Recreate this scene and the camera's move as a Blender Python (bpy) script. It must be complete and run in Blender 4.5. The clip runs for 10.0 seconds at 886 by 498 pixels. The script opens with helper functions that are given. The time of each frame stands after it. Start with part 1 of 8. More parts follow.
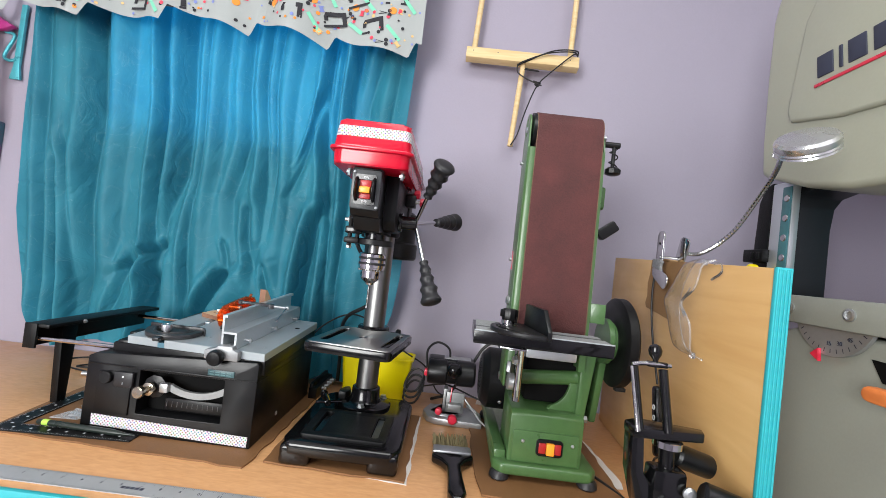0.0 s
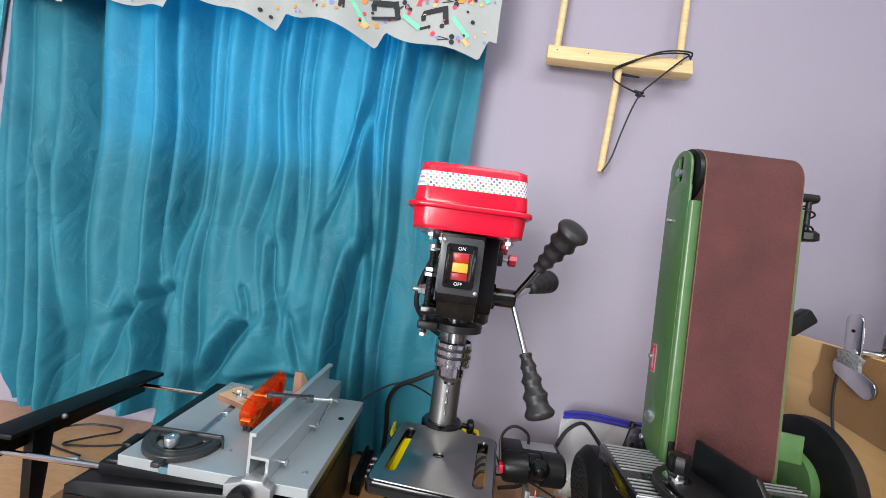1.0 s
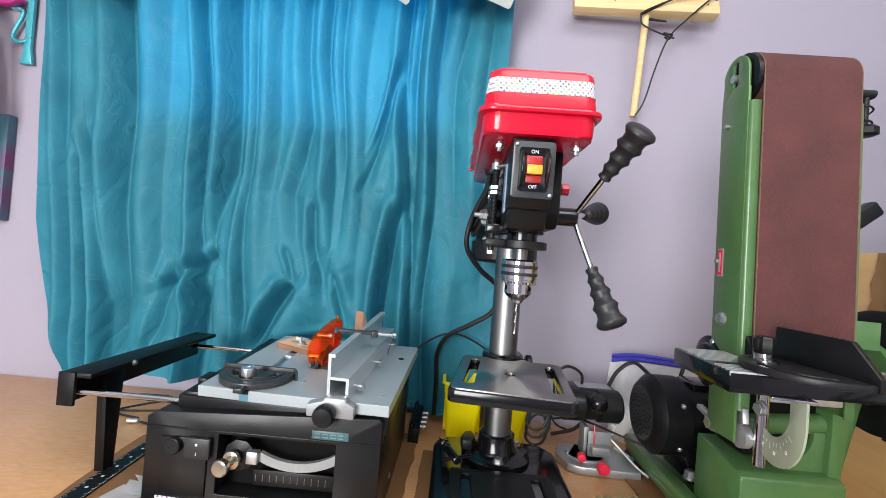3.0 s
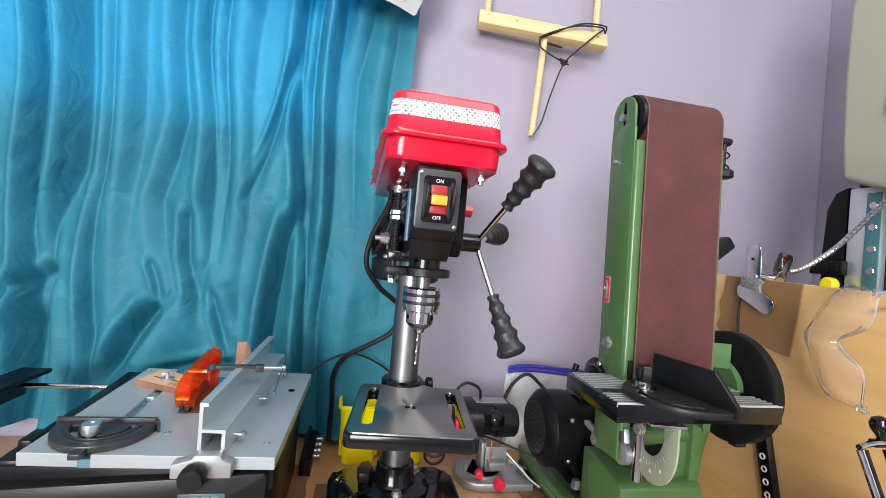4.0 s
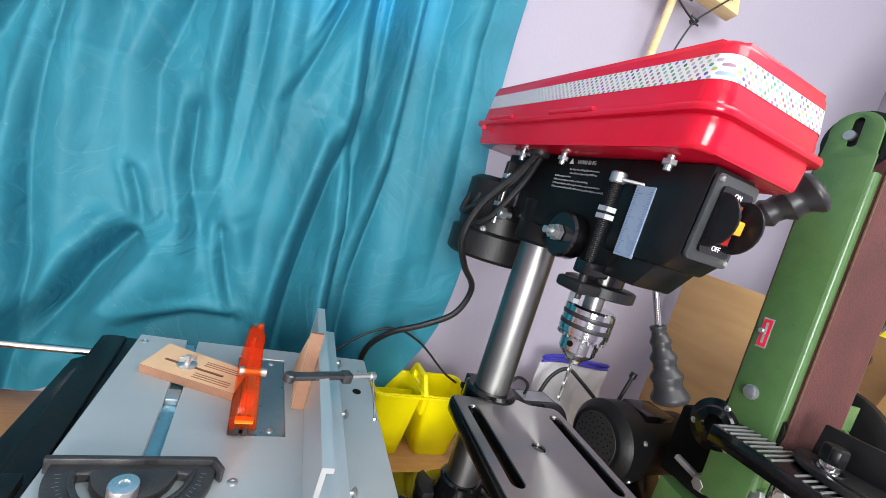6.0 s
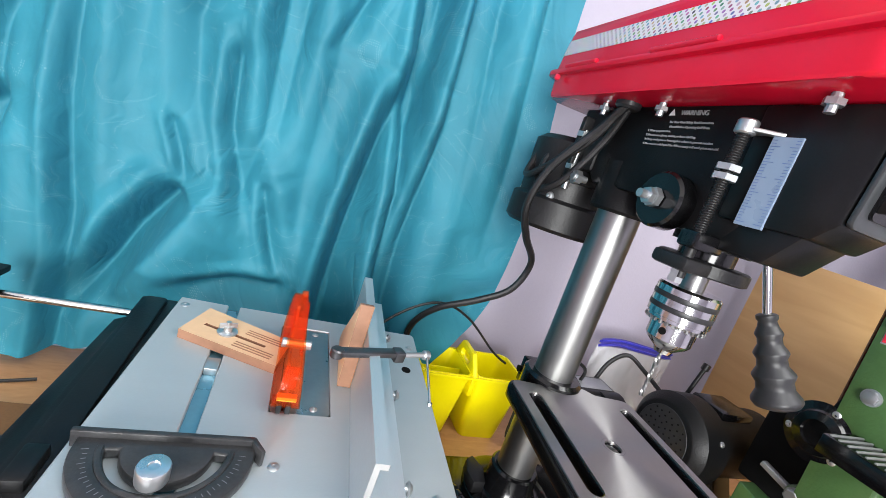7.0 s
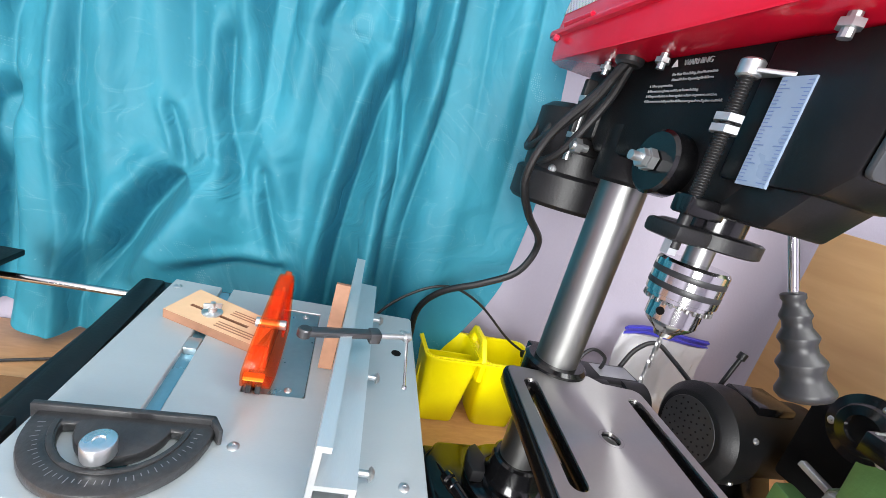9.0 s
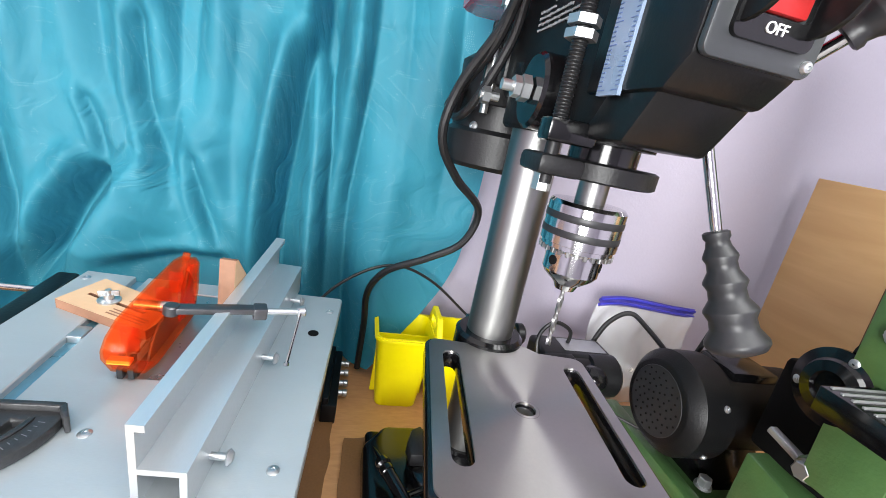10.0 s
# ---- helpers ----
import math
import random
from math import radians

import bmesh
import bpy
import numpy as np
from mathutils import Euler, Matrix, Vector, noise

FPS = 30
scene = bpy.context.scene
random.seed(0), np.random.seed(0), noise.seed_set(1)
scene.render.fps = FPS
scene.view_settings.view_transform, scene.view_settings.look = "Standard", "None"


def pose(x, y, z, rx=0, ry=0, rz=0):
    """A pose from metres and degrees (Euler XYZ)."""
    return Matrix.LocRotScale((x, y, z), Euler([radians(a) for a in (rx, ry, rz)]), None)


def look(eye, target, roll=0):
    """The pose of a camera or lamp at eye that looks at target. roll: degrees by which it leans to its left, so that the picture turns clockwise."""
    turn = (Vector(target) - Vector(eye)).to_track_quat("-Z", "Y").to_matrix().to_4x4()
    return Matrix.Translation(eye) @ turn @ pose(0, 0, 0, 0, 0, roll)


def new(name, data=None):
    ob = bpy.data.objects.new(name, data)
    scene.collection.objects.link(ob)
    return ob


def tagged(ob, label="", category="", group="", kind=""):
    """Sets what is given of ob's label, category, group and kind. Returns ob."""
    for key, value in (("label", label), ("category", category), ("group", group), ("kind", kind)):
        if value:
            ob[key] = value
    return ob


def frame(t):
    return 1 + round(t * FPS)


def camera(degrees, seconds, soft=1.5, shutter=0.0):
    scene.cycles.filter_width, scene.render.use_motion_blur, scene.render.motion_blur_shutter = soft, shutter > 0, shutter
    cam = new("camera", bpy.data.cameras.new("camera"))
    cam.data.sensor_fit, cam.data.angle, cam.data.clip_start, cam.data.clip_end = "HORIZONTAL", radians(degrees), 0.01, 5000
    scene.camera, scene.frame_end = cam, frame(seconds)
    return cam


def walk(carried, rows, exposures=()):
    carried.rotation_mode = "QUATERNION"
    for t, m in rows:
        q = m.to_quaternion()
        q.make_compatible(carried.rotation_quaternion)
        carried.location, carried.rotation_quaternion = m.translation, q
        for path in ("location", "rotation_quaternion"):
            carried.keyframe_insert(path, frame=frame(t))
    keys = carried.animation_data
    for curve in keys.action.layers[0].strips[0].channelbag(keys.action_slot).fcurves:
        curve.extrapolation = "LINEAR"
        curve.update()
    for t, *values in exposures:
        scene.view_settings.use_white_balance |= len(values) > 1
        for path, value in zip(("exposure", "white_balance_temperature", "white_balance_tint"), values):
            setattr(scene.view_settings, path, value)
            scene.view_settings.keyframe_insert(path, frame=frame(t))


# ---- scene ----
cam = camera(92.6, 10.0, soft=0.7)
PATH = [
    (0, (0.024, 0.037, 0.331), (-0.009, 2.036, 0.386), 6.7),
    (0.3, (-0.016, 0.113, 0.368), (-0.235, 2.1, 0.397), 7.4),
    (0.5, (-0.058, 0.164, 0.398), (-0.285, 2.151, 0.37), 7.1),
    (1, (-0.118, 0.235, 0.437), (-0.179, 2.234, 0.443), 7.6),
    (1.5, (-0.143, 0.309, 0.421), (-0.205, 2.308, 0.434), 6.3),
    (2, (-0.133, 0.306, 0.346), (-0.195, 2.305, 0.331), 4.4),
    (2.2, (-0.128, 0.275, 0.335), (-0.201, 2.274, 0.334), 3.9),
    (3.3, (-0.195, 0.225, 0.328), (-0.253, 2.224, 0.356), 5.0),
    (3.5, (-0.19, 0.241, 0.337), (-0.207, 2.241, 0.352), 5.2),
    (4, (-0.184, 0.256, 0.368), (0.208, 2.217, 0.403), 5.1),
    (4.5, (-0.197, 0.277, 0.374), (0.509, 2.147, 0.399), 5.5),
    (5, (-0.291, 0.341, 0.404), (0.537, 2.161, 0.36), 9.7),
    (5.5, (-0.364, 0.418, 0.407), (0.489, 2.22, 0.25), 14.7),
    (6, (-0.391, 0.474, 0.388), (0.437, 2.277, 0.135), 17.0),
    (6.2, (-0.391, 0.491, 0.373), (0.416, 2.298, 0.085), 17.4),
    (7.3, (-0.388, 0.529, 0.364), (0.281, 2.36, -0.079), 18.5),
    (7.5, (-0.386, 0.529, 0.363), (0.271, 2.362, -0.095), 18.6),
    (8, (-0.378, 0.519, 0.363), (0.228, 2.364, -0.115), 18.3),
    (8.5, (-0.38, 0.538, 0.36), (0.178, 2.393, -0.138), 18.3),
    (9, (-0.334, 0.53, 0.365), (0.178, 2.394, -0.148), 16.1),
    (9.5, (-0.272, 0.534, 0.367), (0.191, 2.405, -0.171), 13.8),
    (10, (-0.234, 0.532, 0.356), (0.186, 2.408, -0.198), 11.4),
]
walk(cam, [(t, look(eye, target, roll)) for t, eye, target, roll in PATH],
     exposures=[(0.0, -0.04), (1.0, 0.02), (2.0, 0.20), (3.5, 0.14), (4.5, 0.31), (5.0, 0.35), (6.0, 0.46), (7.5, 0.78), (10.0, 0.88)])

# ---- light ----
world = bpy.data.worlds.new("world")
scene.world = world
world.use_nodes = True
wn = world.node_tree
sky = wn.nodes.new("ShaderNodeTexSky")
sky.sky_type, sky.sun_disc, sky.sun_elevation, sky.sun_rotation = "NISHITA", False, radians(40), radians(20)
wn.links.new(sky.outputs[0], wn.nodes["Background"].inputs[0])
wn.nodes["Background"].inputs[1].default_value = 0.12


def area_lamp(name, m, sx, sy, watts, color):
    data = bpy.data.lights.new(name, "AREA")
    data.shape, data.size, data.size_y, data.energy, data.color = "RECTANGLE", sx, sy, watts, color
    ob = new(name, data)
    ob.matrix_world = m
    return ob


back_light = area_lamp("window_daylight", look((-0.54, 1.30, 0.92), (-0.54, 0.0, 0.92)), 0.74, 0.80, 4.4, (0.42, 0.80, 1.0))
back_light.data.spread = radians(70)
area_lamp("ceiling_lamp_light", look((0.30, -0.35, 1.505), (0.30, -0.345, 0.0)), 1.15, 1.0, 23, (0.97, 0.99, 0.97))
# unseen fill lamp added at the front left; the south wall has no window
area_lamp("front_fill_lamp", look((-0.85, -1.72, 0.50), (0.1, 0.9, 0.28)), 1.6, 1.2, 118, (0.98, 0.99, 0.98))


# ---- mesh helpers ----
ORIGIN = {}
TILT_NOW = [None]  # the saw's top stands a little askew: what lies on it is built level and turned with it


def thing(name, loc, label, category, group="", kind=""):
    ob = new(name)
    ob.empty_display_size = 0.02
    ob.location = loc
    ORIGIN[ob] = Vector(loc)
    return tagged(ob, label, category, group, kind)


def as_mesh(name, bm, material, angle=35):
    me = bpy.data.meshes.new(name)
    bmesh.ops.recalc_face_normals(bm, faces=bm.faces)
    bm.to_mesh(me)
    bm.free()
    me.polygons.foreach_set("use_smooth", [True] * len(me.polygons))
    me.set_sharp_from_angle(angle=radians(angle))
    for m in material if isinstance(material, (list, tuple)) else [material]:
        me.materials.append(m)
    return me


def part(name, bm, material, parent, label="", angle=35):
    """One mesh under a thing or a part; its vertices are given in the room's coordinates."""
    if TILT_NOW[0] is not None:
        bmesh.ops.transform(bm, matrix=TILT_NOW[0], verts=bm.verts)
    bmesh.ops.translate(bm, verts=bm.verts, vec=-ORIGIN[parent])
    ob = new(name, as_mesh(name, bm, material, angle))
    ob.parent = parent
    ORIGIN[ob] = ORIGIN[parent]
    return tagged(ob, label) if label else ob


def solid(name, bm, material, label="", category="", kind="", group="", angle=35):
    """A thing or a piece of the setting that is one mesh."""
    if TILT_NOW[0] is not None:
        bmesh.ops.transform(bm, matrix=TILT_NOW[0], verts=bm.verts)
    lo = Vector([min(v.co[i] for v in bm.verts) for i in range(3)])
    hi = Vector([max(v.co[i] for v in bm.verts) for i in range(3)])
    base = Vector(((lo.x + hi.x) / 2, (lo.y + hi.y) / 2, lo.z))
    bmesh.ops.translate(bm, verts=bm.verts, vec=-base)
    ob = new(name, as_mesh(name, bm, material, angle))
    ob.location = base
    ORIGIN[ob] = base
    return tagged(ob, label, category, group, kind)


def box(bm, x0, x1, y0, y1, z0, z1, bev=0.0015, seg=2, m=None):
    res = bmesh.ops.create_cube(bm, size=1)["verts"]
    for v in res:
        v.co = Vector(((x0 + x1) / 2 + v.co.x * (x1 - x0), (y0 + y1) / 2 + v.co.y * (y1 - y0), (z0 + z1) / 2 + v.co.z * (z1 - z0)))
    done = set(bm.verts) - set(res)
    if bev > 0:
        edges = {e for v in res for e in v.link_edges}
        bmesh.ops.bevel(bm, geom=list(edges), offset=bev, segments=seg, affect="EDGES", profile=0.5)
    if m is not None:
        bmesh.ops.transform(bm, matrix=m, verts=[v for v in bm.verts if v not in done])
    return bm


def basis(axis):
    a = Vector(axis).normalized()
    u = a.orthogonal().normalized()
    return a, u, a.cross(u)


def lathe(bm, profile, origin, axis, n=28, cap=True):
    """Revolve rows of (radius, distance along the axis)."""
    a, u, w = basis(axis)
    o = Vector(origin)
    rings = []
    for r, d in profile:
        rings.append([bm.verts.new(o + a * d + (u * math.cos(t) + w * math.sin(t)) * max(r, 1e-5)) for t in [2 * math.pi * k / n for k in range(n)]])
    for p, q in zip(rings, rings[1:]):
        for k in range(n):
            bm.faces.new((p[k], p[(k + 1) % n], q[(k + 1) % n], q[k]))
    if cap:
        bm.faces.new(rings[0][::-1])
        bm.faces.new(rings[-1])
    return bm


def rod(bm, p0, p1, r, r1=None, n=20, bev=0.0):
    p0, p1 = Vector(p0), Vector(p1)
    d, r1 = (p1 - p0).length, r if r1 is None else r1
    b = min(bev, d * 0.4, r * 0.6)
    prof = [(r - b, 0), (r, b), (r1, d - b), (r1 - b, d)] if b > 0 else [(r, 0), (r1, d)]
    return lathe(bm, prof, p0, p1 - p0, n)


def smooth_line(points, steps=8):
    pts = [Vector(p) for p in points]
    pts = [2 * pts[0] - pts[1]] + pts + [2 * pts[-1] - pts[-2]]
    out = []
    for i in range(1, len(pts) - 2):
        a, b, c, d = pts[i - 1 : i + 3]
        for k in range(steps):
            t = k / steps
            out.append(0.5 * (2 * b + (c - a) * t + (2 * a - 5 * b + 4 * c - d) * t * t + (3 * b - a - 3 * c + d) * t**3))
    return out + [pts[-2]]


def tube(bm, points, r, n=8, steps=8, flat=1.0):
    """A cable through points."""
    line = smooth_line(points, steps)
    tang = (line[1] - line[0]).normalized()
    u = tang.orthogonal().normalized()
    rings = []
    for i, p in enumerate(line):
        t2 = (line[min(i + 1, len(line) - 1)] - line[max(i - 1, 0)]).normalized()
        u = (u - t2 * u.dot(t2)).normalized()
        w = t2.cross(u)
        rings.append([bm.verts.new(p + (u * math.cos(2 * math.pi * k / n) * flat + w * math.sin(2 * math.pi * k / n)) * r) for k in range(n)])
    for p, q in zip(rings, rings[1:]):
        for k in range(n):
            bm.faces.new((p[k], p[(k + 1) % n], q[(k + 1) % n], q[k]))
    bm.faces.new(rings[0][::-1])
    bm.faces.new(rings[-1])
    return bm


def place2(axis, a, b, c):
    """The point with c along the axis and (a, b) on the other two, in x, y, z order."""
    return {"x": (c, a, b), "y": (a, c, b), "z": (a, b, c)}[axis]


def plate(bm, outer, c0, c1, axis="z", holes=(), bev=0.0, seg=2, m=None):
    """A flat piece: an outline, with holes, drawn out from c0 to c1 along the axis."""
    before = set(bm.verts)
    edges = []
    for loop in (outer, *holes):
        vs = [bm.verts.new(place2(axis, a, b, c0)) for a, b in loop]
        edges += [bm.edges.new((vs[k], vs[(k + 1) % len(vs)])) for k in range(len(vs))]
    if holes:
        faces = [g for g in bmesh.ops.triangle_fill(bm, edges=edges, use_beauty=True)["geom"] if isinstance(g, bmesh.types.BMFace)]
    else:
        faces = [bm.faces.new([v for v in bm.verts if v not in before])]
    ext = bmesh.ops.extrude_face_region(bm, geom=faces)["geom"]
    vec = Vector(place2(axis, 0, 0, c1 - c0))
    bmesh.ops.translate(bm, verts=[g for g in ext if isinstance(g, bmesh.types.BMVert)], vec=vec)
    mine = [v for v in bm.verts if v not in before]
    if bev > 0:
        es = {e for v in mine for e in v.link_edges if e.is_valid and len(e.link_faces) == 2 and e.calc_face_angle(0) > 0.5}
        bmesh.ops.bevel(bm, geom=list(es), offset=bev, segments=seg, affect="EDGES", profile=0.5)
    if m is not None:
        bmesh.ops.transform(bm, matrix=m, verts=[v for v in bm.verts if v not in before])
    return bm


def rrect(a0, a1, b0, b1, r, n=5):
    """A rectangle with round corners, as an outline."""
    out = []
    for ca, cb, s in ((a1 - r, b1 - r, 0), (a0 + r, b1 - r, 90), (a0 + r, b0 + r, 180), (a1 - r, b0 + r, 270)):
        out += [(ca + r * math.cos(radians(s + 90 * k / n)), cb + r * math.sin(radians(s + 90 * k / n))) for k in range(n + 1)]
    return out


def ring2(ca, cb, r, n=24, a0=0, a1=360):
    full = abs(a1 - a0) >= 360
    return [(ca + r * math.cos(radians(a0 + (a1 - a0) * k / (n if full else n - 1))), cb + r * math.sin(radians(a0 + (a1 - a0) * k / (n if full else n - 1)))) for k in range(n)]


def B():
    return bmesh.new()


def hexbolt(bm, p, axis, r=0.005, h=0.004):
    lathe(bm, [(r * 1.25, 0), (r * 1.25, h * 0.25)], p, axis, 16)
    a = Vector(axis).normalized()
    lathe(bm, [(r, h * 0.25), (r, h * 0.9), (r * 0.85, h)], p, axis, 6)
    return bm


def screwhead(bm, p, axis, r=0.0035, h=0.002):
    return lathe(bm, [(r, 0), (r, h * 0.4), (r * 0.75, h * 0.85), (r * 0.35, h), (r * 0.3, h * 0.6)], p, axis, 14)


def words(body, size, m, material, name, parent, depth=0.0004, align="CENTER"):
    cu = bpy.data.curves.new(name, "FONT")
    cu.body, cu.size, cu.extrude, cu.align_x, cu.align_y = body, size, depth, align, "CENTER"
    tmp = bpy.data.objects.new(name, cu)
    scene.collection.objects.link(tmp)
    me = bpy.data.meshes.new_from_object(tmp.evaluated_get(bpy.context.evaluated_depsgraph_get()))
    bpy.data.objects.remove(tmp)
    me.materials.clear()
    me.materials.append(material)
    me.transform(Matrix.Translation(-ORIGIN[parent]) @ m)
    ob = new(name, me)
    ob.parent = parent
    ORIGIN[ob] = ORIGIN[parent]
    return ob


def facing(p, right, up):
    """A pose whose x runs along right and whose y runs along up."""
    r, u = Vector(right).normalized(), Vector(up).normalized()
    n = r.cross(u).normalized()
    u = n.cross(r)
    return Matrix.Translation(p) @ Matrix((r, u, n)).transposed().to_4x4()


# ---- materials ----
def mat(name, color, rough=0.5, metal=0.0, vary=0.12, scale=25.0, fine=220.0, bump=0.08, rough_vary=0.12, coat=0.0, stretch=(1, 1, 1), island=0.0, dust=0.0, spec=0.5):
    m = bpy.data.materials.new(name)
    m.use_nodes = True
    nt = m.node_tree
    p = nt.nodes["Principled BSDF"]
    co = nt.nodes.new("ShaderNodeTexCoord")
    mp = nt.nodes.new("ShaderNodeMapping")
    mp.inputs["Scale"].default_value = stretch
    nt.links.new(co.outputs["Object"], mp.inputs[0])

    def noise_tex(s, d):
        n = nt.nodes.new("ShaderNodeTexNoise")
        n.inputs["Scale"].default_value, n.inputs["Detail"].default_value = s, d
        nt.links.new(mp.outputs[0], n.inputs["Vector"])
        return n.outputs["Fac"]

    def calc(op, a, b):
        n = nt.nodes.new("ShaderNodeMath")
        n.operation = op
        for k, v in enumerate((a, b)):
            if isinstance(v, (int, float)):
                n.inputs[k].default_value = v
            else:
                nt.links.new(v, n.inputs[k])
        return n.outputs[0]

    big, small = noise_tex(scale, 4), noise_tex(fine, 3)
    mixed = calc("ADD", calc("MULTIPLY", big, 0.65), calc("MULTIPLY", small, 0.35))
    if island:
        ge = nt.nodes.new("ShaderNodeNewGeometry")
        mixed = calc("ADD", calc("MULTIPLY", ge.outputs["Random Per Island"], island), mixed)
    ramp = nt.nodes.new("ShaderNodeValToRGB")
    c = Vector(color[:3])
    ramp.color_ramp.elements[0].position, ramp.color_ramp.elements[1].position = 0.25, 0.75
    ramp.color_ramp.elements[0].color = (*(c * (1 - vary)), 1)
    ramp.color_ramp.elements[1].color = (*[min(1, v * (1 + vary) + dust) for v in c], 1)
    nt.links.new(mixed, ramp.inputs[0])
    nt.links.new(ramp.outputs[0], p.inputs["Base Color"])
    p.inputs["Metallic"].default_value = metal
    p.inputs["Specular IOR Level"].default_value = spec
    nt.links.new(calc("ADD", calc("MULTIPLY", big, rough_vary * 2), max(0.02, rough - rough_vary)), p.inputs["Roughness"])
    p.inputs["Coat Weight"].default_value = coat
    p.inputs["Coat Roughness"].default_value = 0.08
    if bump:
        b = nt.nodes.new("ShaderNodeBump")
        b.inputs["Strength"].default_value, b.inputs["Distance"].default_value = bump, 0.001
        nt.links.new(small, b.inputs["Height"])
        nt.links.new(b.outputs[0], p.inputs["Normal"])
    return m


def clear_mat(name, color, rough=0.05, ior=1.45, alpha=0.25, trans=0.0):
    m = bpy.data.materials.new(name)
    m.use_nodes = True
    p = m.node_tree.nodes["Principled BSDF"]
    p.inputs["Base Color"].default_value = (*color, 1)
    p.inputs["Roughness"].default_value, p.inputs["IOR"].default_value = rough, ior
    p.inputs["Transmission Weight"].default_value, p.inputs["Alpha"].default_value = trans, alpha
    return m


def tinted_mat(name, color, through_color, solid_share, rough=0.12):
    """Tinted clear plastic: part of the light goes straight through and takes the colour."""
    m = bpy.data.materials.new(name)
    m.use_nodes = True
    nt = m.node_tree
    p = nt.nodes["Principled BSDF"]
    p.inputs["Base Color"].default_value, p.inputs["Roughness"].default_value = (*color, 1), rough
    tb = nt.nodes.new("ShaderNodeBsdfTransparent")
    tb.inputs["Color"].default_value = (*through_color, 1)
    ms = nt.nodes.new("ShaderNodeMixShader")
    ms.inputs[0].default_value = solid_share
    nt.links.new(tb.outputs[0], ms.inputs[1])
    nt.links.new(p.outputs[0], ms.inputs[2])
    nt.links.new(ms.outputs[0], nt.nodes["Material Output"].inputs["Surface"])
    return m


def wood_mat(name, dark, light, scale=14, stretch=(1, 8, 8), rough=0.45, coat=0.1):
    m = mat(name, light, rough, coat=coat)
    nt = m.node_tree
    p = nt.nodes["Principled BSDF"]
    co = nt.nodes["Texture Coordinate"]
    mp = nt.nodes.new("ShaderNodeMapping")
    mp.inputs["Scale"].default_value = stretch
    nt.links.new(co.outputs["Object"], mp.inputs[0])
    n1 = nt.nodes.new("ShaderNodeTexNoise")
    n1.inputs["Scale"].default_value, n1.inputs["Detail"].default_value, n1.inputs["Distortion"].default_value = scale, 8, 0.6
    n2 = nt.nodes.new("ShaderNodeTexNoise")
    n2.inputs["Scale"].default_value, n2.inputs["Detail"].default_value = 2.5, 3
    nt.links.new(mp.outputs[0], n1.inputs["Vector"])
    nt.links.new(co.outputs["Object"], n2.inputs["Vector"])
    mx = nt.nodes.new("ShaderNodeMath")
    mx.operation = "MULTIPLY_ADD"
    mx.inputs[1].default_value = 0.7
    nt.links.new(n1.outputs["Fac"], mx.inputs[0])
    ml = nt.nodes.new("ShaderNodeMath")
    ml.operation = "MULTIPLY"
    ml.inputs[1].default_value = 0.3
    nt.links.new(n2.outputs["Fac"], ml.inputs[0])
    nt.links.new(ml.outputs[0], mx.inputs[2])
    ramp = nt.nodes.new("ShaderNodeValToRGB")
    ramp.color_ramp.elements[0].position, ramp.color_ramp.elements[1].position = 0.32, 0.66
    ramp.color_ramp.elements[0].color, ramp.color_ramp.elements[1].color = (*dark, 1), (*light, 1)
    nt.links.new(mx.outputs[0], ramp.inputs[0])
    nt.links.new(ramp.outputs[0], p.inputs["Base Color"])
    return m


M_WALL = mat("lavender wall paint", (0.345, 0.316, 0.388), 0.75, vary=0.04, scale=3, fine=260, bump=0.25)
M_CEIL = mat("white ceiling paint", (0.8, 0.8, 0.8), 0.8, vary=0.03)
M_FLOOR = mat("grey floor", (0.28, 0.26, 0.25), 0.6, vary=0.15, scale=6)
M_BENCH = wood_mat("orange wood benchtop", (0.56, 0.285, 0.120), (0.68, 0.370, 0.170), 22, (2.5, 9, 9), 0.4, 0.15)
M_PLY = wood_mat("birch plywood", (0.56, 0.33, 0.125), (0.66, 0.42, 0.175), 5, (4, 1.0, 9), 0.4, 0.15)
M_PALE = wood_mat("pale pine", (0.62, 0.44, 0.20), (0.78, 0.60, 0.33), 12, (1, 9, 9), 0.6, 0.0)
M_MDF = mat("tan fibreboard", (0.58, 0.39, 0.23), 0.7, vary=0.08)
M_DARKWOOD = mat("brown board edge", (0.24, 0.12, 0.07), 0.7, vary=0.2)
M_MAT = mat("brown hardboard", (0.22, 0.105, 0.040), 0.6, vary=0.25, scale=12, fine=400, bump=0.2)
M_CARD = mat("brown cardboard", (0.26, 0.14, 0.055), 0.8, vary=0.15, scale=10)
M_PAPER = mat("white paper edge", (0.75, 0.72, 0.68), 0.8, vary=0.05)
M_TEAL = mat("teal plastic edging", (0.03, 0.40, 0.44), 0.4, vary=0.08)
M_BLACK = mat("black powder coat", (0.0045, 0.0047, 0.0052), 0.42, vary=0.3, fine=700, bump=0.25, dust=0.001, spec=0.20)
M_GLOSS = mat("black gloss enamel", (0.0040, 0.0040, 0.0046), 0.16, vary=0.2, bump=0.03, coat=0.15, rough_vary=0.05, spec=0.4)
M_PLASTIC = mat("black plastic", (0.0048, 0.0050, 0.0056), 0.34, vary=0.25, fine=500, bump=0.1, dust=0.001, spec=0.32)
M_RUBBER = mat("dark grey rubber", (0.016, 0.016, 0.018), 0.42, vary=0.2, bump=0.1, dust=0.004, spec=0.4)
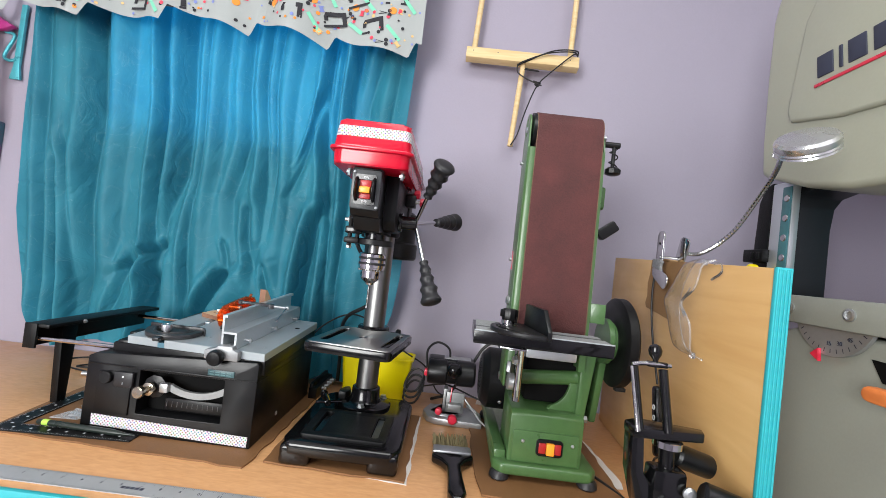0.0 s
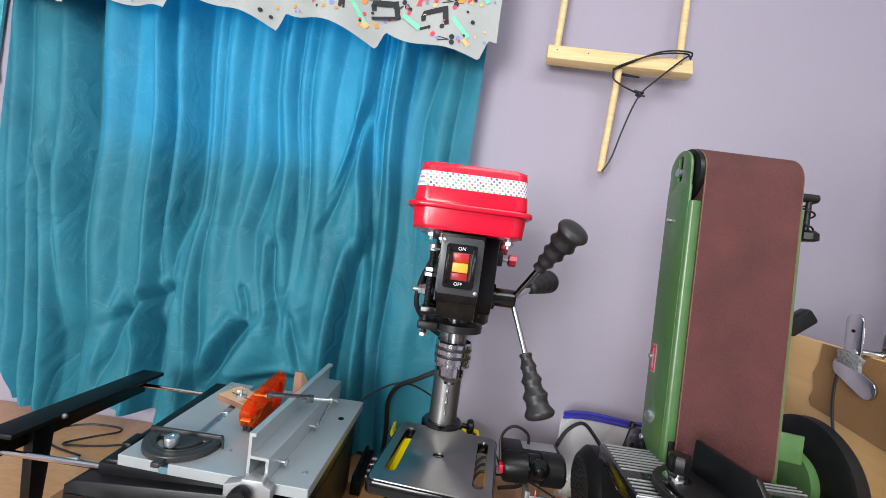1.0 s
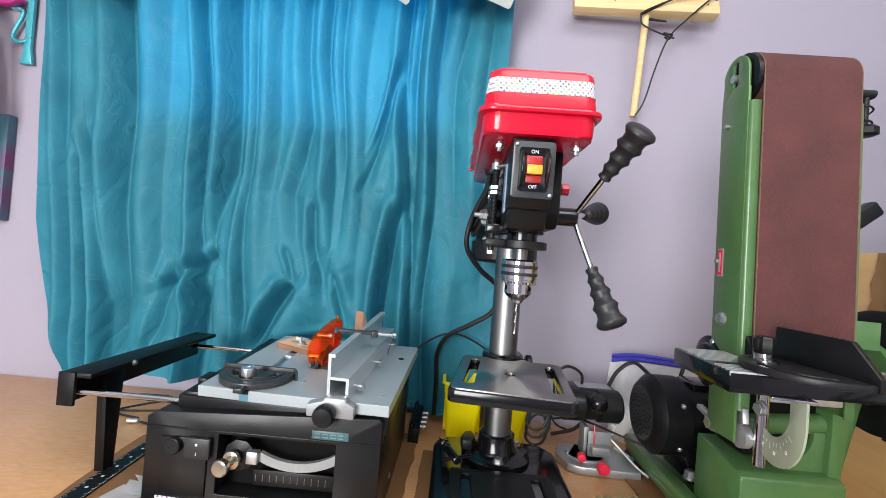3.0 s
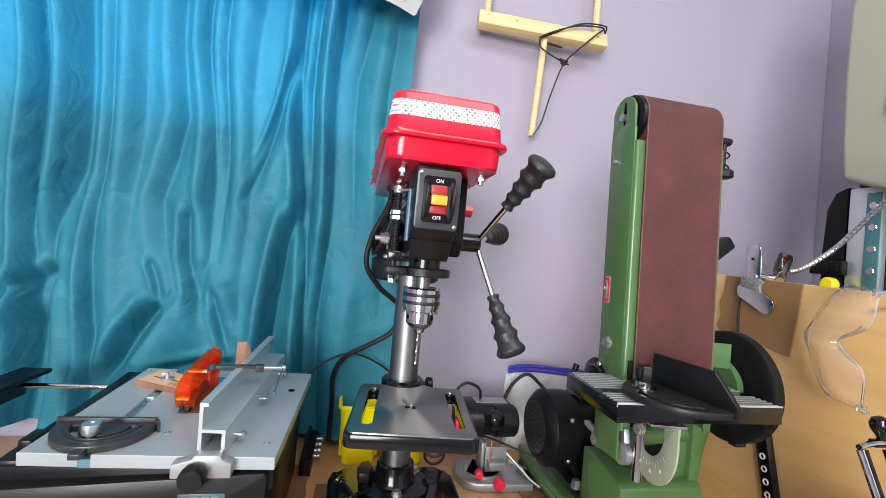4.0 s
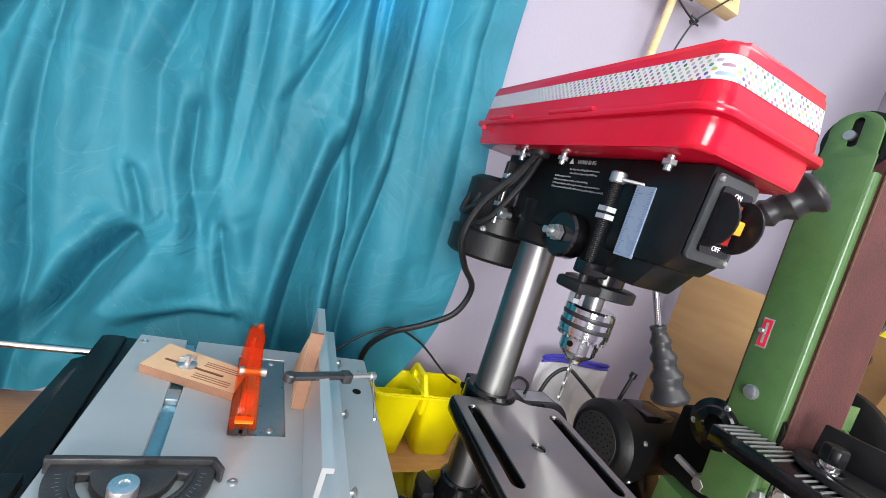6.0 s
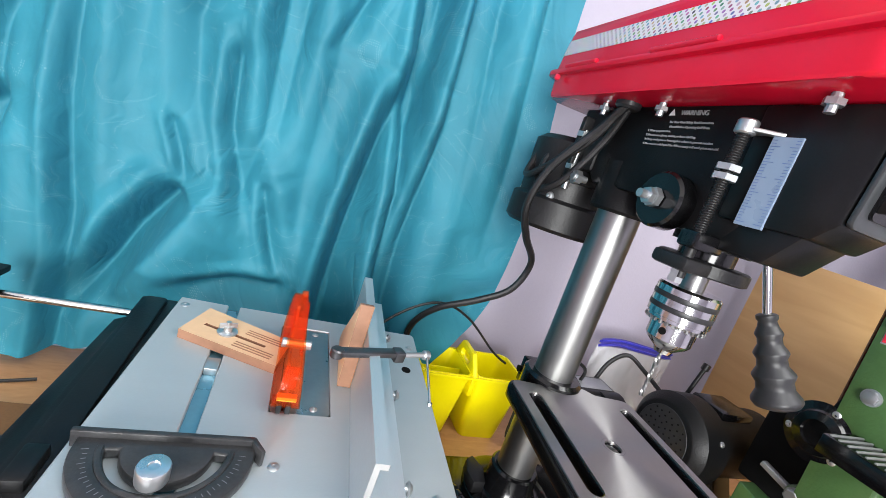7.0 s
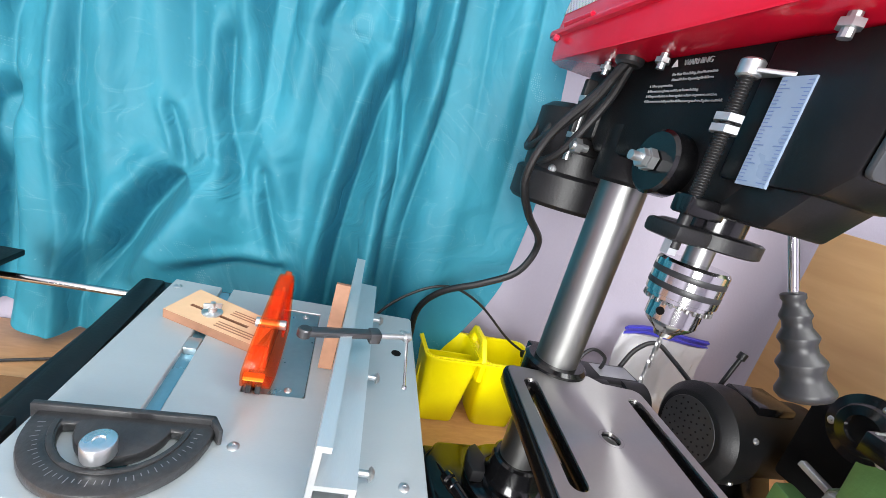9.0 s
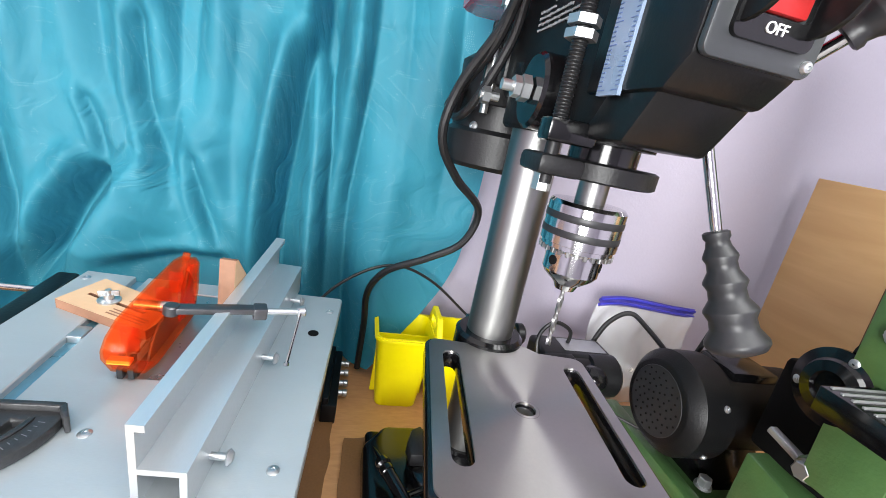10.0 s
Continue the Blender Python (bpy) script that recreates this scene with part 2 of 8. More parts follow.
M_CHAR = mat("charcoal cast metal", (0.0090, 0.0090, 0.0098), 0.42, vary=0.2, fine=500, bump=0.2, dust=0.003, spec=0.3)
M_ALU = mat("brushed aluminium", (0.62, 0.66, 0.68), 0.38, 0.75, vary=0.06, scale=12, fine=300, bump=0.05, stretch=(8, 1, 1))
M_ALUTOP = mat("grey anodised tabletop", (0.40, 0.445, 0.465), 0.42, 0.45, vary=0.05, scale=9, fine=350, bump=0.06, stretch=(1, 6, 1))
M_STEEL = mat("polished steel", (0.27, 0.27, 0.265), 0.36, 1.0, vary=0.12, scale=18, fine=300, bump=0.04, rough_vary=0.08, stretch=(1, 1, 0.15))
M_CHROME = mat("chrome", (0.56, 0.56, 0.56), 0.13, 1.0, vary=0.05, bump=0.02, rough_vary=0.05)
M_ZINC = mat("zinc-plated steel", (0.50, 0.52, 0.53), 0.38, 0.9, vary=0.1, bump=0.05)
M_CAST = mat("grey die-cast metal", (0.42, 0.43, 0.44), 0.4, 0.7, vary=0.1, bump=0.1)
M_RED = mat("red gloss enamel", (0.56, 0.005, 0.026), 0.2, vary=0.05, bump=0.02, coat=0.2, rough_vary=0.05, spec=0.35)
M_REDPL = mat("red plastic", (0.62, 0.02, 0.05), 0.3, vary=0.08)
M_SWRED = mat("red rocker plastic", (0.38, 0.02, 0.02), 0.35, vary=0.05)
M_ORANGE = mat("orange rocker plastic", (0.95, 0.36, 0.03), 0.35, vary=0.05)
# base grey is lifted to carry the light the black gauge reflects
M_GAUGE = mat("black casting greyed for reflected light", (0.020, 0.0205, 0.022), 0.36, vary=0.35, scale=60, fine=500, bump=0.2, dust=0.01, spec=0.5)
M_RIB = mat("bare grey cast ribs", (0.30, 0.31, 0.31), 0.45, 0.6, vary=0.12)
M_GREEN = mat("green hammered enamel", (0.061, 0.135, 0.044), 0.33, vary=0.14, scale=60, fine=420, bump=0.25, coat=0.2)
M_BELT = mat("red-brown sanding belt", (0.076, 0.021, 0.020), 0.85, vary=0.42, scale=22, fine=430, bump=0.9, rough_vary=0.05)
M_YELLOW = mat("yellow plastic", (0.85, 0.72, 0.0), 0.35, vary=0.04, bump=0.03)
M_WHITE = mat("white label", (0.75, 0.76, 0.78), 0.5, vary=0.03)
M_LABEL = mat("pale blue scale label", (0.22, 0.29, 0.40), 0.3, vary=0.04)
M_INK = mat("dark ink", (0.03, 0.035, 0.06), 0.6, vary=0.1)
M_DIMPRINT = mat("dim grey print", (0.26, 0.27, 0.28), 0.5, vary=0.1)
M_GREYPRINT = mat("pale print", (0.62, 0.64, 0.66), 0.5, vary=0.05)
M_CREAM = mat("cream enamel", (0.40, 0.41, 0.315), 0.4, vary=0.05, scale=6, bump=0.12, coat=0.1)
M_SAWGREY = mat("grey-green enamel", (0.29, 0.305, 0.265), 0.4, vary=0.06, scale=7, bump=0.1)
M_CABLE = mat("black cable rubber", (0.010, 0.010, 0.011), 0.45, vary=0.2)
# near-black colour stands in for the shade inside openings and holes
M_NEARBLACK = mat("near-black for shaded insides and a rivet", (0.005, 0.005, 0.005), 0.7, vary=0.2, spec=0.1)
M_BRISTLE = mat("olive-brown bristles", (0.30, 0.25, 0.13), 0.7, vary=0.35, scale=300, fine=900, stretch=(1, 0.05, 1))
M_GUARD = tinted_mat("translucent orange-red plastic", (0.98, 0.13, 0.025), (1.0, 0.62, 0.40), 0.13)


def lens_mat(name, haze, gloss):
    """Clear moulded plastic: straight through, with a little haze and a clean gloss."""
    m = tinted_mat(name, (0.85, 0.86, 0.87), (0.97, 0.97, 0.975), haze, 0.1)
    nt = m.node_tree
    low = nt.nodes["Material Output"].inputs["Surface"].links[0].from_socket
    gl = nt.nodes.new("ShaderNodeBsdfGlossy")
    gl.inputs["Roughness"].default_value = 0.06
    fr = nt.nodes.new("ShaderNodeFresnel")
    fr.inputs["IOR"].default_value = gloss
    ms = nt.nodes.new("ShaderNodeMixShader")
    nt.links.new(fr.outputs[0], ms.inputs[0])
    nt.links.new(low, ms.inputs[1])
    nt.links.new(gl.outputs[0], ms.inputs[2])
    nt.links.new(ms.outputs[0], nt.nodes["Material Output"].inputs["Surface"])
    return m


M_LENS = lens_mat("clear lens plastic", 0.06, 1.32)
M_LENSRIM = lens_mat("clear rim plastic", 0.15, 1.38)
M_PANE = clear_mat("window glass", (0.9, 0.92, 0.95), 0.02, 1.45, 0.08, 0.0)
M_FILM = clear_mat("clear plastic film", (0.85, 0.86, 0.88), 0.12, 1.4, 0.32, 0.0)
M_BLUEZIP = mat("blue plastic zip", (0.05, 0.05, 0.45), 0.35, vary=0.1)
M_MARBLE = mat("magenta and teal marbled frame", (0.20, 0.035, 0.16), 0.4, vary=0.5, scale=12, fine=900, bump=0.3)
mr = [n for n in M_MARBLE.node_tree.nodes if n.bl_idname == "ShaderNodeValToRGB"][0].color_ramp.elements
mr[0].color, mr[1].color, mr[0].position, mr[1].position = (0.15, 0.012, 0.10, 1), (0.03, 0.12, 0.16, 1), 0.44, 0.56
M_RIBBON = mat("orange ribbon", (0.85, 0.13, 0.03), 0.4, vary=0.2)
M_ORANGECORD = mat("orange-red cord", (0.70, 0.06, 0.03), 0.45, vary=0.1)
M_GLITTEAL = mat("teal glitter cord", (0.08, 0.45, 0.52), 0.3, 0.3, vary=0.4, fine=1200, bump=0.6)


def dotted_tape():
    m = mat("white washi tape with coloured dots", (0.82, 0.80, 0.82), 0.5, vary=0.02)
    nt = m.node_tree
    co = nt.nodes["Texture Coordinate"]
    sp = nt.nodes.new("ShaderNodeSeparateXYZ")
    nt.links.new(co.outputs["Object"], sp.inputs[0])
    ad = nt.nodes.new("ShaderNodeMath")
    nt.links.new(sp.outputs["X"], ad.inputs[0])
    nt.links.new(sp.outputs["Y"], ad.inputs[1])
    cb = nt.nodes.new("ShaderNodeCombineXYZ")
    nt.links.new(ad.outputs[0], cb.inputs[0])
    nt.links.new(sp.outputs["Z"], cb.inputs[1])
    tw = nt.nodes.new("ShaderNodeMapping")
    tw.inputs["Rotation"].default_value = (0, 0, radians(45))
    nt.links.new(cb.outputs[0], tw.inputs[0])
    vo = nt.nodes.new("ShaderNodeTexVoronoi")
    vo.voronoi_dimensions = "2D"
    vo.inputs["Scale"].default_value, vo.inputs["Randomness"].default_value = 255, 0.0
    nt.links.new(tw.outputs[0], vo.inputs["Vector"])
    ls = nt.nodes.new("ShaderNodeMath")
    ls.operation, ls.inputs[1].default_value = "LESS_THAN", 0.31
    nt.links.new(vo.outputs["Distance"], ls.inputs[0])
    hs = nt.nodes.new("ShaderNodeHueSaturation")
    hs.inputs["Saturation"].default_value, hs.inputs["Value"].default_value = 0.85, 0.42
    nt.links.new(vo.outputs["Color"], hs.inputs["Color"])
    mx = nt.nodes.new("ShaderNodeMix")
    mx.data_type = "RGBA"
    nt.links.new(ls.outputs[0], mx.inputs["Factor"])
    mx.inputs["A"].default_value = (0.62, 0.60, 0.63, 1)
    nt.links.new(hs.outputs[0], mx.inputs["B"])
    nt.links.new(mx.outputs["Result"], nt.nodes["Principled BSDF"].inputs["Base Color"])
    return m


M_TAPE = dotted_tape()


def spun_steel():
    """Ground steel with the circular sheen of a turned face."""
    m = mat("ground cast-iron tabletop", (0.40, 0.395, 0.385), 0.36, 1.0, vary=0.05, scale=30, fine=500, bump=0.0, rough_vary=0.02)
    p = m.node_tree.nodes["Principled BSDF"]
    p.inputs["Anisotropic"].default_value = 0.97
    p.inputs["Anisotropic Rotation"].default_value = 0.25
    tg = m.node_tree.nodes.new("ShaderNodeTangent")
    tg.direction_type, tg.axis = "RADIAL", "Z"
    m.node_tree.links.new(tg.outputs[0], p.inputs["Tangent"])
    return m


M_SPUN = spun_steel()


def curtain_mat():
    m = bpy.data.materials.new("teal satin curtain with embossed scrolls")
    m.use_nodes = True
    nt = m.node_tree
    nd, ln = nt.nodes, nt.links
    p = nd["Principled BSDF"]
    co = nd.new("ShaderNodeTexCoord")
    def two(op, a, b):
        n = nd.new("ShaderNodeMath")
        n.operation = op
        for k, v in enumerate((a, b)):
            if isinstance(v, (int, float)):
                n.inputs[k].default_value = v
            else:
                ln.new(v, n.inputs[k])
        return n.outputs[0]

    flat = nd.new("ShaderNodeMapping")
    flat.inputs["Scale"].default_value = (1, 1, 1)
    ln.new(co.outputs["UV"], flat.inputs[0])
    warp = nd.new("ShaderNodeTexNoise")
    warp.inputs["Scale"].default_value, warp.inputs["Detail"].default_value = 11, 1
    ln.new(flat.outputs[0], warp.inputs["Vector"])
    bend = nd.new("ShaderNodeVectorMath")
    bend.operation = "MULTIPLY_ADD"
    bend.inputs[1].default_value = (0.08, 0.08, 0.0)
    ln.new(warp.outputs["Color"], bend.inputs[0])
    ln.new(flat.outputs[0], bend.inputs[2])
    cells = nd.new("ShaderNodeTexVoronoi")
    cells.inputs["Scale"].default_value, cells.inputs["Randomness"].default_value = 15, 0.9
    ln.new(bend.outputs[0], cells.inputs["Vector"])
    sn = two("SINE", two("MULTIPLY", cells.outputs["Distance"], 30), 0)
    line = two("GREATER_THAN", sn, 0.86)
    gate = nd.new("ShaderNodeTexNoise")
    gate.inputs["Scale"].default_value = 12
    ln.new(flat.outputs[0], gate.inputs["Vector"])
    scroll = two("MULTIPLY", line, two("GREATER_THAN", gate.outputs["Fac"], 0.49))
    vo = nd.new("ShaderNodeTexVoronoi")
    vo.inputs["Scale"].default_value, vo.inputs["Randomness"].default_value = 400, 0.25
    ln.new(flat.outputs[0], vo.inputs["Vector"])
    dots = two("MULTIPLY", two("LESS_THAN", vo.outputs["Distance"], 0.30), scroll)
    spark = nd.new("ShaderNodeTexVoronoi")
    spark.inputs["Scale"].default_value = 62
    ln.new(flat.outputs[0], spark.inputs["Vector"])
    dots = two("MAXIMUM", dots, two("LESS_THAN", spark.outputs["Distance"], 0.060))
    tone = nd.new("ShaderNodeTexNoise")
    tone.inputs["Scale"].default_value, tone.inputs["Detail"].default_value = 9, 8
    ln.new(flat.outputs[0], tone.inputs["Vector"])
    ramp = nd.new("ShaderNodeValToRGB")
    ramp.color_ramp.elements[0].position, ramp.color_ramp.elements[1].position = 0.3, 0.7
    ramp.color_ramp.elements[0].color, ramp.color_ramp.elements[1].color = (0.021, 0.164, 0.220, 1), (0.031, 0.232, 0.308, 1)
    ln.new(tone.outputs["Fac"], ramp.inputs[0])
    mx = nd.new("ShaderNodeMix")
    mx.data_type = "RGBA"
    mx.inputs["B"].default_value = (0.45, 0.72, 0.78, 1)
    half = nd.new("ShaderNodeMath")
    half.operation, half.inputs[1].default_value = "MULTIPLY", 0.17
    ln.new(dots, half.inputs[0])
    ln.new(half.outputs[0], mx.inputs["Factor"])
    ln.new(ramp.outputs[0], mx.inputs["A"])
    ln.new(mx.outputs["Result"], p.inputs["Base Color"])
    p.inputs["Roughness"].default_value = 0.60
    p.inputs["Specular IOR Level"].default_value = 0.32
    weave = nd.new("ShaderNodeTexNoise")
    weave.inputs["Scale"].default_value, weave.inputs["Detail"].default_value = 30, 5
    ln.new(flat.outputs[0], weave.inputs["Vector"])
    bp = nd.new("ShaderNodeBump")
    bp.inputs["Strength"].default_value, bp.inputs["Distance"].default_value = 0.45, 0.0035
    ln.new(weave.outputs["Fac"], bp.inputs["Height"])
    # soft creases of crumpled satin
    pull = nd.new("ShaderNodeMapping")
    pull.inputs["Scale"].default_value = (1.0, 0.38, 1.0)
    pull.inputs["Rotation"].default_value = (0, 0, radians(14))
    ln.new(flat.outputs[0], pull.inputs[0])
    crease = nd.new("ShaderNodeTexNoise")
    crease.inputs["Scale"].default_value, crease.inputs["Detail"].default_value, crease.inputs["Distortion"].default_value = 13, 4, 0.45
    ln.new(pull.outputs[0], crease.inputs["Vector"])
    ridge = two("ABSOLUTE", two("SUBTRACT", crease.outputs["Fac"], 0.5), 0)
    bp2 = nd.new("ShaderNodeBump")
    bp2.inputs["Strength"].default_value, bp2.inputs["Distance"].default_value = 0.42, 0.020
    bp2.invert = True
    ln.new(ridge, bp2.inputs["Height"])
    ln.new(bp.outputs[0], bp2.inputs["Normal"])
    slant = nd.new("ShaderNodeMapping")
    slant.inputs["Scale"].default_value = (1.0, 0.30, 1.0)
    slant.inputs["Rotation"].default_value = (0, 0, radians(38))
    ln.new(flat.outputs[0], slant.inputs[0])
    crinkle = nd.new("ShaderNodeTexNoise")
    crinkle.inputs["Scale"].default_value, crinkle.inputs["Detail"].default_value, crinkle.inputs["Distortion"].default_value = 34, 3, 0.2
    ln.new(slant.outputs[0], crinkle.inputs["Vector"])
    bp3 = nd.new("ShaderNodeBump")
    bp3.inputs["Strength"].default_value, bp3.inputs["Distance"].default_value = 0.30, 0.006
    ln.new(crinkle.outputs["Fac"], bp3.inputs["Height"])
    ln.new(bp2.outputs[0], bp3.inputs["Normal"])
    ln.new(bp3.outputs[0], p.inputs["Normal"])
    tr = nd.new("ShaderNodeBsdfTranslucent")
    tr.inputs["Color"].default_value = (0.02, 0.40, 0.78, 1)
    ms = nd.new("ShaderNodeMixShader")
    ms.inputs[0].default_value = 0.17
    ln.new(p.outputs[0], ms.inputs[1])
    ln.new(tr.outputs[0], ms.inputs[2])
    ln.new(ms.outputs[0], nd["Material Output"].inputs["Surface"])
    return m


M_CURTAIN = curtain_mat()
M_VALANCE = mat("white printed cotton", (0.36, 0.385, 0.375), 0.8, vary=0.05, scale=8, fine=700, bump=0.3)

# ---- the room ----
WALL_Y, RIGHT_X, LEFT_X, FRONT_Y, FLOOR_Z, CEIL_Z = 1.105, 0.92, -2.0, -1.8, -0.86, 1.56
WIN = (-0.885, -0.20, 0.545, 1.30)

bm = B()
plate(bm, [(LEFT_X - 0.1, FLOOR_Z), (RIGHT_X + 0.1, FLOOR_Z), (RIGHT_X + 0.1, CEIL_Z), (LEFT_X - 0.1, CEIL_Z)], WALL_Y, WALL_Y + 0.12, "y",
      holes=[[(WIN[0], WIN[2]), (WIN[1], WIN[2]), (WIN[1], WIN[3]), (WIN[0], WIN[3])]])
solid("wall_north", bm, M_WALL, "lavender painted wall with a window opening behind the curtain", "wall", "structure")
solid("wall_east", box(B(), RIGHT_X, RIGHT_X + 0.1, FRONT_Y, WALL_Y - 0.001, FLOOR_Z, CEIL_Z, 0), M_WALL, "lavender painted side wall", "wall", "structure")
solid("wall_west", box(B(), LEFT_X - 0.1, LEFT_X, FRONT_Y, WALL_Y - 0.001, FLOOR_Z, CEIL_Z, 0), M_WALL, "lavender painted side wall", "wall", "structure")
solid("wall_south", box(B(), LEFT_X - 0.1, RIGHT_X + 0.1, FRONT_Y - 0.1, FRONT_Y, FLOOR_Z, CEIL_Z, 0), M_WALL, "plain painted wall", "wall", "structure")
solid("ceiling", box(B(), LEFT_X - 0.1, RIGHT_X + 0.1, FRONT_Y - 0.1, WALL_Y + 0.12, CEIL_Z, CEIL_Z + 0.1, 0), M_CEIL, "white painted ceiling", "ceiling", "structure")
solid("floor", box(B(), LEFT_X - 0.1, RIGHT_X + 0.1, FRONT_Y - 0.1, WALL_Y + 0.12, FLOOR_Z - 0.1, FLOOR_Z, 0), M_FLOOR, "plain grey floor", "floor", "structure")

win = thing("window_1", (-0.57, WALL_Y + 0.06, WIN[2]), "white-framed window behind the teal curtain", "window", kind="structure")
bm = B()
plate(bm, [(WIN[0], WIN[2]), (WIN[1], WIN[2]), (WIN[1], WIN[3]), (WIN[0], WIN[3])], WALL_Y + 0.05, WALL_Y + 0.09, "y",
      holes=[[(WIN[0] + 0.03, WIN[2] + 0.03), (WIN[1] - 0.03, WIN[2] + 0.03), (WIN[1] - 0.03, WIN[3] - 0.03), (WIN[0] + 0.03, WIN[3] - 0.03)]])
part("window_frame", bm, M_WHITE, win)
pane = part("pane", box(B(), WIN[0] + 0.03, WIN[1] - 0.03, WALL_Y + 0.065, WALL_Y + 0.07, WIN[2] + 0.03, WIN[3] - 0.03, 0), M_PANE, win, "clear window glass")
pane.visible_shadow = False

# ---- workbench ----
bench = thing("workbench", (-0.6, 0.82, FLOOR_Z), "orange-brown wooden workbench with teal front edging", "workbench")
part("benchtop", box(B(), -1.95, 0.44, 0.545, WALL_Y - 0.002, -0.035, 0.0, 0.001), M_BENCH, bench, "orange-brown wood-grain benchtop")
part("edging", box(B(), -1.95, 0.44, 0.538, 0.545, -0.036, 0.0015, 0.001), M_TEAL, bench, "teal plastic edging")
for x in (-1.93, -0.75, 0.40):
    part("leg_panel", box(B(), x, x + 0.03, 0.57, 1.08, FLOOR_Z, -0.035, 0.001), M_PLY, bench)


# ---- curtain ----
FOLDS = []


def fold(depth, width, line):
    """A valley pressed into the cloth along a line of (x, z); a negative depth makes a swell."""
    pts = np.array(line)
    lens = np.hypot(*(pts[1:] - pts[:-1]).T)
    FOLDS.append((depth, width, pts, lens))


fold(0.030, 0.013, [(-0.313, 0.92), (-0.309, 0.752), (-0.300, 0.541), (-0.292, 0.441), (-0.270, 0.298), (-0.264, 0.18), (-0.262, 0.0)])
fold(0.020, 0.010, [(-0.287, 0.92), (-0.286, 0.759), (-0.284, 0.60), (-0.281, 0.442), (-0.286, 0.37)])
fold(0.026, 0.016, [(-0.243, 0.92), (-0.243, 0.714), (-0.241, 0.553), (-0.240, 0.429), (-0.242, 0.231), (-0.235, 0.0)])
fold(0.020, 0.020, [(-0.190, 0.92), (-0.195, 0.786), (-0.207, 0.685), (-0.206, 0.54), (-0.200, 0.396), (-0.192, 0.28)])
fold(0.014, 0.016, [(-0.145, 0.92), (-0.150, 0.60), (-0.140, 0.40), (-0.135, 0.22)])
fold(0.015, 0.007, [(-0.315, 0.713), (-0.331, 0.617), (-0.360, 0.521), (-0.379, 0.464), (-0.397, 0.422)])
fold(0.008, 0.005, [(-0.318, 0.69), (-0.342, 0.60), (-0.372, 0.52), (-0.392, 0.47)])
fold(0.034, 0.016, [(-0.301, 0.440), (-0.310, 0.365), (-0.315, 0.283), (-0.323, 0.165), (-0.330, 0.0)])
fold(0.024, 0.014, [(-0.468, 0.92), (-0.466, 0.704), (-0.450, 0.591), (-0.440, 0.42), (-0.432, 0.324), (-0.449, 0.212)])
fold(0.017, 0.012, [(-0.438, 0.92), (-0.434, 0.679), (-0.426, 0.543), (-0.422, 0.40), (-0.418, 0.29)])
fold(0.020, 0.017, [(-0.516, 0.92), (-0.507, 0.69), (-0.495, 0.57), (-0.509, 0.484), (-0.519, 0.421), (-0.502, 0.337), (-0.466, 0.268)])
fold(0.016, 0.011, [(-0.475, 0.415), (-0.466, 0.324), (-0.444, 0.258), (-0.435, 0.206)])
fold(0.034, 0.019, [(-0.500, 0.240), (-0.544, 0.178), (-0.570, 0.130), (-0.602, 0.072)])
fold(0.008, 0.006, [(-0.523, 0.314), (-0.507, 0.275), (-0.498, 0.244)])
fold(0.014, 0.010, [(-0.616, 0.92), (-0.612, 0.50), (-0.610, 0.308), (-0.602, 0.156), (-0.608, 0.0)])
fold(0.024, 0.018, [(-0.664, 0.92), (-0.651, 0.638), (-0.645, 0.464), (-0.667, 0.36), (-0.684, 0.20), (-0.690, 0.0)])
fold(0.026, 0.012, [(-0.738, 0.92), (-0.730, 0.809), (-0.713, 0.633), (-0.709, 0.483), (-0.698, 0.336), (-0.692, 0.175), (-0.70, 0.0)])
fold(0.012, 0.026, [(-0.800, 0.92), (-0.785, 0.55), (-0.775, 0.30), (-0.80, 0.0)])
fold(0.010, 0.020, [(-0.570, 0.92), (-0.560, 0.55), (-0.556, 0.34)])
fold(0.010, 0.020, [(-0.372, 0.92), (-0.385, 0.62), (-0.380, 0.30), (-0.372, 0.12)])
fold(0.013, 0.010, [(-0.375, 0.152), (-0.436, 0.147), (-0.515, 0.124)])
fold(0.011, 0.008, [(-0.421, 0.274), (-0.403, 0.208), (-0.383, 0.153)])
fold(0.032, 0.022, [(-0.906, 0.92), (-0.896, 0.769), (-0.873, 0.549), (-0.869, 0.37), (-0.855, 0.20), (-0.85, 0.0)])
fold(0.018, 0.012, [(-0.944, 0.535), (-0.906, 0.338), (-0.877, 0.176), (-0.87, 0.0)])
fold(0.018, 0.012, [(-0.965, 0.50), (-0.931, 0.224), (-0.902, 0.0)])
fold(0.014, 0.012, [(-1.035, 0.92), (-1.028, 0.773), (-0.998, 0.536), (-0.976, 0.329), (-0.95, 0.0)])
fold(0.012, 0.012, [(-0.660, 0.30), (-0.740, 0.235), (-0.800, 0.190)])
fold(0.014, 0.012, [(-0.745, 0.27), (-0.770, 0.16), (-0.80, 0.05)])
fold(-0.034, 0.024, [(-0.462, 0.262), (-0.509, 0.174), (-0.560, 0.088)])
fold(-0.014, 0.020, [(-0.360, 0.115), (-0.440, 0.103), (-0.520, 0.085)])
fold(-0.012, 0.016, [(-0.335, 0.43), (-0.345, 0.30), (-0.355, 0.16)])
fold(-0.010, 0.014, [(-0.265, 0.92), (-0.262, 0.60), (-0.255, 0.40)])


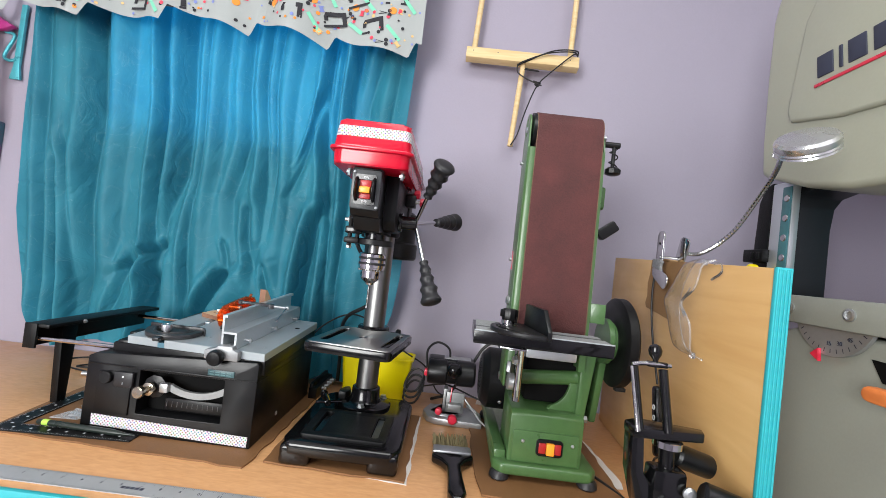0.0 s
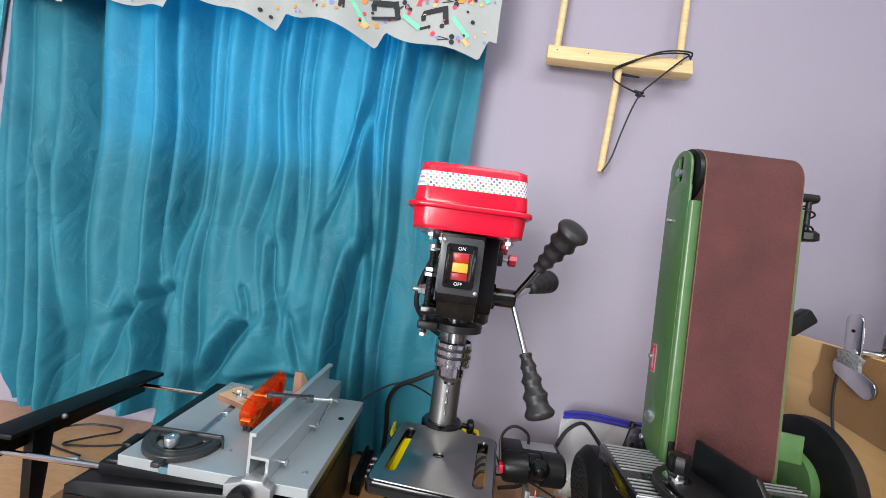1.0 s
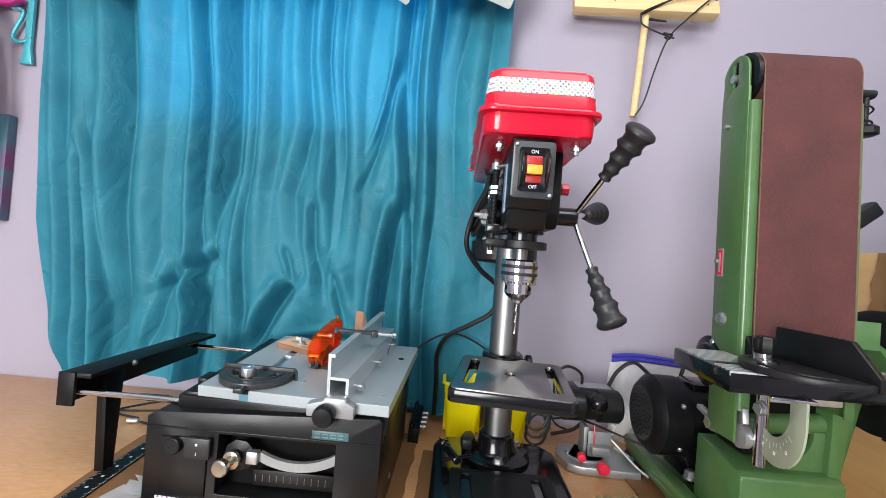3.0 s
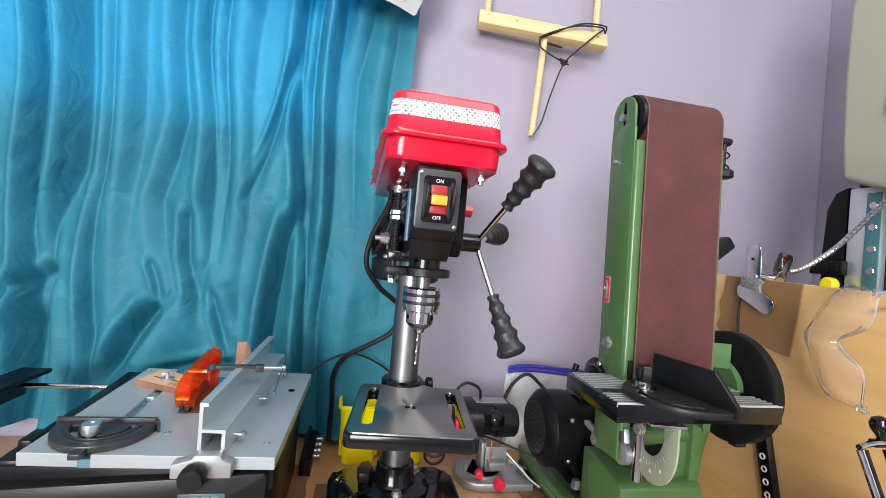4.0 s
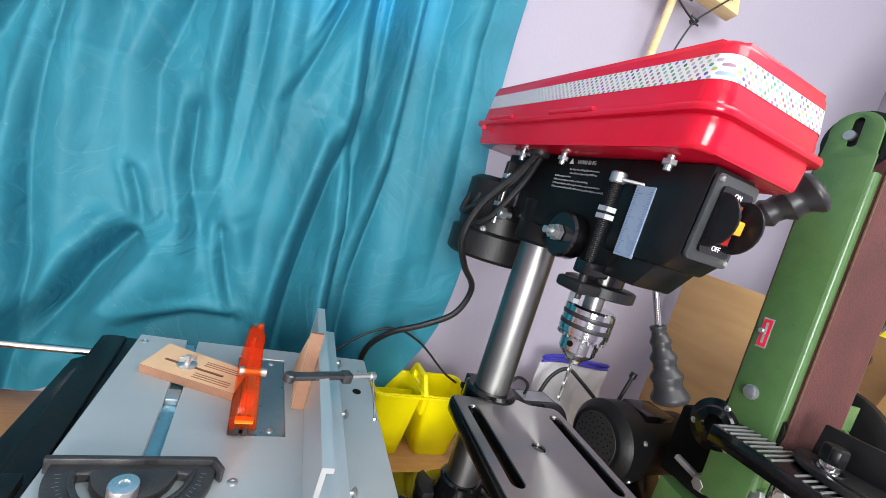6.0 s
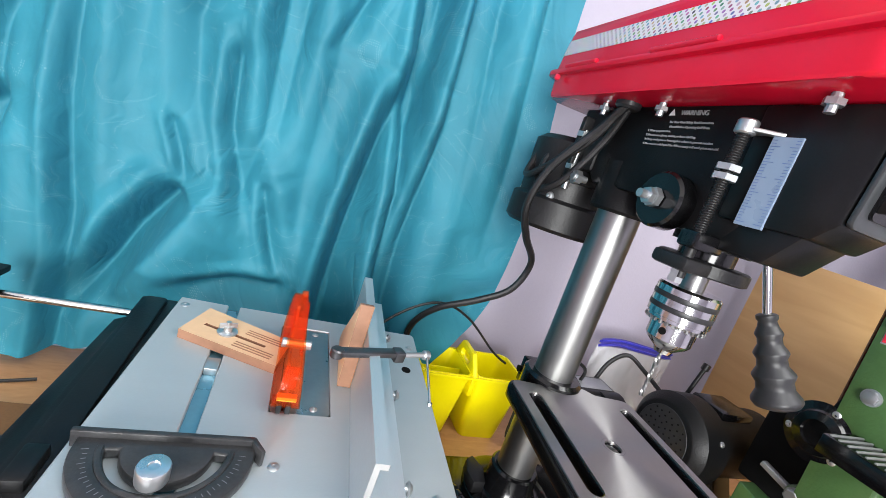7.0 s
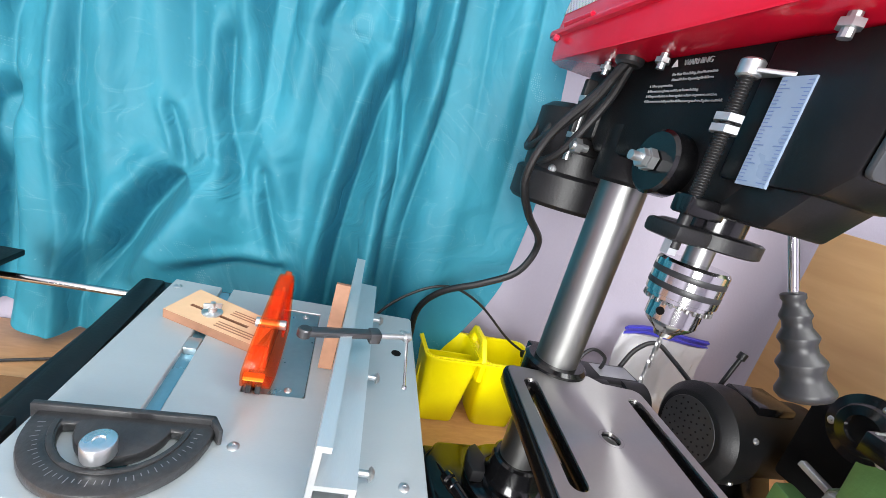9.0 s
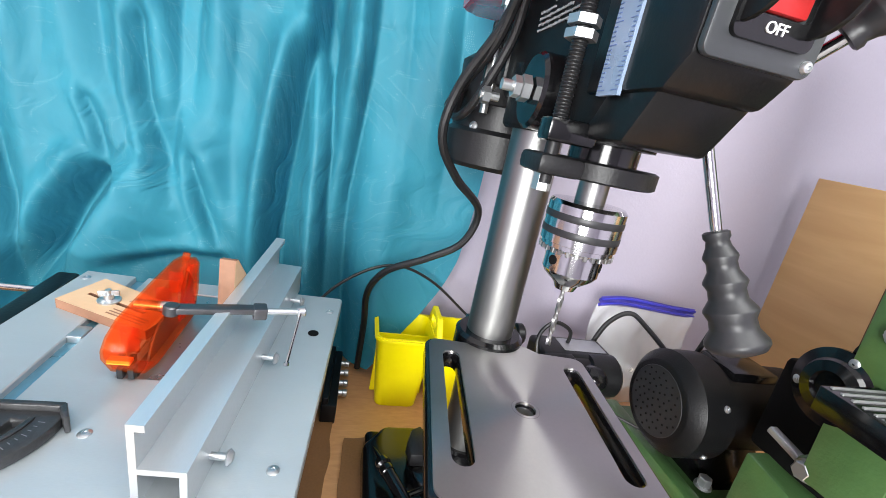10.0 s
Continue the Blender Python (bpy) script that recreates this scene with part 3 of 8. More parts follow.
def cloth_depth(X, Z):
    """How far the cloth lies behind its middle plane, for whole arrays of places."""
    Y = np.zeros_like(X)
    for depth, width, pts, lens in FOLDS:
        best, side, along, run, total = np.full_like(X, 9.0), np.zeros_like(X), np.zeros_like(X), 0.0, lens.sum()
        for (xa, za), (xb, zb), n in zip(pts, pts[1:], lens):
            ux, uz = (xb - xa) / n, (zb - za) / n
            t = np.clip((X - xa) * ux + (Z - za) * uz, 0.0, n)
            dx, dz = X - xa - ux * t, Z - za - uz * t
            d = np.hypot(dx, dz)
            near = d < best
            best, side, along = np.where(near, d, best), np.where(near, dx * uz - dz * ux, side), np.where(near, run + t, along)
            run += n
        fade = np.ones_like(X)
        if pts[0][1] < 0.9:
            fade *= np.clip(along / (0.30 * total), 0.0, 1.0) ** 0.6 if depth < 0 else np.clip(0.25 + along / (0.10 * total), 0.0, 1.0)
        if pts[-1][1] > 0.02:
            fade *= np.clip((total - along) / (0.35 * total), 0.0, 1.0)
        w = width * np.where(side > 0, 0.75, 1.35)
        Y += 1.3 * depth * fade * (np.exp(-((best / w) ** 1.35)) - (0.38 * np.exp(-(((best - 2.1 * w) / (1.1 * w)) ** 2)) if depth > 0 else 0.0))
    return Y


NX, NZ = 440, 260
V = np.linspace(0.0, 1.0, NZ + 1)[:, None]
U = np.linspace(0.0, 1.0, NX + 1)[None, :]
hem = 0.034 - 0.024 / (1.0 + np.exp(-(U - 0.72) / 0.03))
Z = hem + V * (1.07 - hem)
tuck = np.clip((0.20 - Z) / 0.20, 0.0, 1.0)
xr = -0.114 + 0.026 * np.exp(-(((Z - 0.33) / 0.17) ** 2)) - 0.085 * tuck**1.5 + 0.004 * np.sin(9 * Z)
xl = -1.050 + 0.020 * np.clip((0.55 - Z) / 0.55, 0, 1) + 0.075 * np.clip((0.34 - Z) / 0.34, 0, 1) ** 1.2 + 0.006 * np.sin(4.5 * Z + 0.5)
X = xl + (xr - xl) * U
Y = 1.050 + cloth_depth(X + 0.004 * np.sin(14 * Z + 5 * X), Z)
bm = B()
uv = bm.loops.layers.uv.new("cloth")
grid, flat_u = [], []
for j in range(NZ + 1):
    row, run = [], [0.0]
    for i in range(NX + 1):
        x, z = float(X[j, i]), float(Z[j, i])
        low = max(0.0, 0.38 - z) / 0.38
        y = float(Y[j, i]) + 0.012 * noise.noise((x * 5, z * 1.1, 0.3)) + 0.0030 * (0.3 - abs(noise.noise((x * 19 + 5 * z, z * 11, 8.1)))) * (0.6 + low)
        y += 0.012 * low * (0.35 - abs(noise.noise((x * 7 + z * 7, z * 6 - x * 4, 4.7))))
        zc = 0.437 - 0.055 * (-0.35 - x) + 0.003 * math.sin(30 * x)
        y += 0.0030 * max(0.0, 1 - abs(z - zc) / 0.005) * (0.6 + 0.4 * math.sin(19 * x + 1))
        z2 = z + (1 - j / NZ) ** 4 * (0.012 * math.sin(22 * x) + 0.010 * noise.noise((x * 12, 0, 9)))
        row.append(bm.verts.new((x, min(1.098, max(1.0, y)), max(0.004, z2))))
        if i:
            run.append(run[-1] + (row[-1].co - row[-2].co).length)
    grid.append(row)
    flat_u.append([a - run[-1] / 2 for a in run])
for j in range(NZ):
    for i in range(NX):
        f = bm.faces.new((grid[j][i], grid[j][i + 1], grid[j + 1][i + 1], grid[j + 1][i]))
        for loop, (a, b) in zip(f.loops, ((j, i), (j, i + 1), (j + 1, i + 1), (j + 1, i))):
            loop[uv].uv = (flat_u[a][b], float(Z[a, b]))
solid("curtain", bm, M_CURTAIN, "teal satin curtain in soft folds hanging almost to the bench", "curtain", angle=180)


def valance_y(x, z):
    low = max(0.0, 1.02 - z)
    return 0.992 + 0.012 * math.sin(23 * x + 1.0) + (0.035 * low + 0.006) * math.sin(37 * x + 0.6 * math.sin(11 * x))


def valance_bottom(x):
    saw = (x + 1.06) / 0.19 % 1.0
    saw = saw / 0.93 if saw < 0.93 else (1 - saw) / 0.07
    return 0.838 + 0.010 * math.sin(8 * x) - 0.038 * saw + 0.003 * math.sin(31 * x) - 0.012 * (x + 1.06)


bm = B()
NX, NZ = 220, 16
grid = []
for j in range(NZ + 1):
    row = []
    for i in range(NX + 1):
        x = -1.085 + 0.99 * i / NX
        zb = valance_bottom(x)
        z = zb + (1.09 - zb) * j / NZ
        row.append(bm.verts.new((x, valance_y(x, z), z)))
    grid.append(row)
for r0, r1 in zip(grid, grid[1:]):
    for i in range(NX):
        bm.faces.new((r0[i], r0[i + 1], r1[i + 1], r1[i]))
valance = solid("valance", bm, M_VALANCE, "white cotton valance printed with sewing motifs", "valance", angle=180)
solid("curtain_rail", rod(B(), (-1.12, 1.03, 1.085), (-0.08, 1.03, 1.085), 0.009), M_WHITE, "white metal curtain rail on the wall", "curtain rail")


def motif(shapes, x, z, s, turn, material):
    """A printed figure on the valance, out of outlines in its own plane."""
    bm = B()
    c, sn = math.cos(turn), math.sin(turn)
    spots = [(x + s * (a * c - b * sn), z + s * (a * sn + b * c)) for o in shapes for a, b in o]
    if any(pz < valance_bottom(px) + 0.003 or not -1.08 < px < -0.10 for px, pz in spots):
        return
    for outline in shapes:
        pts = []
        for a, b in outline:
            px, pz = x + s * (a * c - b * sn), z + s * (a * sn + b * c)
            pts.append(bm.verts.new((px, valance_y(px, pz) - 0.0016, pz)))
        bm.faces.new(pts)
    bmesh.ops.triangulate(bm, faces=bm.faces)
    part("print", bm, material, valance)


PR_BLACK = mat("black fabric print", (0.02, 0.02, 0.025), 0.8)
PR_ORANGE = mat("orange fabric print", (0.85, 0.28, 0.04), 0.8)
PR_GREEN = mat("mint fabric print", (0.20, 0.62, 0.42), 0.8)
PR_RED = mat("red fabric print", (0.70, 0.06, 0.10), 0.8)
PR_TAN = mat("tan fabric print", (0.70, 0.48, 0.20), 0.8)
PR_BLUE = mat("blue fabric print", (0.20, 0.25, 0.55), 0.8)
MACHINE = [[(-1, -0.7), (1, -0.7), (1, -0.5), (-1, -0.5)], [(0.6, -0.5), (1.0, -0.5), (1.0, 0.6), (0.65, 0.6)], [(-0.9, 0.25), (0.65, 0.2), (0.65, 0.6), (-0.7, 0.62)], [(-0.9, -0.1), (-0.6, -0.1), (-0.55, 0.3), (-0.9, 0.3)]]
BLADES = [[(-1, -0.08), (0.1, -0.02), (0.1, 0.06), (-1, 0.02)], [(-0.95, 0.3), (0.1, -0.04), (0.12, 0.04), (-0.9, 0.36)], ring2(0.4, 0.28, 0.26, 10), ring2(0.4, -0.25, 0.26, 10)]
STRIP = [[(-1, -0.16), (1, -0.22), (1, 0.16), (-1, 0.2)]]
DISC = [ring2(0, 0, 1, 10)]
SPOOL = [[(-0.5, -0.6), (0.5, -0.6), (0.5, -0.4), (-0.5, -0.4)], [(-0.5, 0.4), (0.5, 0.4), (0.5, 0.6), (-0.5, 0.6)], [(-0.35, -0.38), (0.35, -0.38), (0.35, 0.38), (-0.35, 0.38)]]
rng = random.Random(7)
for k in range(11):
    x = -1.04 + 0.092 * k
    for row in range(3):
        z = 0.852 + 0.072 * row + rng.uniform(-0.012, 0.012)
        motif(MACHINE, x + 0.05 * row, z - 0.004, 0.026, rng.uniform(-0.25, 0.25), PR_BLACK)
        motif(STRIP, x + 0.05 + 0.03 * row, z - 0.02, 0.022, rng.uniform(-1.2, -0.6), PR_GREEN)
        motif(BLADES, x + 0.03, z - 0.045, 0.018, rng.uniform(-0.6, 1.0), PR_BLACK)
        motif(DISC, x + 0.045, z + 0.03, 0.0085, 0, PR_ORANGE)
        motif(SPOOL, x - 0.03, z - 0.042, 0.011, rng.uniform(-0.8, 0.8), rng.choice((PR_TAN, PR_RED, PR_BLUE)))
        for _ in range(14):
            motif(DISC, x + rng.uniform(-0.05, 0.06), z + rng.uniform(-0.05, 0.04), rng.uniform(0.002, 0.0045), 0, rng.choice((PR_RED, PR_BLUE, PR_TAN, PR_BLACK, PR_ORANGE)))

# ---- boards and papers lying on the bench ----
def sheet(name, pts, z0, z1, material, label, category):
    line = []
    for (xa, ya), (xb, yb) in zip(pts, pts[1:] + pts[:1]):
        n = max(1, int(math.hypot(xb - xa, yb - ya) / 0.012))
        for k in range(n):
            x, y = xa + (xb - xa) * k / n, ya + (yb - ya) * k / n
            line.append((x + 0.004 * noise.noise((x * 30, y * 30, z1 * 900)), y + 0.004 * noise.noise((x * 30 + 7, y * 30, z1 * 900))))
    return solid(name, plate(B(), line, z0, z1, "z"), material, label, category)


sheet("paper_sheet", [(-0.10, 0.70), (-0.06, 0.667), (0.001, 0.661), (0.004, 0.93), (-0.10, 0.93)], 0.0002, 0.001, M_PAPER, "white paper under the drill press board", "paper")
sheet("hardboard_sheet", [(-0.66, 0.845), (-0.632, 0.668), (-0.235, 0.650), (-0.226, 0.99), (-0.66, 0.99)], 0.0002, 0.003, M_MAT, "dark brown hardboard sheet under the table saw", "board")
sheet("hardboard_sheet", [(-0.216, 0.672), (-0.004, 0.664), (-0.001, 0.93), (-0.214, 0.93)], 0.0014, 0.004, M_MAT, "dark brown hardboard sheet under the drill press", "board")
sheet("paper_sheet", [(0.118, 0.80), (0.118, 0.70), (0.345, 0.730), (0.352, 0.75), (0.33, 0.99), (0.118, 0.99)], 0.0002, 0.001, M_PAPER, "white paper under the sander board", "paper")
sheet("hardboard_sheet", [(0.104, 0.72), (0.110, 0.655), (0.330, 0.655), (0.335, 0.98), (0.104, 0.98)], 0.0014, 0.004, M_MAT, "dark brown hardboard sheet under the belt sander", "board")

# ---- table saw ----
saw = thing("table_saw", (-0.385, 0.82, 0.003), "small black benchtop table saw with grey aluminium top", "table saw")
X0, X1, Y0, Y1 = -0.523, -0.252, 0.703, 0.975
bm = B()
plate(bm, [(X0, 0.003), (X1, 0.003), (X1, 0.133), (X1 - 0.003, 0.137), (X0 + 0.012, 0.124), (X0, 0.118)], Y0, Y1, "y",
      holes=[[(-0.438, 0.036), (-0.303, 0.036), (-0.303, 0.104), (-0.438, 0.104)]], bev=0.0012)
body = part("body", bm, M_PLASTIC, saw, "black plastic housing", 25)
# near-black sheet gives the shade inside the front opening
part("inside_shade", box(B(), -0.445, -0.296, Y0 + 0.028, Y0 + 0.032, 0.03, 0.11, 0), M_NEARBLACK, saw)
part("trim_panel", plate(B(), [(-0.504, 0.032), (-0.449, 0.032), (-0.449, 0.100), (-0.504, 0.097)], Y0 - 0.0025, Y0 + 0.001, "y", bev=0.0008), M_PLASTIC, saw)
part("trim_band", box(B(), X0 + 0.002, X1 - 0.001, Y0 - 0.0015, Y0 + 0.001, 0.1065, 0.1085, 0.0004), M_PLASTIC, saw)
part("reset_button", rod(B(), (-0.487, Y0 - 0.002, 0.089), (-0.487, Y0 - 0.009, 0.089), 0.0095, bev=0.001), M_PLASTIC, saw)
sw = part("switch", box(B(), -0.474, -0.444, Y0 - 0.007, Y0 - 0.002, 0.076, 0.100, 0.002), M_RUBBER, saw, "black rocker switch")
part("switch_mark", rod(B(), (-0.459, Y0 - 0.0072, 0.093), (-0.459, Y0 - 0.0076, 0.093), 0.0015), M_WHITE, sw)
part("switch_mark", box(B(), -0.4594, -0.4586, Y0 - 0.0076, Y0 - 0.0072, 0.081, 0.0845, 0), M_GREYPRINT, sw)
bm = B()
lathe(bm, [(0.0062, 0), (0.0100, 0.001), (0.0100, 0.005), (0.0055, 0.0065), (0.0050, 0.013), (0.0055, 0.016), (0.0088, 0.0175), (0.0092, 0.019), (0.0092, 0.0245), (0.0078, 0.026), (0.003, 0.0262)], (-0.419, Y0 + 0.000, 0.078), (-0.12, -1, 0), 24)
part("height_knob", bm, mat("warm nickel", (0.55, 0.50, 0.40), 0.25, 0.95), saw, "large pale metal height-adjusting knob")
bm = B()
lathe(bm, [(0.016, 0), (0.018, 0.003), (0.018, 0.007), (0.009, 0.009)], (-0.415, Y0 + 0.012, 0.080), (0, -1, 0), 9)
part("lock_knob", bm, M_PLASTIC, saw, "black star knob")
bm = B()
arc_o = ring2(-0.350, 0.165, 0.098, 18, 243, 303)
arc_i = ring2(-0.350, 0.165, 0.088, 18, 303, 243)
plate(bm, arc_o + arc_i, Y0 + 0.004, Y0 + 0.010, "y")
part("tilt_quadrant", bm, M_RIB, saw, "grey curved tilt quadrant")
bm = B()
box(bm, -0.404, -0.391, Y0 - 0.002, Y0 + 0.008, 0.074, 0.088, 0.001)
part("pointer", bm, M_ZINC, saw)
scale_strip = part("scale_strip", box(B(), -0.400, -0.305, Y0 + 0.012, Y0 + 0.015, 0.044, 0.062, 0.0005), M_PLASTIC, saw)
bm = B()
for k in range(22):
    x = -0.397 + 0.0041 * k
    if k % 2:
        continue
    box(bm, x, x + 0.0005, Y0 + 0.0115, Y0 + 0.0121, 0.052 - (0.003 if k % 2 == 0 else 0), 0.057, 0)
part("scale_marks", bm, mat("dim print", (0.14, 0.14, 0.14), 0.5), scale_strip)
plate_ob = part("rating_plate", box(B(), -0.331, -0.289, Y0 - 0.0012, Y0 + 0.0005, 0.1095, 0.119, 0.0004), mat("teal-grey rating plate", (0.045, 0.10, 0.11), 0.35), saw, "small shiny rating plate")
bm = B()
for k in range(2):
    for j in range(4):
        box(bm, -0.328 + 0.009 * j, -0.3215 + 0.009 * j, Y0 - 0.0016, Y0 - 0.001, 0.1115 + 0.0035 * k, 0.113 + 0.0035 * k, 0)
part("plate_text", bm, mat("teal-grey print", (0.10, 0.20, 0.21), 0.4), plate_ob)
bm = B()
plate(bm, [(-0.506, 0.012), (-0.257, 0.005), (-0.256, 0.021), (-0.506, 0.029)], Y0 - 0.0010, Y0 - 0.0002, "y")
part("tape", bm, M_TAPE, saw, "white washi tape with tiny dots")
part("side_seam", box(B(), X1 - 0.001, X1 + 0.001, Y0 + 0.01, Y1 - 0.01, 0.106, 0.108, 0.0003), M_PLASTIC, saw)
part("side_screw", screwhead(B(), (X1 - 0.0005, 0.80, 0.025), (1, 0, 0), 0.004), M_ZINC, saw)
# upper deck under the tabletop
TILT_NOW[0] = Matrix.Translation((0, 0.888, 0.1665)) @ pose(0, 0, 0, 4.5) @ Matrix.Translation((0, -0.888, -0.163))
bm = B()
plate(bm, [(-0.500, 0.717), (-0.247, 0.711), (-0.244, 0.950), (-0.498, 0.955)], 0.124, 0.149, "z", bev=0.003)
part("deck", bm, M_PLASTIC, saw, "black plastic deck under the tabletop")
bm = B()
box(bm, -0.494, -0.4755, 0.719, 0.950, 0.145, 0.1530, 0.003)
box(bm, -0.491, -0.479, 0.740, 0.765, 0.152, 0.1610, 0.002)
part("side_rail", bm, M_PLASTIC, saw)
# tabletop with blade slot and miter slot
TZ0, TZ1 = 0.150, 0.163
bm = B()
slot = [(-0.4055, 0.664), (-0.3935, 0.664)]
outline = [(-0.475, 0.715), (-0.4225, 0.712), (-0.4225, 0.936), (-0.463, 0.938)]
plate(bm, outline, TZ0, TZ1, "z", bev=0.0008, seg=1)
plate(bm, [(-0.4125, 0.711), (-0.246, 0.704), (-0.236, 0.932), (-0.238, 0.935), (-0.4125, 0.936)], TZ0, TZ1, "z",
      holes=[[(-0.372, 0.800), (-0.3285, 0.800), (-0.3285, 0.915), (-0.372, 0.915)]], bev=0.0006, seg=1)
part("tabletop", bm, M_ALUTOP, saw, "grey anodised aluminium tabletop", 20)
part("miter_slot", box(B(), -0.4235, -0.4115, 0.712, 0.935, TZ0, TZ1 - 0.005, 0), mat("blue-grey slot bottom", (0.16, 0.33, 0.42), 0.3, 0.6), saw, "blue-grey miter slot")
part("throat_plate", plate(B(), rrect(-0.3715, -0.3290, 0.8005, 0.9145, 0.003), TZ0, TZ1 - 0.0010, "z",
     holes=[[(-0.3665, 0.803), (-0.3605, 0.803), (-0.3605, 0.905), (-0.3665, 0.905)]]), mat("blue-grey steel throat plate", (0.30, 0.37, 0.40), 0.3, 0.8), saw, "blue-grey steel throat plate")
for x, y in ((-0.341, 0.807), (-0.341, 0.908)):
    part("throat_screw", screwhead(B(), (x, y, TZ1 - 0.0013), (0, 0, 1), 0.003, 0.0014), M_ZINC, saw)
for x, y in ((-0.364, 0.753), (-0.381, 0.755), (-0.260, 0.732), (-0.457, 0.925), (-0.246, 0.908)):
    part("table_screw", screwhead(B(), (x, y, TZ1 - 0.0002), (0, 0, 1), 0.0036, 0.0012), M_ZINC, saw)
part("table_hole", rod(B(), (-0.256, 0.870, TZ1 - 0.001), (-0.256, 0.870, TZ1 + 0.0003), 0.0045), M_NEARBLACK, saw)
bm = B()
lathe(bm, [(0.030, -0.0008), (0.0304, 0), (0.030, 0.0008)], (-0.3635, 0.852, 0.150), (1, 0, 0), 48)
part("blade", bm, M_STEEL, saw, "thin steel saw blade")
# orange guard over the blade
bm = B()
prof = [(0.812, 0.1665), (0.796, 0.1705), (0.785, 0.188), (0.7835, 0.195), (0.788, 0.2025), (0.800, 0.2085), (0.842, 0.2115), (0.880, 0.2125), (0.897, 0.209), (0.902, 0.202), (0.892, 0.181), (0.874, 0.1665)]
GX0, GX1 = -0.3715, -0.3555
plate(bm, prof, GX0, GX1, "x", bev=0.0012, seg=2)
bmesh.ops.delete(bm, geom=[f for f in bm.faces if f.calc_center_median().z < 0.1672], context="FACES")
# the sides splay towards the table
for v in bm.verts:
    v.co.x = -0.3635 + (v.co.x + 0.3635) * (1.35 - 0.65 * (v.co.z - 0.1665) / 0.046) + 0.06 * max(0.0, 0.185 - v.co.z)
bmesh.ops.recalc_face_normals(bm, faces=bm.faces)
bmesh.ops.solidify(bm, geom=bm.faces[:], thickness=0.0014)
guard = part("blade_guard", bm, M_GUARD, saw, "translucent orange plastic blade guard", 25)
for y, z in ((0.803, 0.192), (0.850, 0.196), (0.872, 0.198)):
    part("guard_rib", box(B(), GX0 + 0.003, GX1 - 0.003, y - 0.0008, y + 0.0008, z - 0.010, z + 0.008, 0), M_GUARD, guard)
part("guard_bolt", rod(B(), (GX0 - 0.002, 0.831, 0.2005), (GX1 + 0.0035, 0.831, 0.2005), 0.0036, bev=0.0005), M_ZINC, guard)
part("guard_gate", box(B(), GX0 + 0.0015, GX1 - 0.0015, 0.7875, 0.7930, 0.1830, 0.1860, 0.0005), M_ORANGE, guard, "pale orange gate strip")
bm = B()
for z0, z1 in ((0.1668, 0.1750), (0.1775, 0.1830)):
    box(bm, GX0 + 0.003, -0.3648, 0.794, 0.800, z0, z1, 0.0006)
    box(bm, -0.3622, GX1 - 0.003, 0.794, 0.800, z0, z1, 0.0006)
part("guard_mouth", bm, M_RUBBER, guard, "black split mouth piece")
part("guard_slot", tube(B(), [(GX1 + 0.0006, 0.862, 0.172), (GX1 - 0.0006, 0.872, 0.186), (GX1 - 0.0016, 0.886, 0.204), (GX1 - 0.0016, 0.878, 0.207), (GX1 - 0.0006, 0.864, 0.190), (GX1 + 0.0006, 0.854, 0.174)], 0.0013, 8), M_GUARD, guard, "raised red edge of the slot")
part("guard_nib", rod(B(), (-0.3615, 0.885, 0.2115), (-0.3615, 0.888, 0.2165), 0.0028, n=12, bev=0.0006), M_GUARD, guard)
part("riving_knife", plate(B(), [(0.875, 0.15), (0.905, 0.15), (0.903, 0.185), (0.890, 0.200), (0.878, 0.19)], -0.3645, -0.3625, "x"), M_STEEL, saw)
# rip fence
fence = thing("rip_fence", (-0.305, 0.80, TZ1), "aluminium rip fence with bolts lying across the saw table", "fence")
bm = B()
FZ = TZ1 + 0.0005
SKEW = Matrix.Translation((-0.3125, 0.82, 0)) @ pose(0, 0, 0, 0, 0, -3.8) @ Matrix.Translation((0.3125, -0.82, 0))
prof = [(-0.3125, FZ), (-0.2870, FZ), (-0.2870, FZ + 0.0265), (-0.3090, FZ + 0.0265), (-0.3090, FZ + 0.049), (-0.3045, FZ + 0.049), (-0.3045, FZ + 0.053), (-0.3125, FZ + 0.053)]
hole = [(-0.3090, FZ + 0.0030), (-0.2905, FZ + 0.0030), (-0.2905, FZ + 0.0230), (-0.3090, FZ + 0.0230)]
plate(bm, prof, 0.708, 0.944, "y", holes=[hole], m=SKEW)
part("extrusion", bm, M_ALU, fence, "brushed aluminium extrusion", 20)
for y in (0.734, 0.822, 0.908):
    bm = B()
    rod(bm, SKEW @ Vector((-0.287, y, FZ + 0.009)), SKEW @ Vector((-0.2775, y, FZ + 0.009)), 0.0021, n=12)
    rod(bm, SKEW @ Vector((-0.2785, y, FZ + 0.009)), SKEW @ Vector((-0.2752, y, FZ + 0.009)), 0.0046, 0.0036, n=16, bev=0.001)
    part("bolt", bm, M_ZINC, fence)
bm = B()
plate(bm, [(-0.338, 0.148), (-0.284, 0.148), (-0.284, 0.163), (-0.292, 0.166), (-0.294, 0.171), (-0.318, 0.171), (-0.320, 0.167), (-0.338, 0.162)], 0.694, 0.707, "y", bev=0.002)
part("fence_head", bm, mat("pale cast alloy", (0.34, 0.35, 0.36), 0.45, 0.5), fence, "pale cast fence clamp head")
bm = B()
lathe(bm, [(0.006, 0), (0.0115, 0.002), (0.0122, 0.005), (0.0122, 0.012), (0.0105, 0.015), (0.004, 0.016)], (-0.315, 0.694, 0.1545), (0, -1, 0), 14)
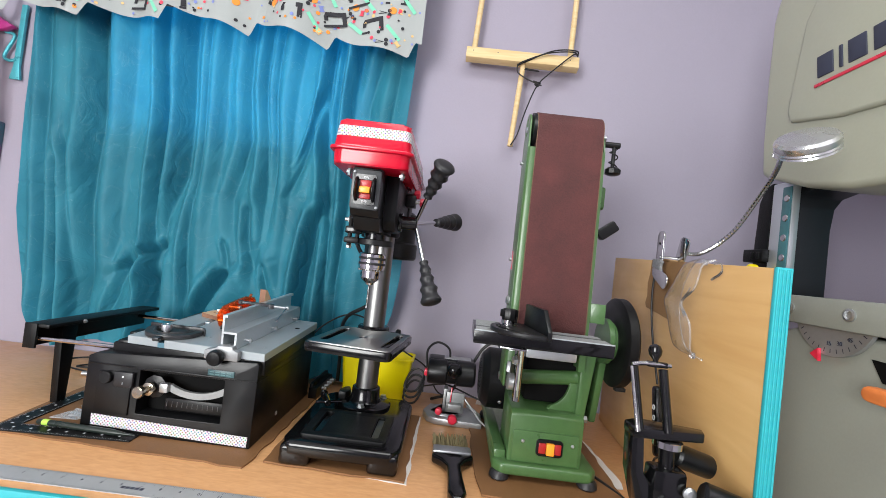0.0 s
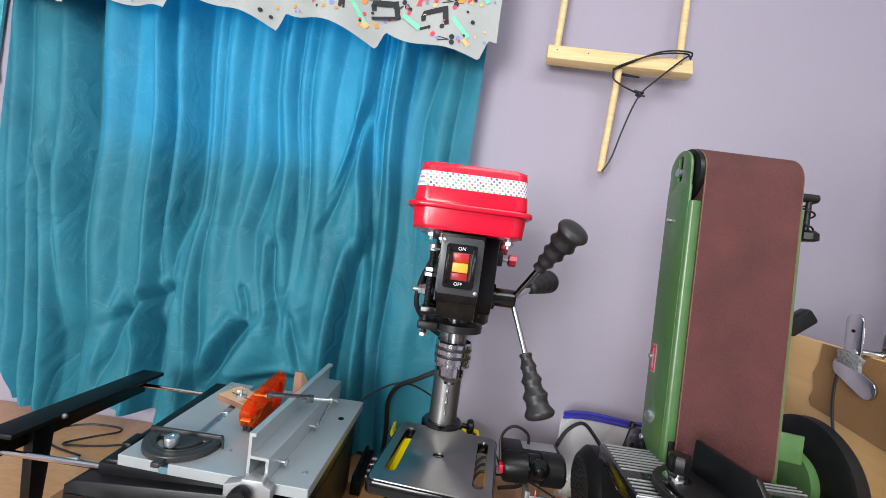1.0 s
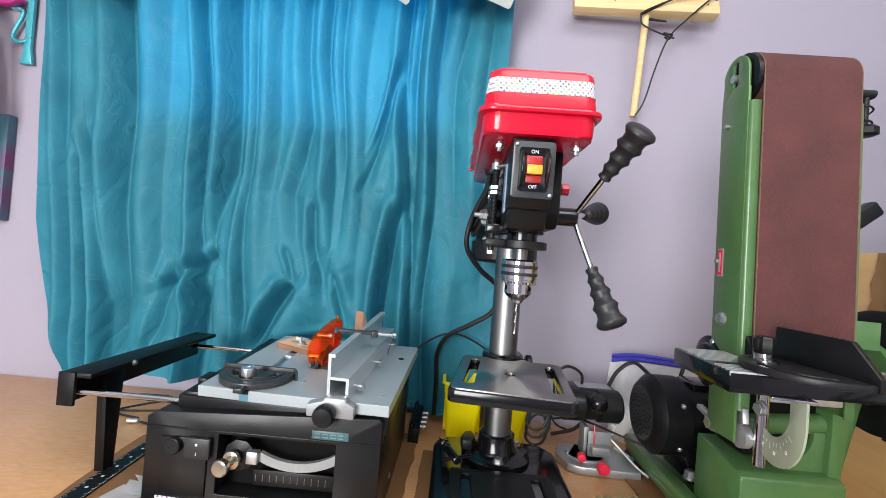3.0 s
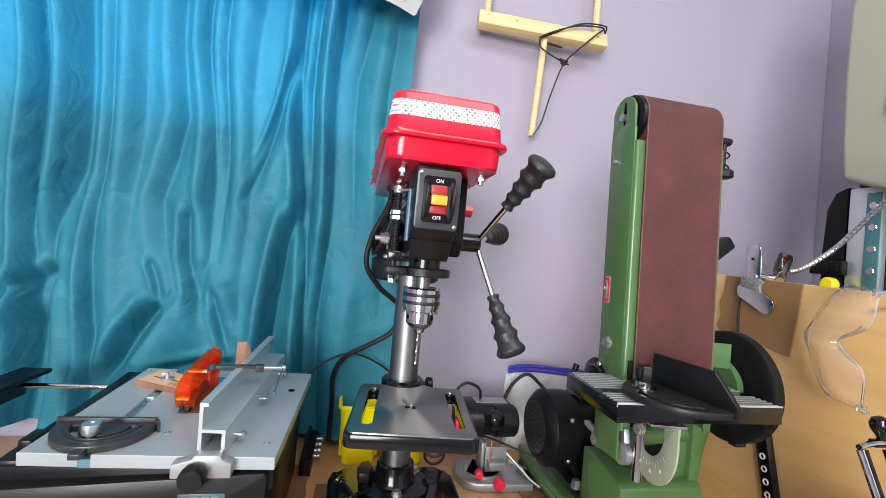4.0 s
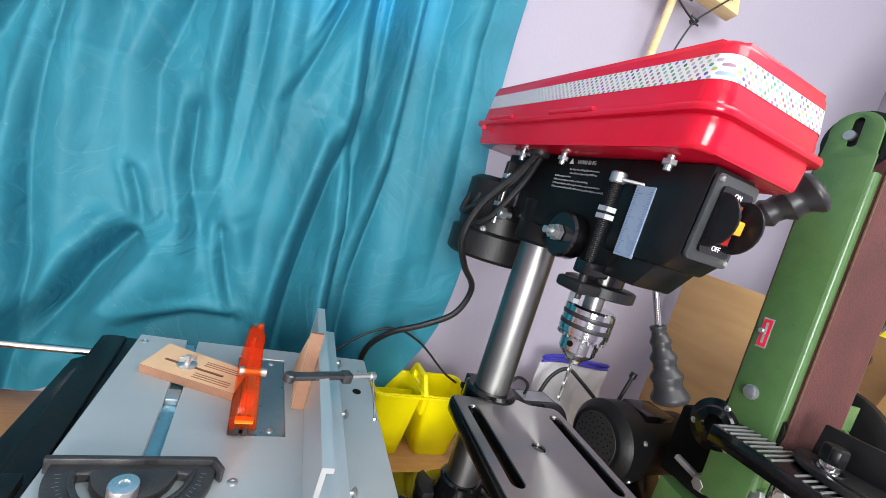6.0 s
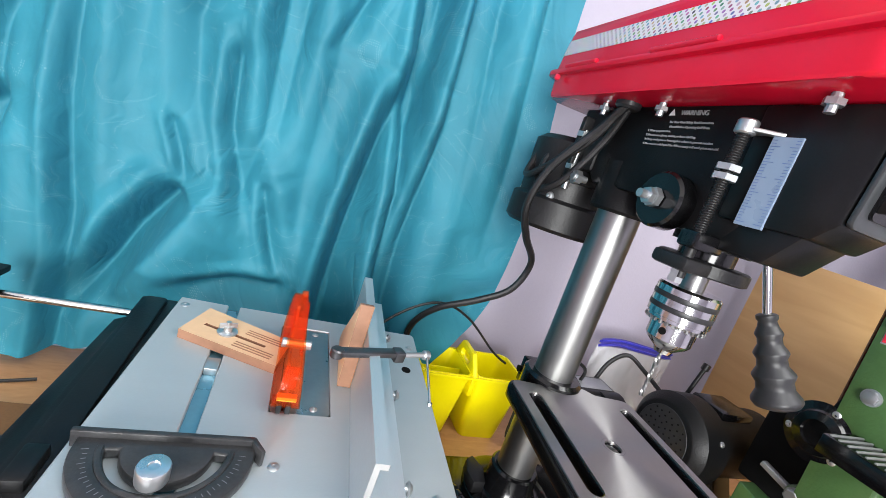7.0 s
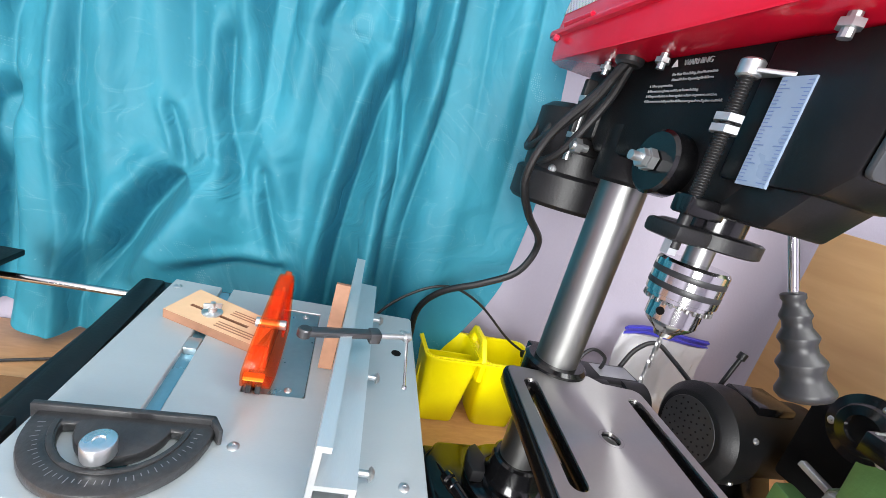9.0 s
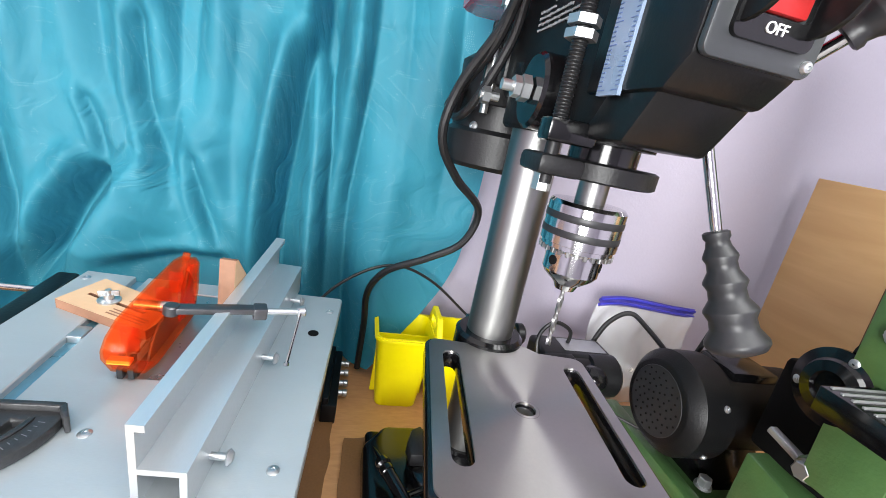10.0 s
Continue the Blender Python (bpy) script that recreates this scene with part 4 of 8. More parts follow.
part("clamp_knob", bm, M_PLASTIC, fence, "black ribbed clamping knob")
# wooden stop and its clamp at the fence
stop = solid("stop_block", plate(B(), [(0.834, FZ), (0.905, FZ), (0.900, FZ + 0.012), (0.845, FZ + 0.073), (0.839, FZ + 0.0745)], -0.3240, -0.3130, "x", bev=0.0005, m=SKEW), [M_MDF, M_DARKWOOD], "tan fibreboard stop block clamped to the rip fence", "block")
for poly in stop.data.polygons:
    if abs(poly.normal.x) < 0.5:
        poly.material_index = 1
gcl = thing("fence_clamp", (-0.31, 0.812, FZ + 0.02), "grey steel clamp holding a block against the fence", "clamp")
CLM = facing((-0.335, 0.801, FZ + 0.0550), (0.073, 0.023, -0.0060), (0.0, 0.0, 1.0)) @ pose(0, 0, 0, -90)
bm = box(B(), -0.004, 0.052, -0.0040, 0.0040, -0.0022, 0.0022, 0.0010, m=CLM)
rod(bm, CLM @ Vector((-0.003, 0, -0.0040)), CLM @ Vector((-0.003, 0, 0.0030)), 0.0048, n=16, bev=0.001)
box(bm, 0.044, 0.053, -0.0050, 0.0050, -0.0058, 0.0030, 0.0014, m=CLM)
part("frame", bm, mat("dark steel", (0.10, 0.10, 0.105), 0.35, 0.8), gcl, "dark steel clamp bar")
bm = rod(B(), CLM @ Vector((0.046, 0, -0.0012)), CLM @ Vector((0.074, 0, -0.0012)), 0.0024, n=14)
rod(bm, CLM @ Vector((0.073, 0, -0.0012)), CLM @ Vector((0.079, 0, -0.0012)), 0.0040, n=14, bev=0.001)
part("screw", bm, M_ZINC, gcl)
bm = rod(B(), CLM @ Vector((0.0760, 0, 0.0005)), Vector((-0.2645, 0.783, FZ + 0.0335)), 0.0010, n=10, bev=0.0004)
rod(bm, Vector((-0.2645, 0.7835, FZ + 0.0345)), Vector((-0.2645, 0.7825, FZ + 0.0320)), 0.0018, n=10, bev=0.0004)
part("tommy_bar", bm, M_CHROME, gcl)
# featherboard
fb = thing("featherboard", (-0.41, 0.855, TZ1), "tan fibreboard featherboard with a wing bolt", "featherboard")
m = pose(-0.4110, 0.8765, TZ1 + 0.0002, 0, 0, -23)
outl = [(-0.0345, -0.0175), (0.049, -0.0175), (0.044, 0.0195), (-0.0355, 0.0235)]
fing = [[(0.008 + 0.0, y), (0.041, y), (0.041, y + 0.0011), (0.008, y + 0.0011)] for y in (-0.0135, -0.0105, -0.0075, 0.0065, 0.0095, 0.0125)]
fing = [[(a * 1.0, b) for a, b in f] for f in fing]
slot = [(-0.024, -0.0016), (0.030, -0.0016), (0.030, 0.0016), (-0.024, 0.0016)]
bm = plate(B(), outl, 0, 0.008, "z", holes=[slot], m=m)
board = part("board", bm, [M_MDF, M_DARKWOOD], fb)
for poly in board.data.polygons:
    if abs(poly.normal.z) < 0.5:
        poly.material_index = 1
for f in fing:
    part("saw_cut", plate(B(), f, 0.0075, 0.0082, "z", m=m), M_DARKWOOD, board, "dark saw cut between two fingers")
bm = B()
lathe(bm, [(0.008, 0), (0.008, 0.0012), (0.0035, 0.002), (0.0035, 0.006), (0.002, 0.006), (0.002, 0.010)], m @ Vector((-0.004, 0, 0.008)), (0, 0, 1), 18)
box(bm, -0.007, 0.007, -0.0008, 0.0008, 0.004, 0.009, 0.0007, m=m @ pose(-0.004, 0, 0.008, 0, 0, 40))
part("wing_bolt", bm, M_ZINC, fb)
part("hold_down", box(B(), -0.4222, -0.4128, 0.838, 0.852, TZ1 - 0.005, TZ1 + 0.001, 0.0006), M_ZINC, fb)
# miter gauge
mg = thing("miter_gauge", (-0.425, 0.74, TZ1), "black semicircular miter gauge with a clear knob", "miter gauge")
MC = Vector((-0.4215, 0.756, 0))
rim = ring2(MC.x, MC.y, 0.0455, 30, 180, 360)
bm = plate(B(), rim + [(MC.x + 0.0455, MC.y + 0.006), (MC.x - 0.0455, MC.y + 0.006)], TZ1 + 0.0006, TZ1 + 0.0080, "z",
           holes=[ring2(MC.x, MC.y, 0.0300, 20, 186, 354) + ring2(MC.x, MC.y, 0.0235, 20, 354, 186)], bev=0.0015)
part("protractor", bm, M_GAUGE, mg, "dark cast protractor head")
bm = plate(B(), ring2(MC.x, MC.y, 0.0340, 24, 182, 358) + ring2(MC.x, MC.y, 0.0310, 24, 358, 182), TZ1 + 0.0078, TZ1 + 0.0090, "z", bev=0.0004)
part("inner_ring", bm, M_GAUGE, mg)
bm = B()
box(bm, MC.x - 0.0490, MC.x + 0.0440, MC.y + 0.004, MC.y + 0.008, TZ1 + 0.0006, TZ1 + 0.012, 0.001)
plate(bm, [(MC.x + 0.044, MC.y + 0.008), (MC.x + 0.0510, MC.y - 0.003), (MC.x + 0.0490, MC.y - 0.0045), (MC.x + 0.042, MC.y + 0.004)], TZ1 + 0.0006, TZ1 + 0.012, "z", bev=0.0008)
part("face_bar", bm, M_GAUGE, mg)
bm = B()
for k in range(37):
    a = radians(186 + 168 * k / 36)
    r0, r1 = 0.0370, 0.0392 if k % 3 else 0.0405
    d, n2 = Vector((math.cos(a), math.sin(a), 0)), Vector((-math.sin(a), math.cos(a), 0)) * 0.00022
    v = [bm.verts.new(MC + d * r + n2 * t + Vector((0, 0, TZ1 + 0.0083))) for r, t in ((r0, -1), (r1, -1), (r1, 1), (r0, 1))]
    bm.faces.new(v)
part("degree_marks", bm, mat("worn grey print", (0.16, 0.16, 0.17), 0.5), mg)
bm = B()
lathe(bm, [(0.0045, 0), (0.0045, 0.002), (0.0074, 0.0028), (0.0078, 0.004), (0.0080, 0.0120), (0.0076, 0.0128), (0.0066, 0.0130), (0.0030, 0.0131), (0.0026, 0.0122), (0.0008, 0.0121)], (-0.4235, 0.7315, TZ1 + 0.008), (0, 0, 1), 24)
part("knob", bm, mat("satin silver metal", (0.62, 0.64, 0.66), 0.28, 0.9), mg, "satin silver knob")
part("pointer", box(B(), MC.x - 0.004, MC.x + 0.006, 0.700, 0.718, TZ1 + 0.0006, TZ1 + 0.0065, 0.001), M_GAUGE, mg)
# sliding arm at the saw's side
TILT_NOW[0] = None
arm = thing("side_support_arm", (-0.625, 0.85, 0.0), "black steel side support arm on two chrome rods", "support arm")
bm = plate(B(), [(-0.648, 0.113), (-0.640, 0.113), (-0.640, 0.146), (-0.610, 0.146), (-0.610, 0.152), (-0.648, 0.152)], 0.722, 0.985, "y", bev=0.0008)
part("bar", bm, M_BLACK, arm, "black angle bar")
part("end_cap", box(B(), -0.6485, -0.628, 0.7195, 0.7235, 0.112, 0.1525, 0.0008), M_BLACK, arm)
for y, z in ((0.728, 0.128), (0.966, 0.132)):
    part("rod", rod(B(), (-0.642, y, z), (-0.50, y, z), 0.0036, n=16, bev=0.0006), M_CHROME, arm)
bm = plate(B(), [(0.780, 0.0035), (0.797, 0.0035), (0.804, 0.146), (0.772, 0.146)], -0.645, -0.632, "x", bev=0.001)
part("leg", bm, M_BLACK, arm)
part("bolt", hexbolt(B(), (-0.6105, 0.79, 0.149), (1, 0, 0), 0.003), M_ZINC, arm)

# ---- drill press ----
press = thing("drill_press", (-0.105, 0.80, 0.004), "black benchtop drill press with a red gloss head cover", "drill press")
CX = -0.105
# base
bm = B()
ol = [(CX - 0.080, 0.668), (CX + 0.080, 0.668), (CX + 0.090, 0.690), (CX + 0.092, 0.885), (CX + 0.070, 0.912), (CX - 0.070, 0.912), (CX - 0.092, 0.885), (CX - 0.090, 0.690)]
plate(bm, ol, 0.016, 0.040, "z", bev=0.007, seg=3)
base = part("base", bm, M_GLOSS, press, "black gloss cast base", 30)
for sx in (-1, 1):
    for y in (0.6895, 0.890):
        part("foot", box(B(), CX + sx * 0.066 - 0.023, CX + sx * 0.066 + 0.023, y - 0.021, y + 0.021, 0.0042, 0.034, 0.006, 3), M_GLOSS, base)
    part("skirt", box(B(), CX + sx * 0.083 - 0.003, CX + sx * 0.083 + 0.003, 0.69, 0.885, 0.009, 0.02, 0.001), M_GLOSS, base)
bm = plate(B(), rrect(CX - 0.066, CX + 0.066, 0.686, 0.800, 0.006), 0.0395, 0.0455, "z",
           holes=[rrect(CX - 0.052, CX - 0.039, 0.70, 0.786, 0.006, 4), rrect(CX + 0.039, CX + 0.052, 0.70, 0.786, 0.006, 4)], bev=0.001)
part("base_pad", bm, M_BLACK, press, "matt black machined pad with two slots")
for sx in (-1, 1):
    part("slot_floor", box(B(), CX + sx * 0.0455 - 0.005, CX + sx * 0.0455 + 0.005, 0.702, 0.784, 0.040, 0.0412, 0), M_STEEL if sx > 0 else M_GLOSS, press)
bm = B()
lathe(bm, [(0.050, 0), (0.050, 0.005), (0.046, 0.008), (0.031, 0.010), (0.027, 0.016), (0.026, 0.034), (0.0235, 0.036)], (CX, 0.857, 0.0395), (0, 0, 1), 36)
part("column_flange", bm, M_GLOSS, press)
for a in (35, 145, 270):
    part("flange_bolt", hexbolt(B(), (CX + 0.039 * math.cos(radians(a)), 0.857 + 0.039 * math.sin(radians(a)), 0.047), (0, 0, 1), 0.006, 0.007), M_ZINC, press)
part("column", rod(B(), (CX, 0.857, 0.05), (CX, 0.857, 0.40), 0.0203, n=40), M_STEEL, press, "polished steel column")
# table with arm
TBL = pose(CX - 0.001, 0.757, 0.0, 0, 0, -6.8)


def table_outline(d, r):
    """The table's rectangle drawn in by d, with the boss round the column at its back edge."""
    line = rrect(-0.0678 + d, 0.0708 - d, -0.082 + d, 0.082 - d, r)
    k = len(line) // 4
    return line[:k] + [(0.030, 0.082 - d), (0.020, 0.090 - d), (0.000, 0.094 - d), (-0.022, 0.090 - d), (-0.032, 0.082 - d)] + line[k:]


def table_holes(g):
    return [rrect(-0.0535 - g, -0.0415 + g, -0.056 - g, 0.062 + g, 0.0058 + g, 4), rrect(0.0465 - g, 0.0585 + g, -0.056 - g, 0.062 + g, 0.0058 + g, 4), ring2(0, 0, 0.0065 + g, 20)]


bm = plate(B(), table_outline(0, 0.010), 0.1705, 0.1850, "z", holes=table_holes(0.0), bev=0.0022, m=TBL)
table = part("table", bm, M_GLOSS, press, "black-edged drill table", 30)
part("hole_bevel", lathe(B(), [(0.0060, -0.010), (0.0062, -0.0028), (0.0088, 0.0008), (0.0096, 0.0013), (0.0098, 0.0012)], (CX - 0.001, 0.757, 0.1851), (0, 0, 1), 28, cap=False), M_STEEL, table)
# the turned face has its own centre at the spindle
bm = plate(B(), table_outline(0.0030, 0.008), -0.0006, 0.0012, "z", holes=table_holes(0.0008))
bmesh.ops.rotate(bm, verts=bm.verts, cent=(0, 0, 0), matrix=Matrix.Rotation(radians(-6.8), 3, "Z"))
top = new("table_face", as_mesh("table_face", bm, M_SPUN, 30))
top.parent, top.location = table, Vector((CX - 0.001, 0.757, 0.1851)) - ORIGIN[press]
ORIGIN[top] = ORIGIN[press]
tagged(top, "ground grey steel table face with circular sheen")
bm = B()
lathe(bm, [(0.030, 0), (0.030, 0.034), (0.027, 0.037)], (CX, 0.857, 0.155), (0, 0, 1), 32)
box(bm, CX - 0.022, CX + 0.022, 0.795, 0.845, 0.155, 0.1705, 0.003)
box(bm, CX - 0.012, CX + 0.012, 0.880, 0.898, 0.157, 0.187, 0.002)
part("table_bracket", bm, M_GLOSS, press)
bm = rod(B(), (CX - 0.016, 0.893, 0.172), (CX + 0.048, 0.893, 0.172), 0.004, n=12)
rod(bm, (CX + 0.040, 0.893, 0.172), (CX + 0.050, 0.893, 0.172), 0.011, n=14, bev=0.002)
part("table_lock_handle", bm, M_PLASTIC, press)
# head casting
HX0, HX1 = CX - 0.027, CX + 0.036
bm = B()
lathe(bm, [(0.027, 0), (0.029, 0.003), (0.029, 0.045)], (CX, 0.857, 0.364), (0, 0, 1), 36)
plate(bm, [(0.730, 0.368), (0.792, 0.368), (0.812, 0.385), (0.880, 0.385), (0.890, 0.395), (0.890, 0.458), (0.718, 0.458), (0.718, 0.384)], HX0, HX1, "x", bev=0.003)
lathe(bm, [(0.026, 0), (0.026, 0.05)], (CX, 0.755, 0.362), (0, 0, 1), 32)
head = part("head_casting", bm, M_BLACK, press, "black cast head", 30)
# switch housing with slanting face
F0, F1 = Vector((0, 0.667, 0.4565)), Vector((0, 0.670, 0.394))
bm = plate(B(), [(0.667, 0.4565), (0.670, 0.394), (0.680, 0.383), (0.738, 0.383), (0.738, 0.4565)], CX - 0.0290, CX + 0.0155, "x", bev=0.0022)
plate(bm, [(0.683, 0.386), (0.700, 0.363), (0.744, 0.363), (0.744, 0.388)], CX - 0.0262, CX + 0.016, "x", bev=0.002)
part("switch_housing", bm, M_PLASTIC, press, "black plastic switch housing", 30)
up = (F0 - F1).normalized()
out = Vector((0, -1, -0.1)).normalized()
fm = facing((CX - 0.0067, 0.6680, 0.4230), (1, 0, 0), up)
bm = plate(B(), rrect(-0.022, 0.022, -0.0295, 0.0295, 0.004), 0, 0.0035, "z", bev=0.001, m=fm)
plate_sw = part("switch_plate", bm, mat("satin grey switch plate", (0.034, 0.037, 0.040), 0.34, 0.0, spec=0.5), press, "satin grey switch plate")
bm = plate(B(), rrect(-0.0155, 0.0155, -0.0225, 0.0225, 0.003), 0.003, 0.0055, "z", holes=[rrect(-0.0115, 0.0115, -0.0145, 0.0148, 0.002)], m=fm)
part("switch_bezel", bm, M_GLOSS, plate_sw)
cheek = [(-0.0185, 0.0045)] + [(-0.0185 * math.cos(math.pi * k / 12), 0.0050 + 0.0165 * math.sin(math.pi * k / 12)) for k in range(13)] + [(0.0185, 0.0045)]
for sx in (-1, 1):
    part("switch_cheek", plate(B(), cheek, sx * 0.0118, sx * 0.0142, "x", bev=0.0006, m=fm), M_PLASTIC, plate_sw, "rounded black switch guard", 40)
part("rocker", box(B(), -0.0085, 0.0085, 0.0040, 0.0140, 0.003, 0.0065, 0.001, m=fm), M_SWRED, plate_sw, "red rocker upper half")
part("rocker", box(B(), -0.0085, 0.0085, -0.0140, -0.0060, 0.003, 0.0070, 0.001, m=fm), M_SWRED, plate_sw, "red rocker lower half")
part("safety_key", box(B(), -0.0080, 0.0080, -0.0055, 0.0040, 0.003, 0.0125, 0.001, m=fm), M_ORANGE, plate_sw, "orange safety key")
words("ON", 0.0050, fm @ pose(0, 0.0180, 0.0056), M_WHITE, "lettering", plate_sw)
words("OFF", 0.0050, fm @ pose(0, -0.0180, 0.0056), M_WHITE, "lettering", plate_sw)
for sx, sy in ((-1, 1), (1, -1)):
    part("plate_screw", screwhead(B(), fm @ Vector((sx * 0.0185, sy * 0.0255, 0.0033)), out, 0.0022, 0.0018), M_ZINC, plate_sw)
# warning text and scale on the left cheek
lm = facing((HX0 - 0.0012, 0.791, 0.4515), (0, -1, 0), (0, 0, 1))
words("WARNING", 0.0052, lm, M_DIMPRINT, "lettering", head)
part("warning_triangle", plate(B(), [(-0.0235, -0.0020), (-0.0175, -0.0020), (-0.0205, 0.0030)], 0, 0.0005, "z", m=lm), M_GREYPRINT, head)
lines = ["For Your Own Safety, Read Instruction", "Manual Before Operating Drill Press", "", "1. Wear eye protection.", "2. Do not wear gloves, necktie, or loose clothing.",
         "3. Clamp work piece or brace against column to prevent rotation.", "4. Use recommended speed for drill accessory and work piece material."]
for k, line in enumerate(lines):
    if line:
        words(line, 0.0025, lm @ pose(0 if k < 2 else -0.040, -0.0072 - 0.0036 * k + (0.0036 if k > 2 else 0), 0), M_DIMPRINT, "lettering", head, align="CENTER" if k < 2 else "LEFT")
SX = CX - 0.0298
scale_ob = part("depth_scale", plate(B(), [(0.706, 0.4365), (0.7235, 0.4365), (0.7235, 0.3815), (0.706, 0.3815)], SX - 0.0006, SX + 0.0012, "x"), M_LABEL, press, "pale blue depth scale label")
bm = B()
for k in range(28):
    z = 0.3835 + 0.00188 * k
    long = 0.006 if k % 5 == 0 else 0.003
    box(bm, SX - 0.0009, SX - 0.0006, 0.723 - long, 0.723, z, z + 0.0004, 0)
    box(bm, SX - 0.0009, SX - 0.0006, 0.7065, 0.7065 + long * 0.8, z, z + 0.0004, 0)
part("scale_marks", bm, mat("blue scale print", (0.10, 0.16, 0.34), 0.4), scale_ob)
# quill, depth stop, chuck
bm = B()
lathe(bm, [(0.019, 0), (0.019, 0.012), (0.021, 0.012), (0.021, 0.02)], (CX, 0.755, 0.352), (0, 0, 1), 30)
part("quill", bm, M_GLOSS, press)
bm = B()
lathe(bm, [(0.029, 0), (0.031, 0.001), (0.031, 0.009), (0.029, 0.010)], (CX, 0.755, 0.3425), (0, 0, 1), 36)
box(bm, CX - 0.047, CX - 0.022, 0.728, 0.758, 0.3425, 0.3525, 0.003)
part("stop_collar", bm, M_CHAR, press, "dark grey depth-stop collar")
bm = rod(B(), (CX - 0.039, 0.736, 0.338), (CX - 0.039, 0.736, 0.440), 0.0036, n=14)
for k in range(40):
    lathe(bm, [(0.0036, 0), (0.0041, 0.0006), (0.0036, 0.0012)], (CX - 0.039, 0.736, 0.3705 + 0.0016 * k), (0, 0, 1), 12)
rodp = part("depth_rod", bm, M_CHAR, press, "dark threaded depth rod")
for z in (0.4050, 0.4110):
    part("nut", lathe(B(), [(0.0078, 0), (0.0078, 0.004)], (CX - 0.039, 0.736, z), (0, 0, 1), 6), M_ZINC, rodp)
bm = rod(B(), (CX - 0.039, 0.736, 0.4345), (CX - 0.039, 0.736, 0.4435), 0.0062, n=16, bev=0.001)
plate(bm, [(CX - 0.039, 0.742), (CX - 0.030, 0.737), (CX - 0.0295, 0.717), (CX - 0.033, 0.722), (CX - 0.041, 0.730)], 0.4365, 0.4390, "z", bev=0.0006)
part("depth_pointer", bm, M_ZINC, rodp)
part("collar_bolt", rod(B(), (CX - 0.039, 0.738, 0.334), (CX - 0.039, 0.738, 0.343), 0.0048, n=6), M_ZINC, press)
part("rod_guide", plate(B(), [(CX - 0.046, 0.729), (CX - 0.020, 0.729), (CX - 0.020, 0.744), (CX - 0.046, 0.744)], 0.3585, 0.3700, "z", bev=0.002), M_GLOSS, press)
bm = B()
lathe(bm, [(0.0085, 0), (0.0085, 0.018)], (CX, 0.755, 0.328), (0, 0, 1), 24)
part("spindle", bm, M_STEEL, press)
prof = [(0.0060, 0.276), (0.0075, 0.2795), (0.0145, 0.285), (0.0165, 0.288), (0.0165, 0.300), (0.0195, 0.3015), (0.0210, 0.3025), (0.0210, 0.305), (0.0222, 0.3055), (0.0222, 0.3275), (0.0205, 0.3295), (0.010, 0.330)]
chuck = part("chuck", lathe(B(), prof, (CX, 0.755, 0), (0, 0, 1), 40), M_CHROME, press, "polished steel key chuck", 25)
for z in (0.3100, 0.3190):
    part("chuck_band", lathe(B(), [(0.0222, 0), (0.02235, 0.0003), (0.02235, 0.0037), (0.0222, 0.004)], (CX, 0.755, z), (0, 0, 1), 40, cap=False), M_RUBBER, chuck, "dark ring on the chuck")
bm = B()
for k in range(28):
    a = 2 * math.pi * k / 28
    p = Vector((CX + 0.0205 * math.cos(a), 0.755 + 0.0205 * math.sin(a), 0.3015))
    box(bm, -0.0012, 0.0012, -0.001, 0.001, -0.0018, 0.0012, 0.0003, 1, m=Matrix.Translation(p) @ pose(0, 0, 0, 0, 0, math.degrees(a)))
part("key_teeth", bm, M_STEEL, chuck)
for a in (200, 320):
    d = Vector((math.cos(radians(a)), math.sin(radians(a)), 0))
    part("key_hole", rod(B(), Vector((CX, 0.755, 0.2945)) + d * 0.0160, Vector((CX, 0.755, 0.2945)) + d * 0.0168, 0.0028, n=14), M_NEARBLACK, chuck)
bm = B()
n = 40
for s in (0, math.pi):
    prev = None
    for k in range(n + 1):
        z = 0.277 - 0.040 * k / n
        a = s + 9 * k / n
        r = 0.0017
        cur = [bm.verts.new((CX + r * math.cos(a + o), 0.755 + r * math.sin(a + o), z)) for o in (-0.7, 0.0, 0.7)] + [bm.verts.new((CX - 0.2 * r * math.cos(a), 0.755 - 0.2 * r * math.sin(a), z))]
        if prev:
            for q in range(4):
                bm.faces.new((prev[q], prev[(q + 1) % 4], cur[(q + 1) % 4], cur[q]))
        prev = cur
part("drill_bit", bm, M_STEEL, press, "thin twist drill bit")
# spring cap on the left
bm = lathe(B(), [(0.020, 0), (0.021, 0.002), (0.021, 0.014), (0.019, 0.016), (0.006, 0.016)], (CX - 0.027, 0.777, 0.384), (-1, 0, 0), 32)
part("spring_cap", bm, M_GLOSS, press, "black return-spring cap")
bm = rod(B(), (CX - 0.043, 0.777, 0.384), (CX - 0.060, 0.777, 0.384), 0.0032, n=12)
lathe(bm, [(0.0075, 0), (0.0075, 0.005)], (CX - 0.044, 0.777, 0.384), (-1, 0, 0), 6)
lathe(bm, [(0.0062, 0), (0.0062, 0.004)], (CX - 0.0495, 0.777, 0.384), (-1, 0, 0), 6)
part("spring_nut", bm, M_ZINC, press)
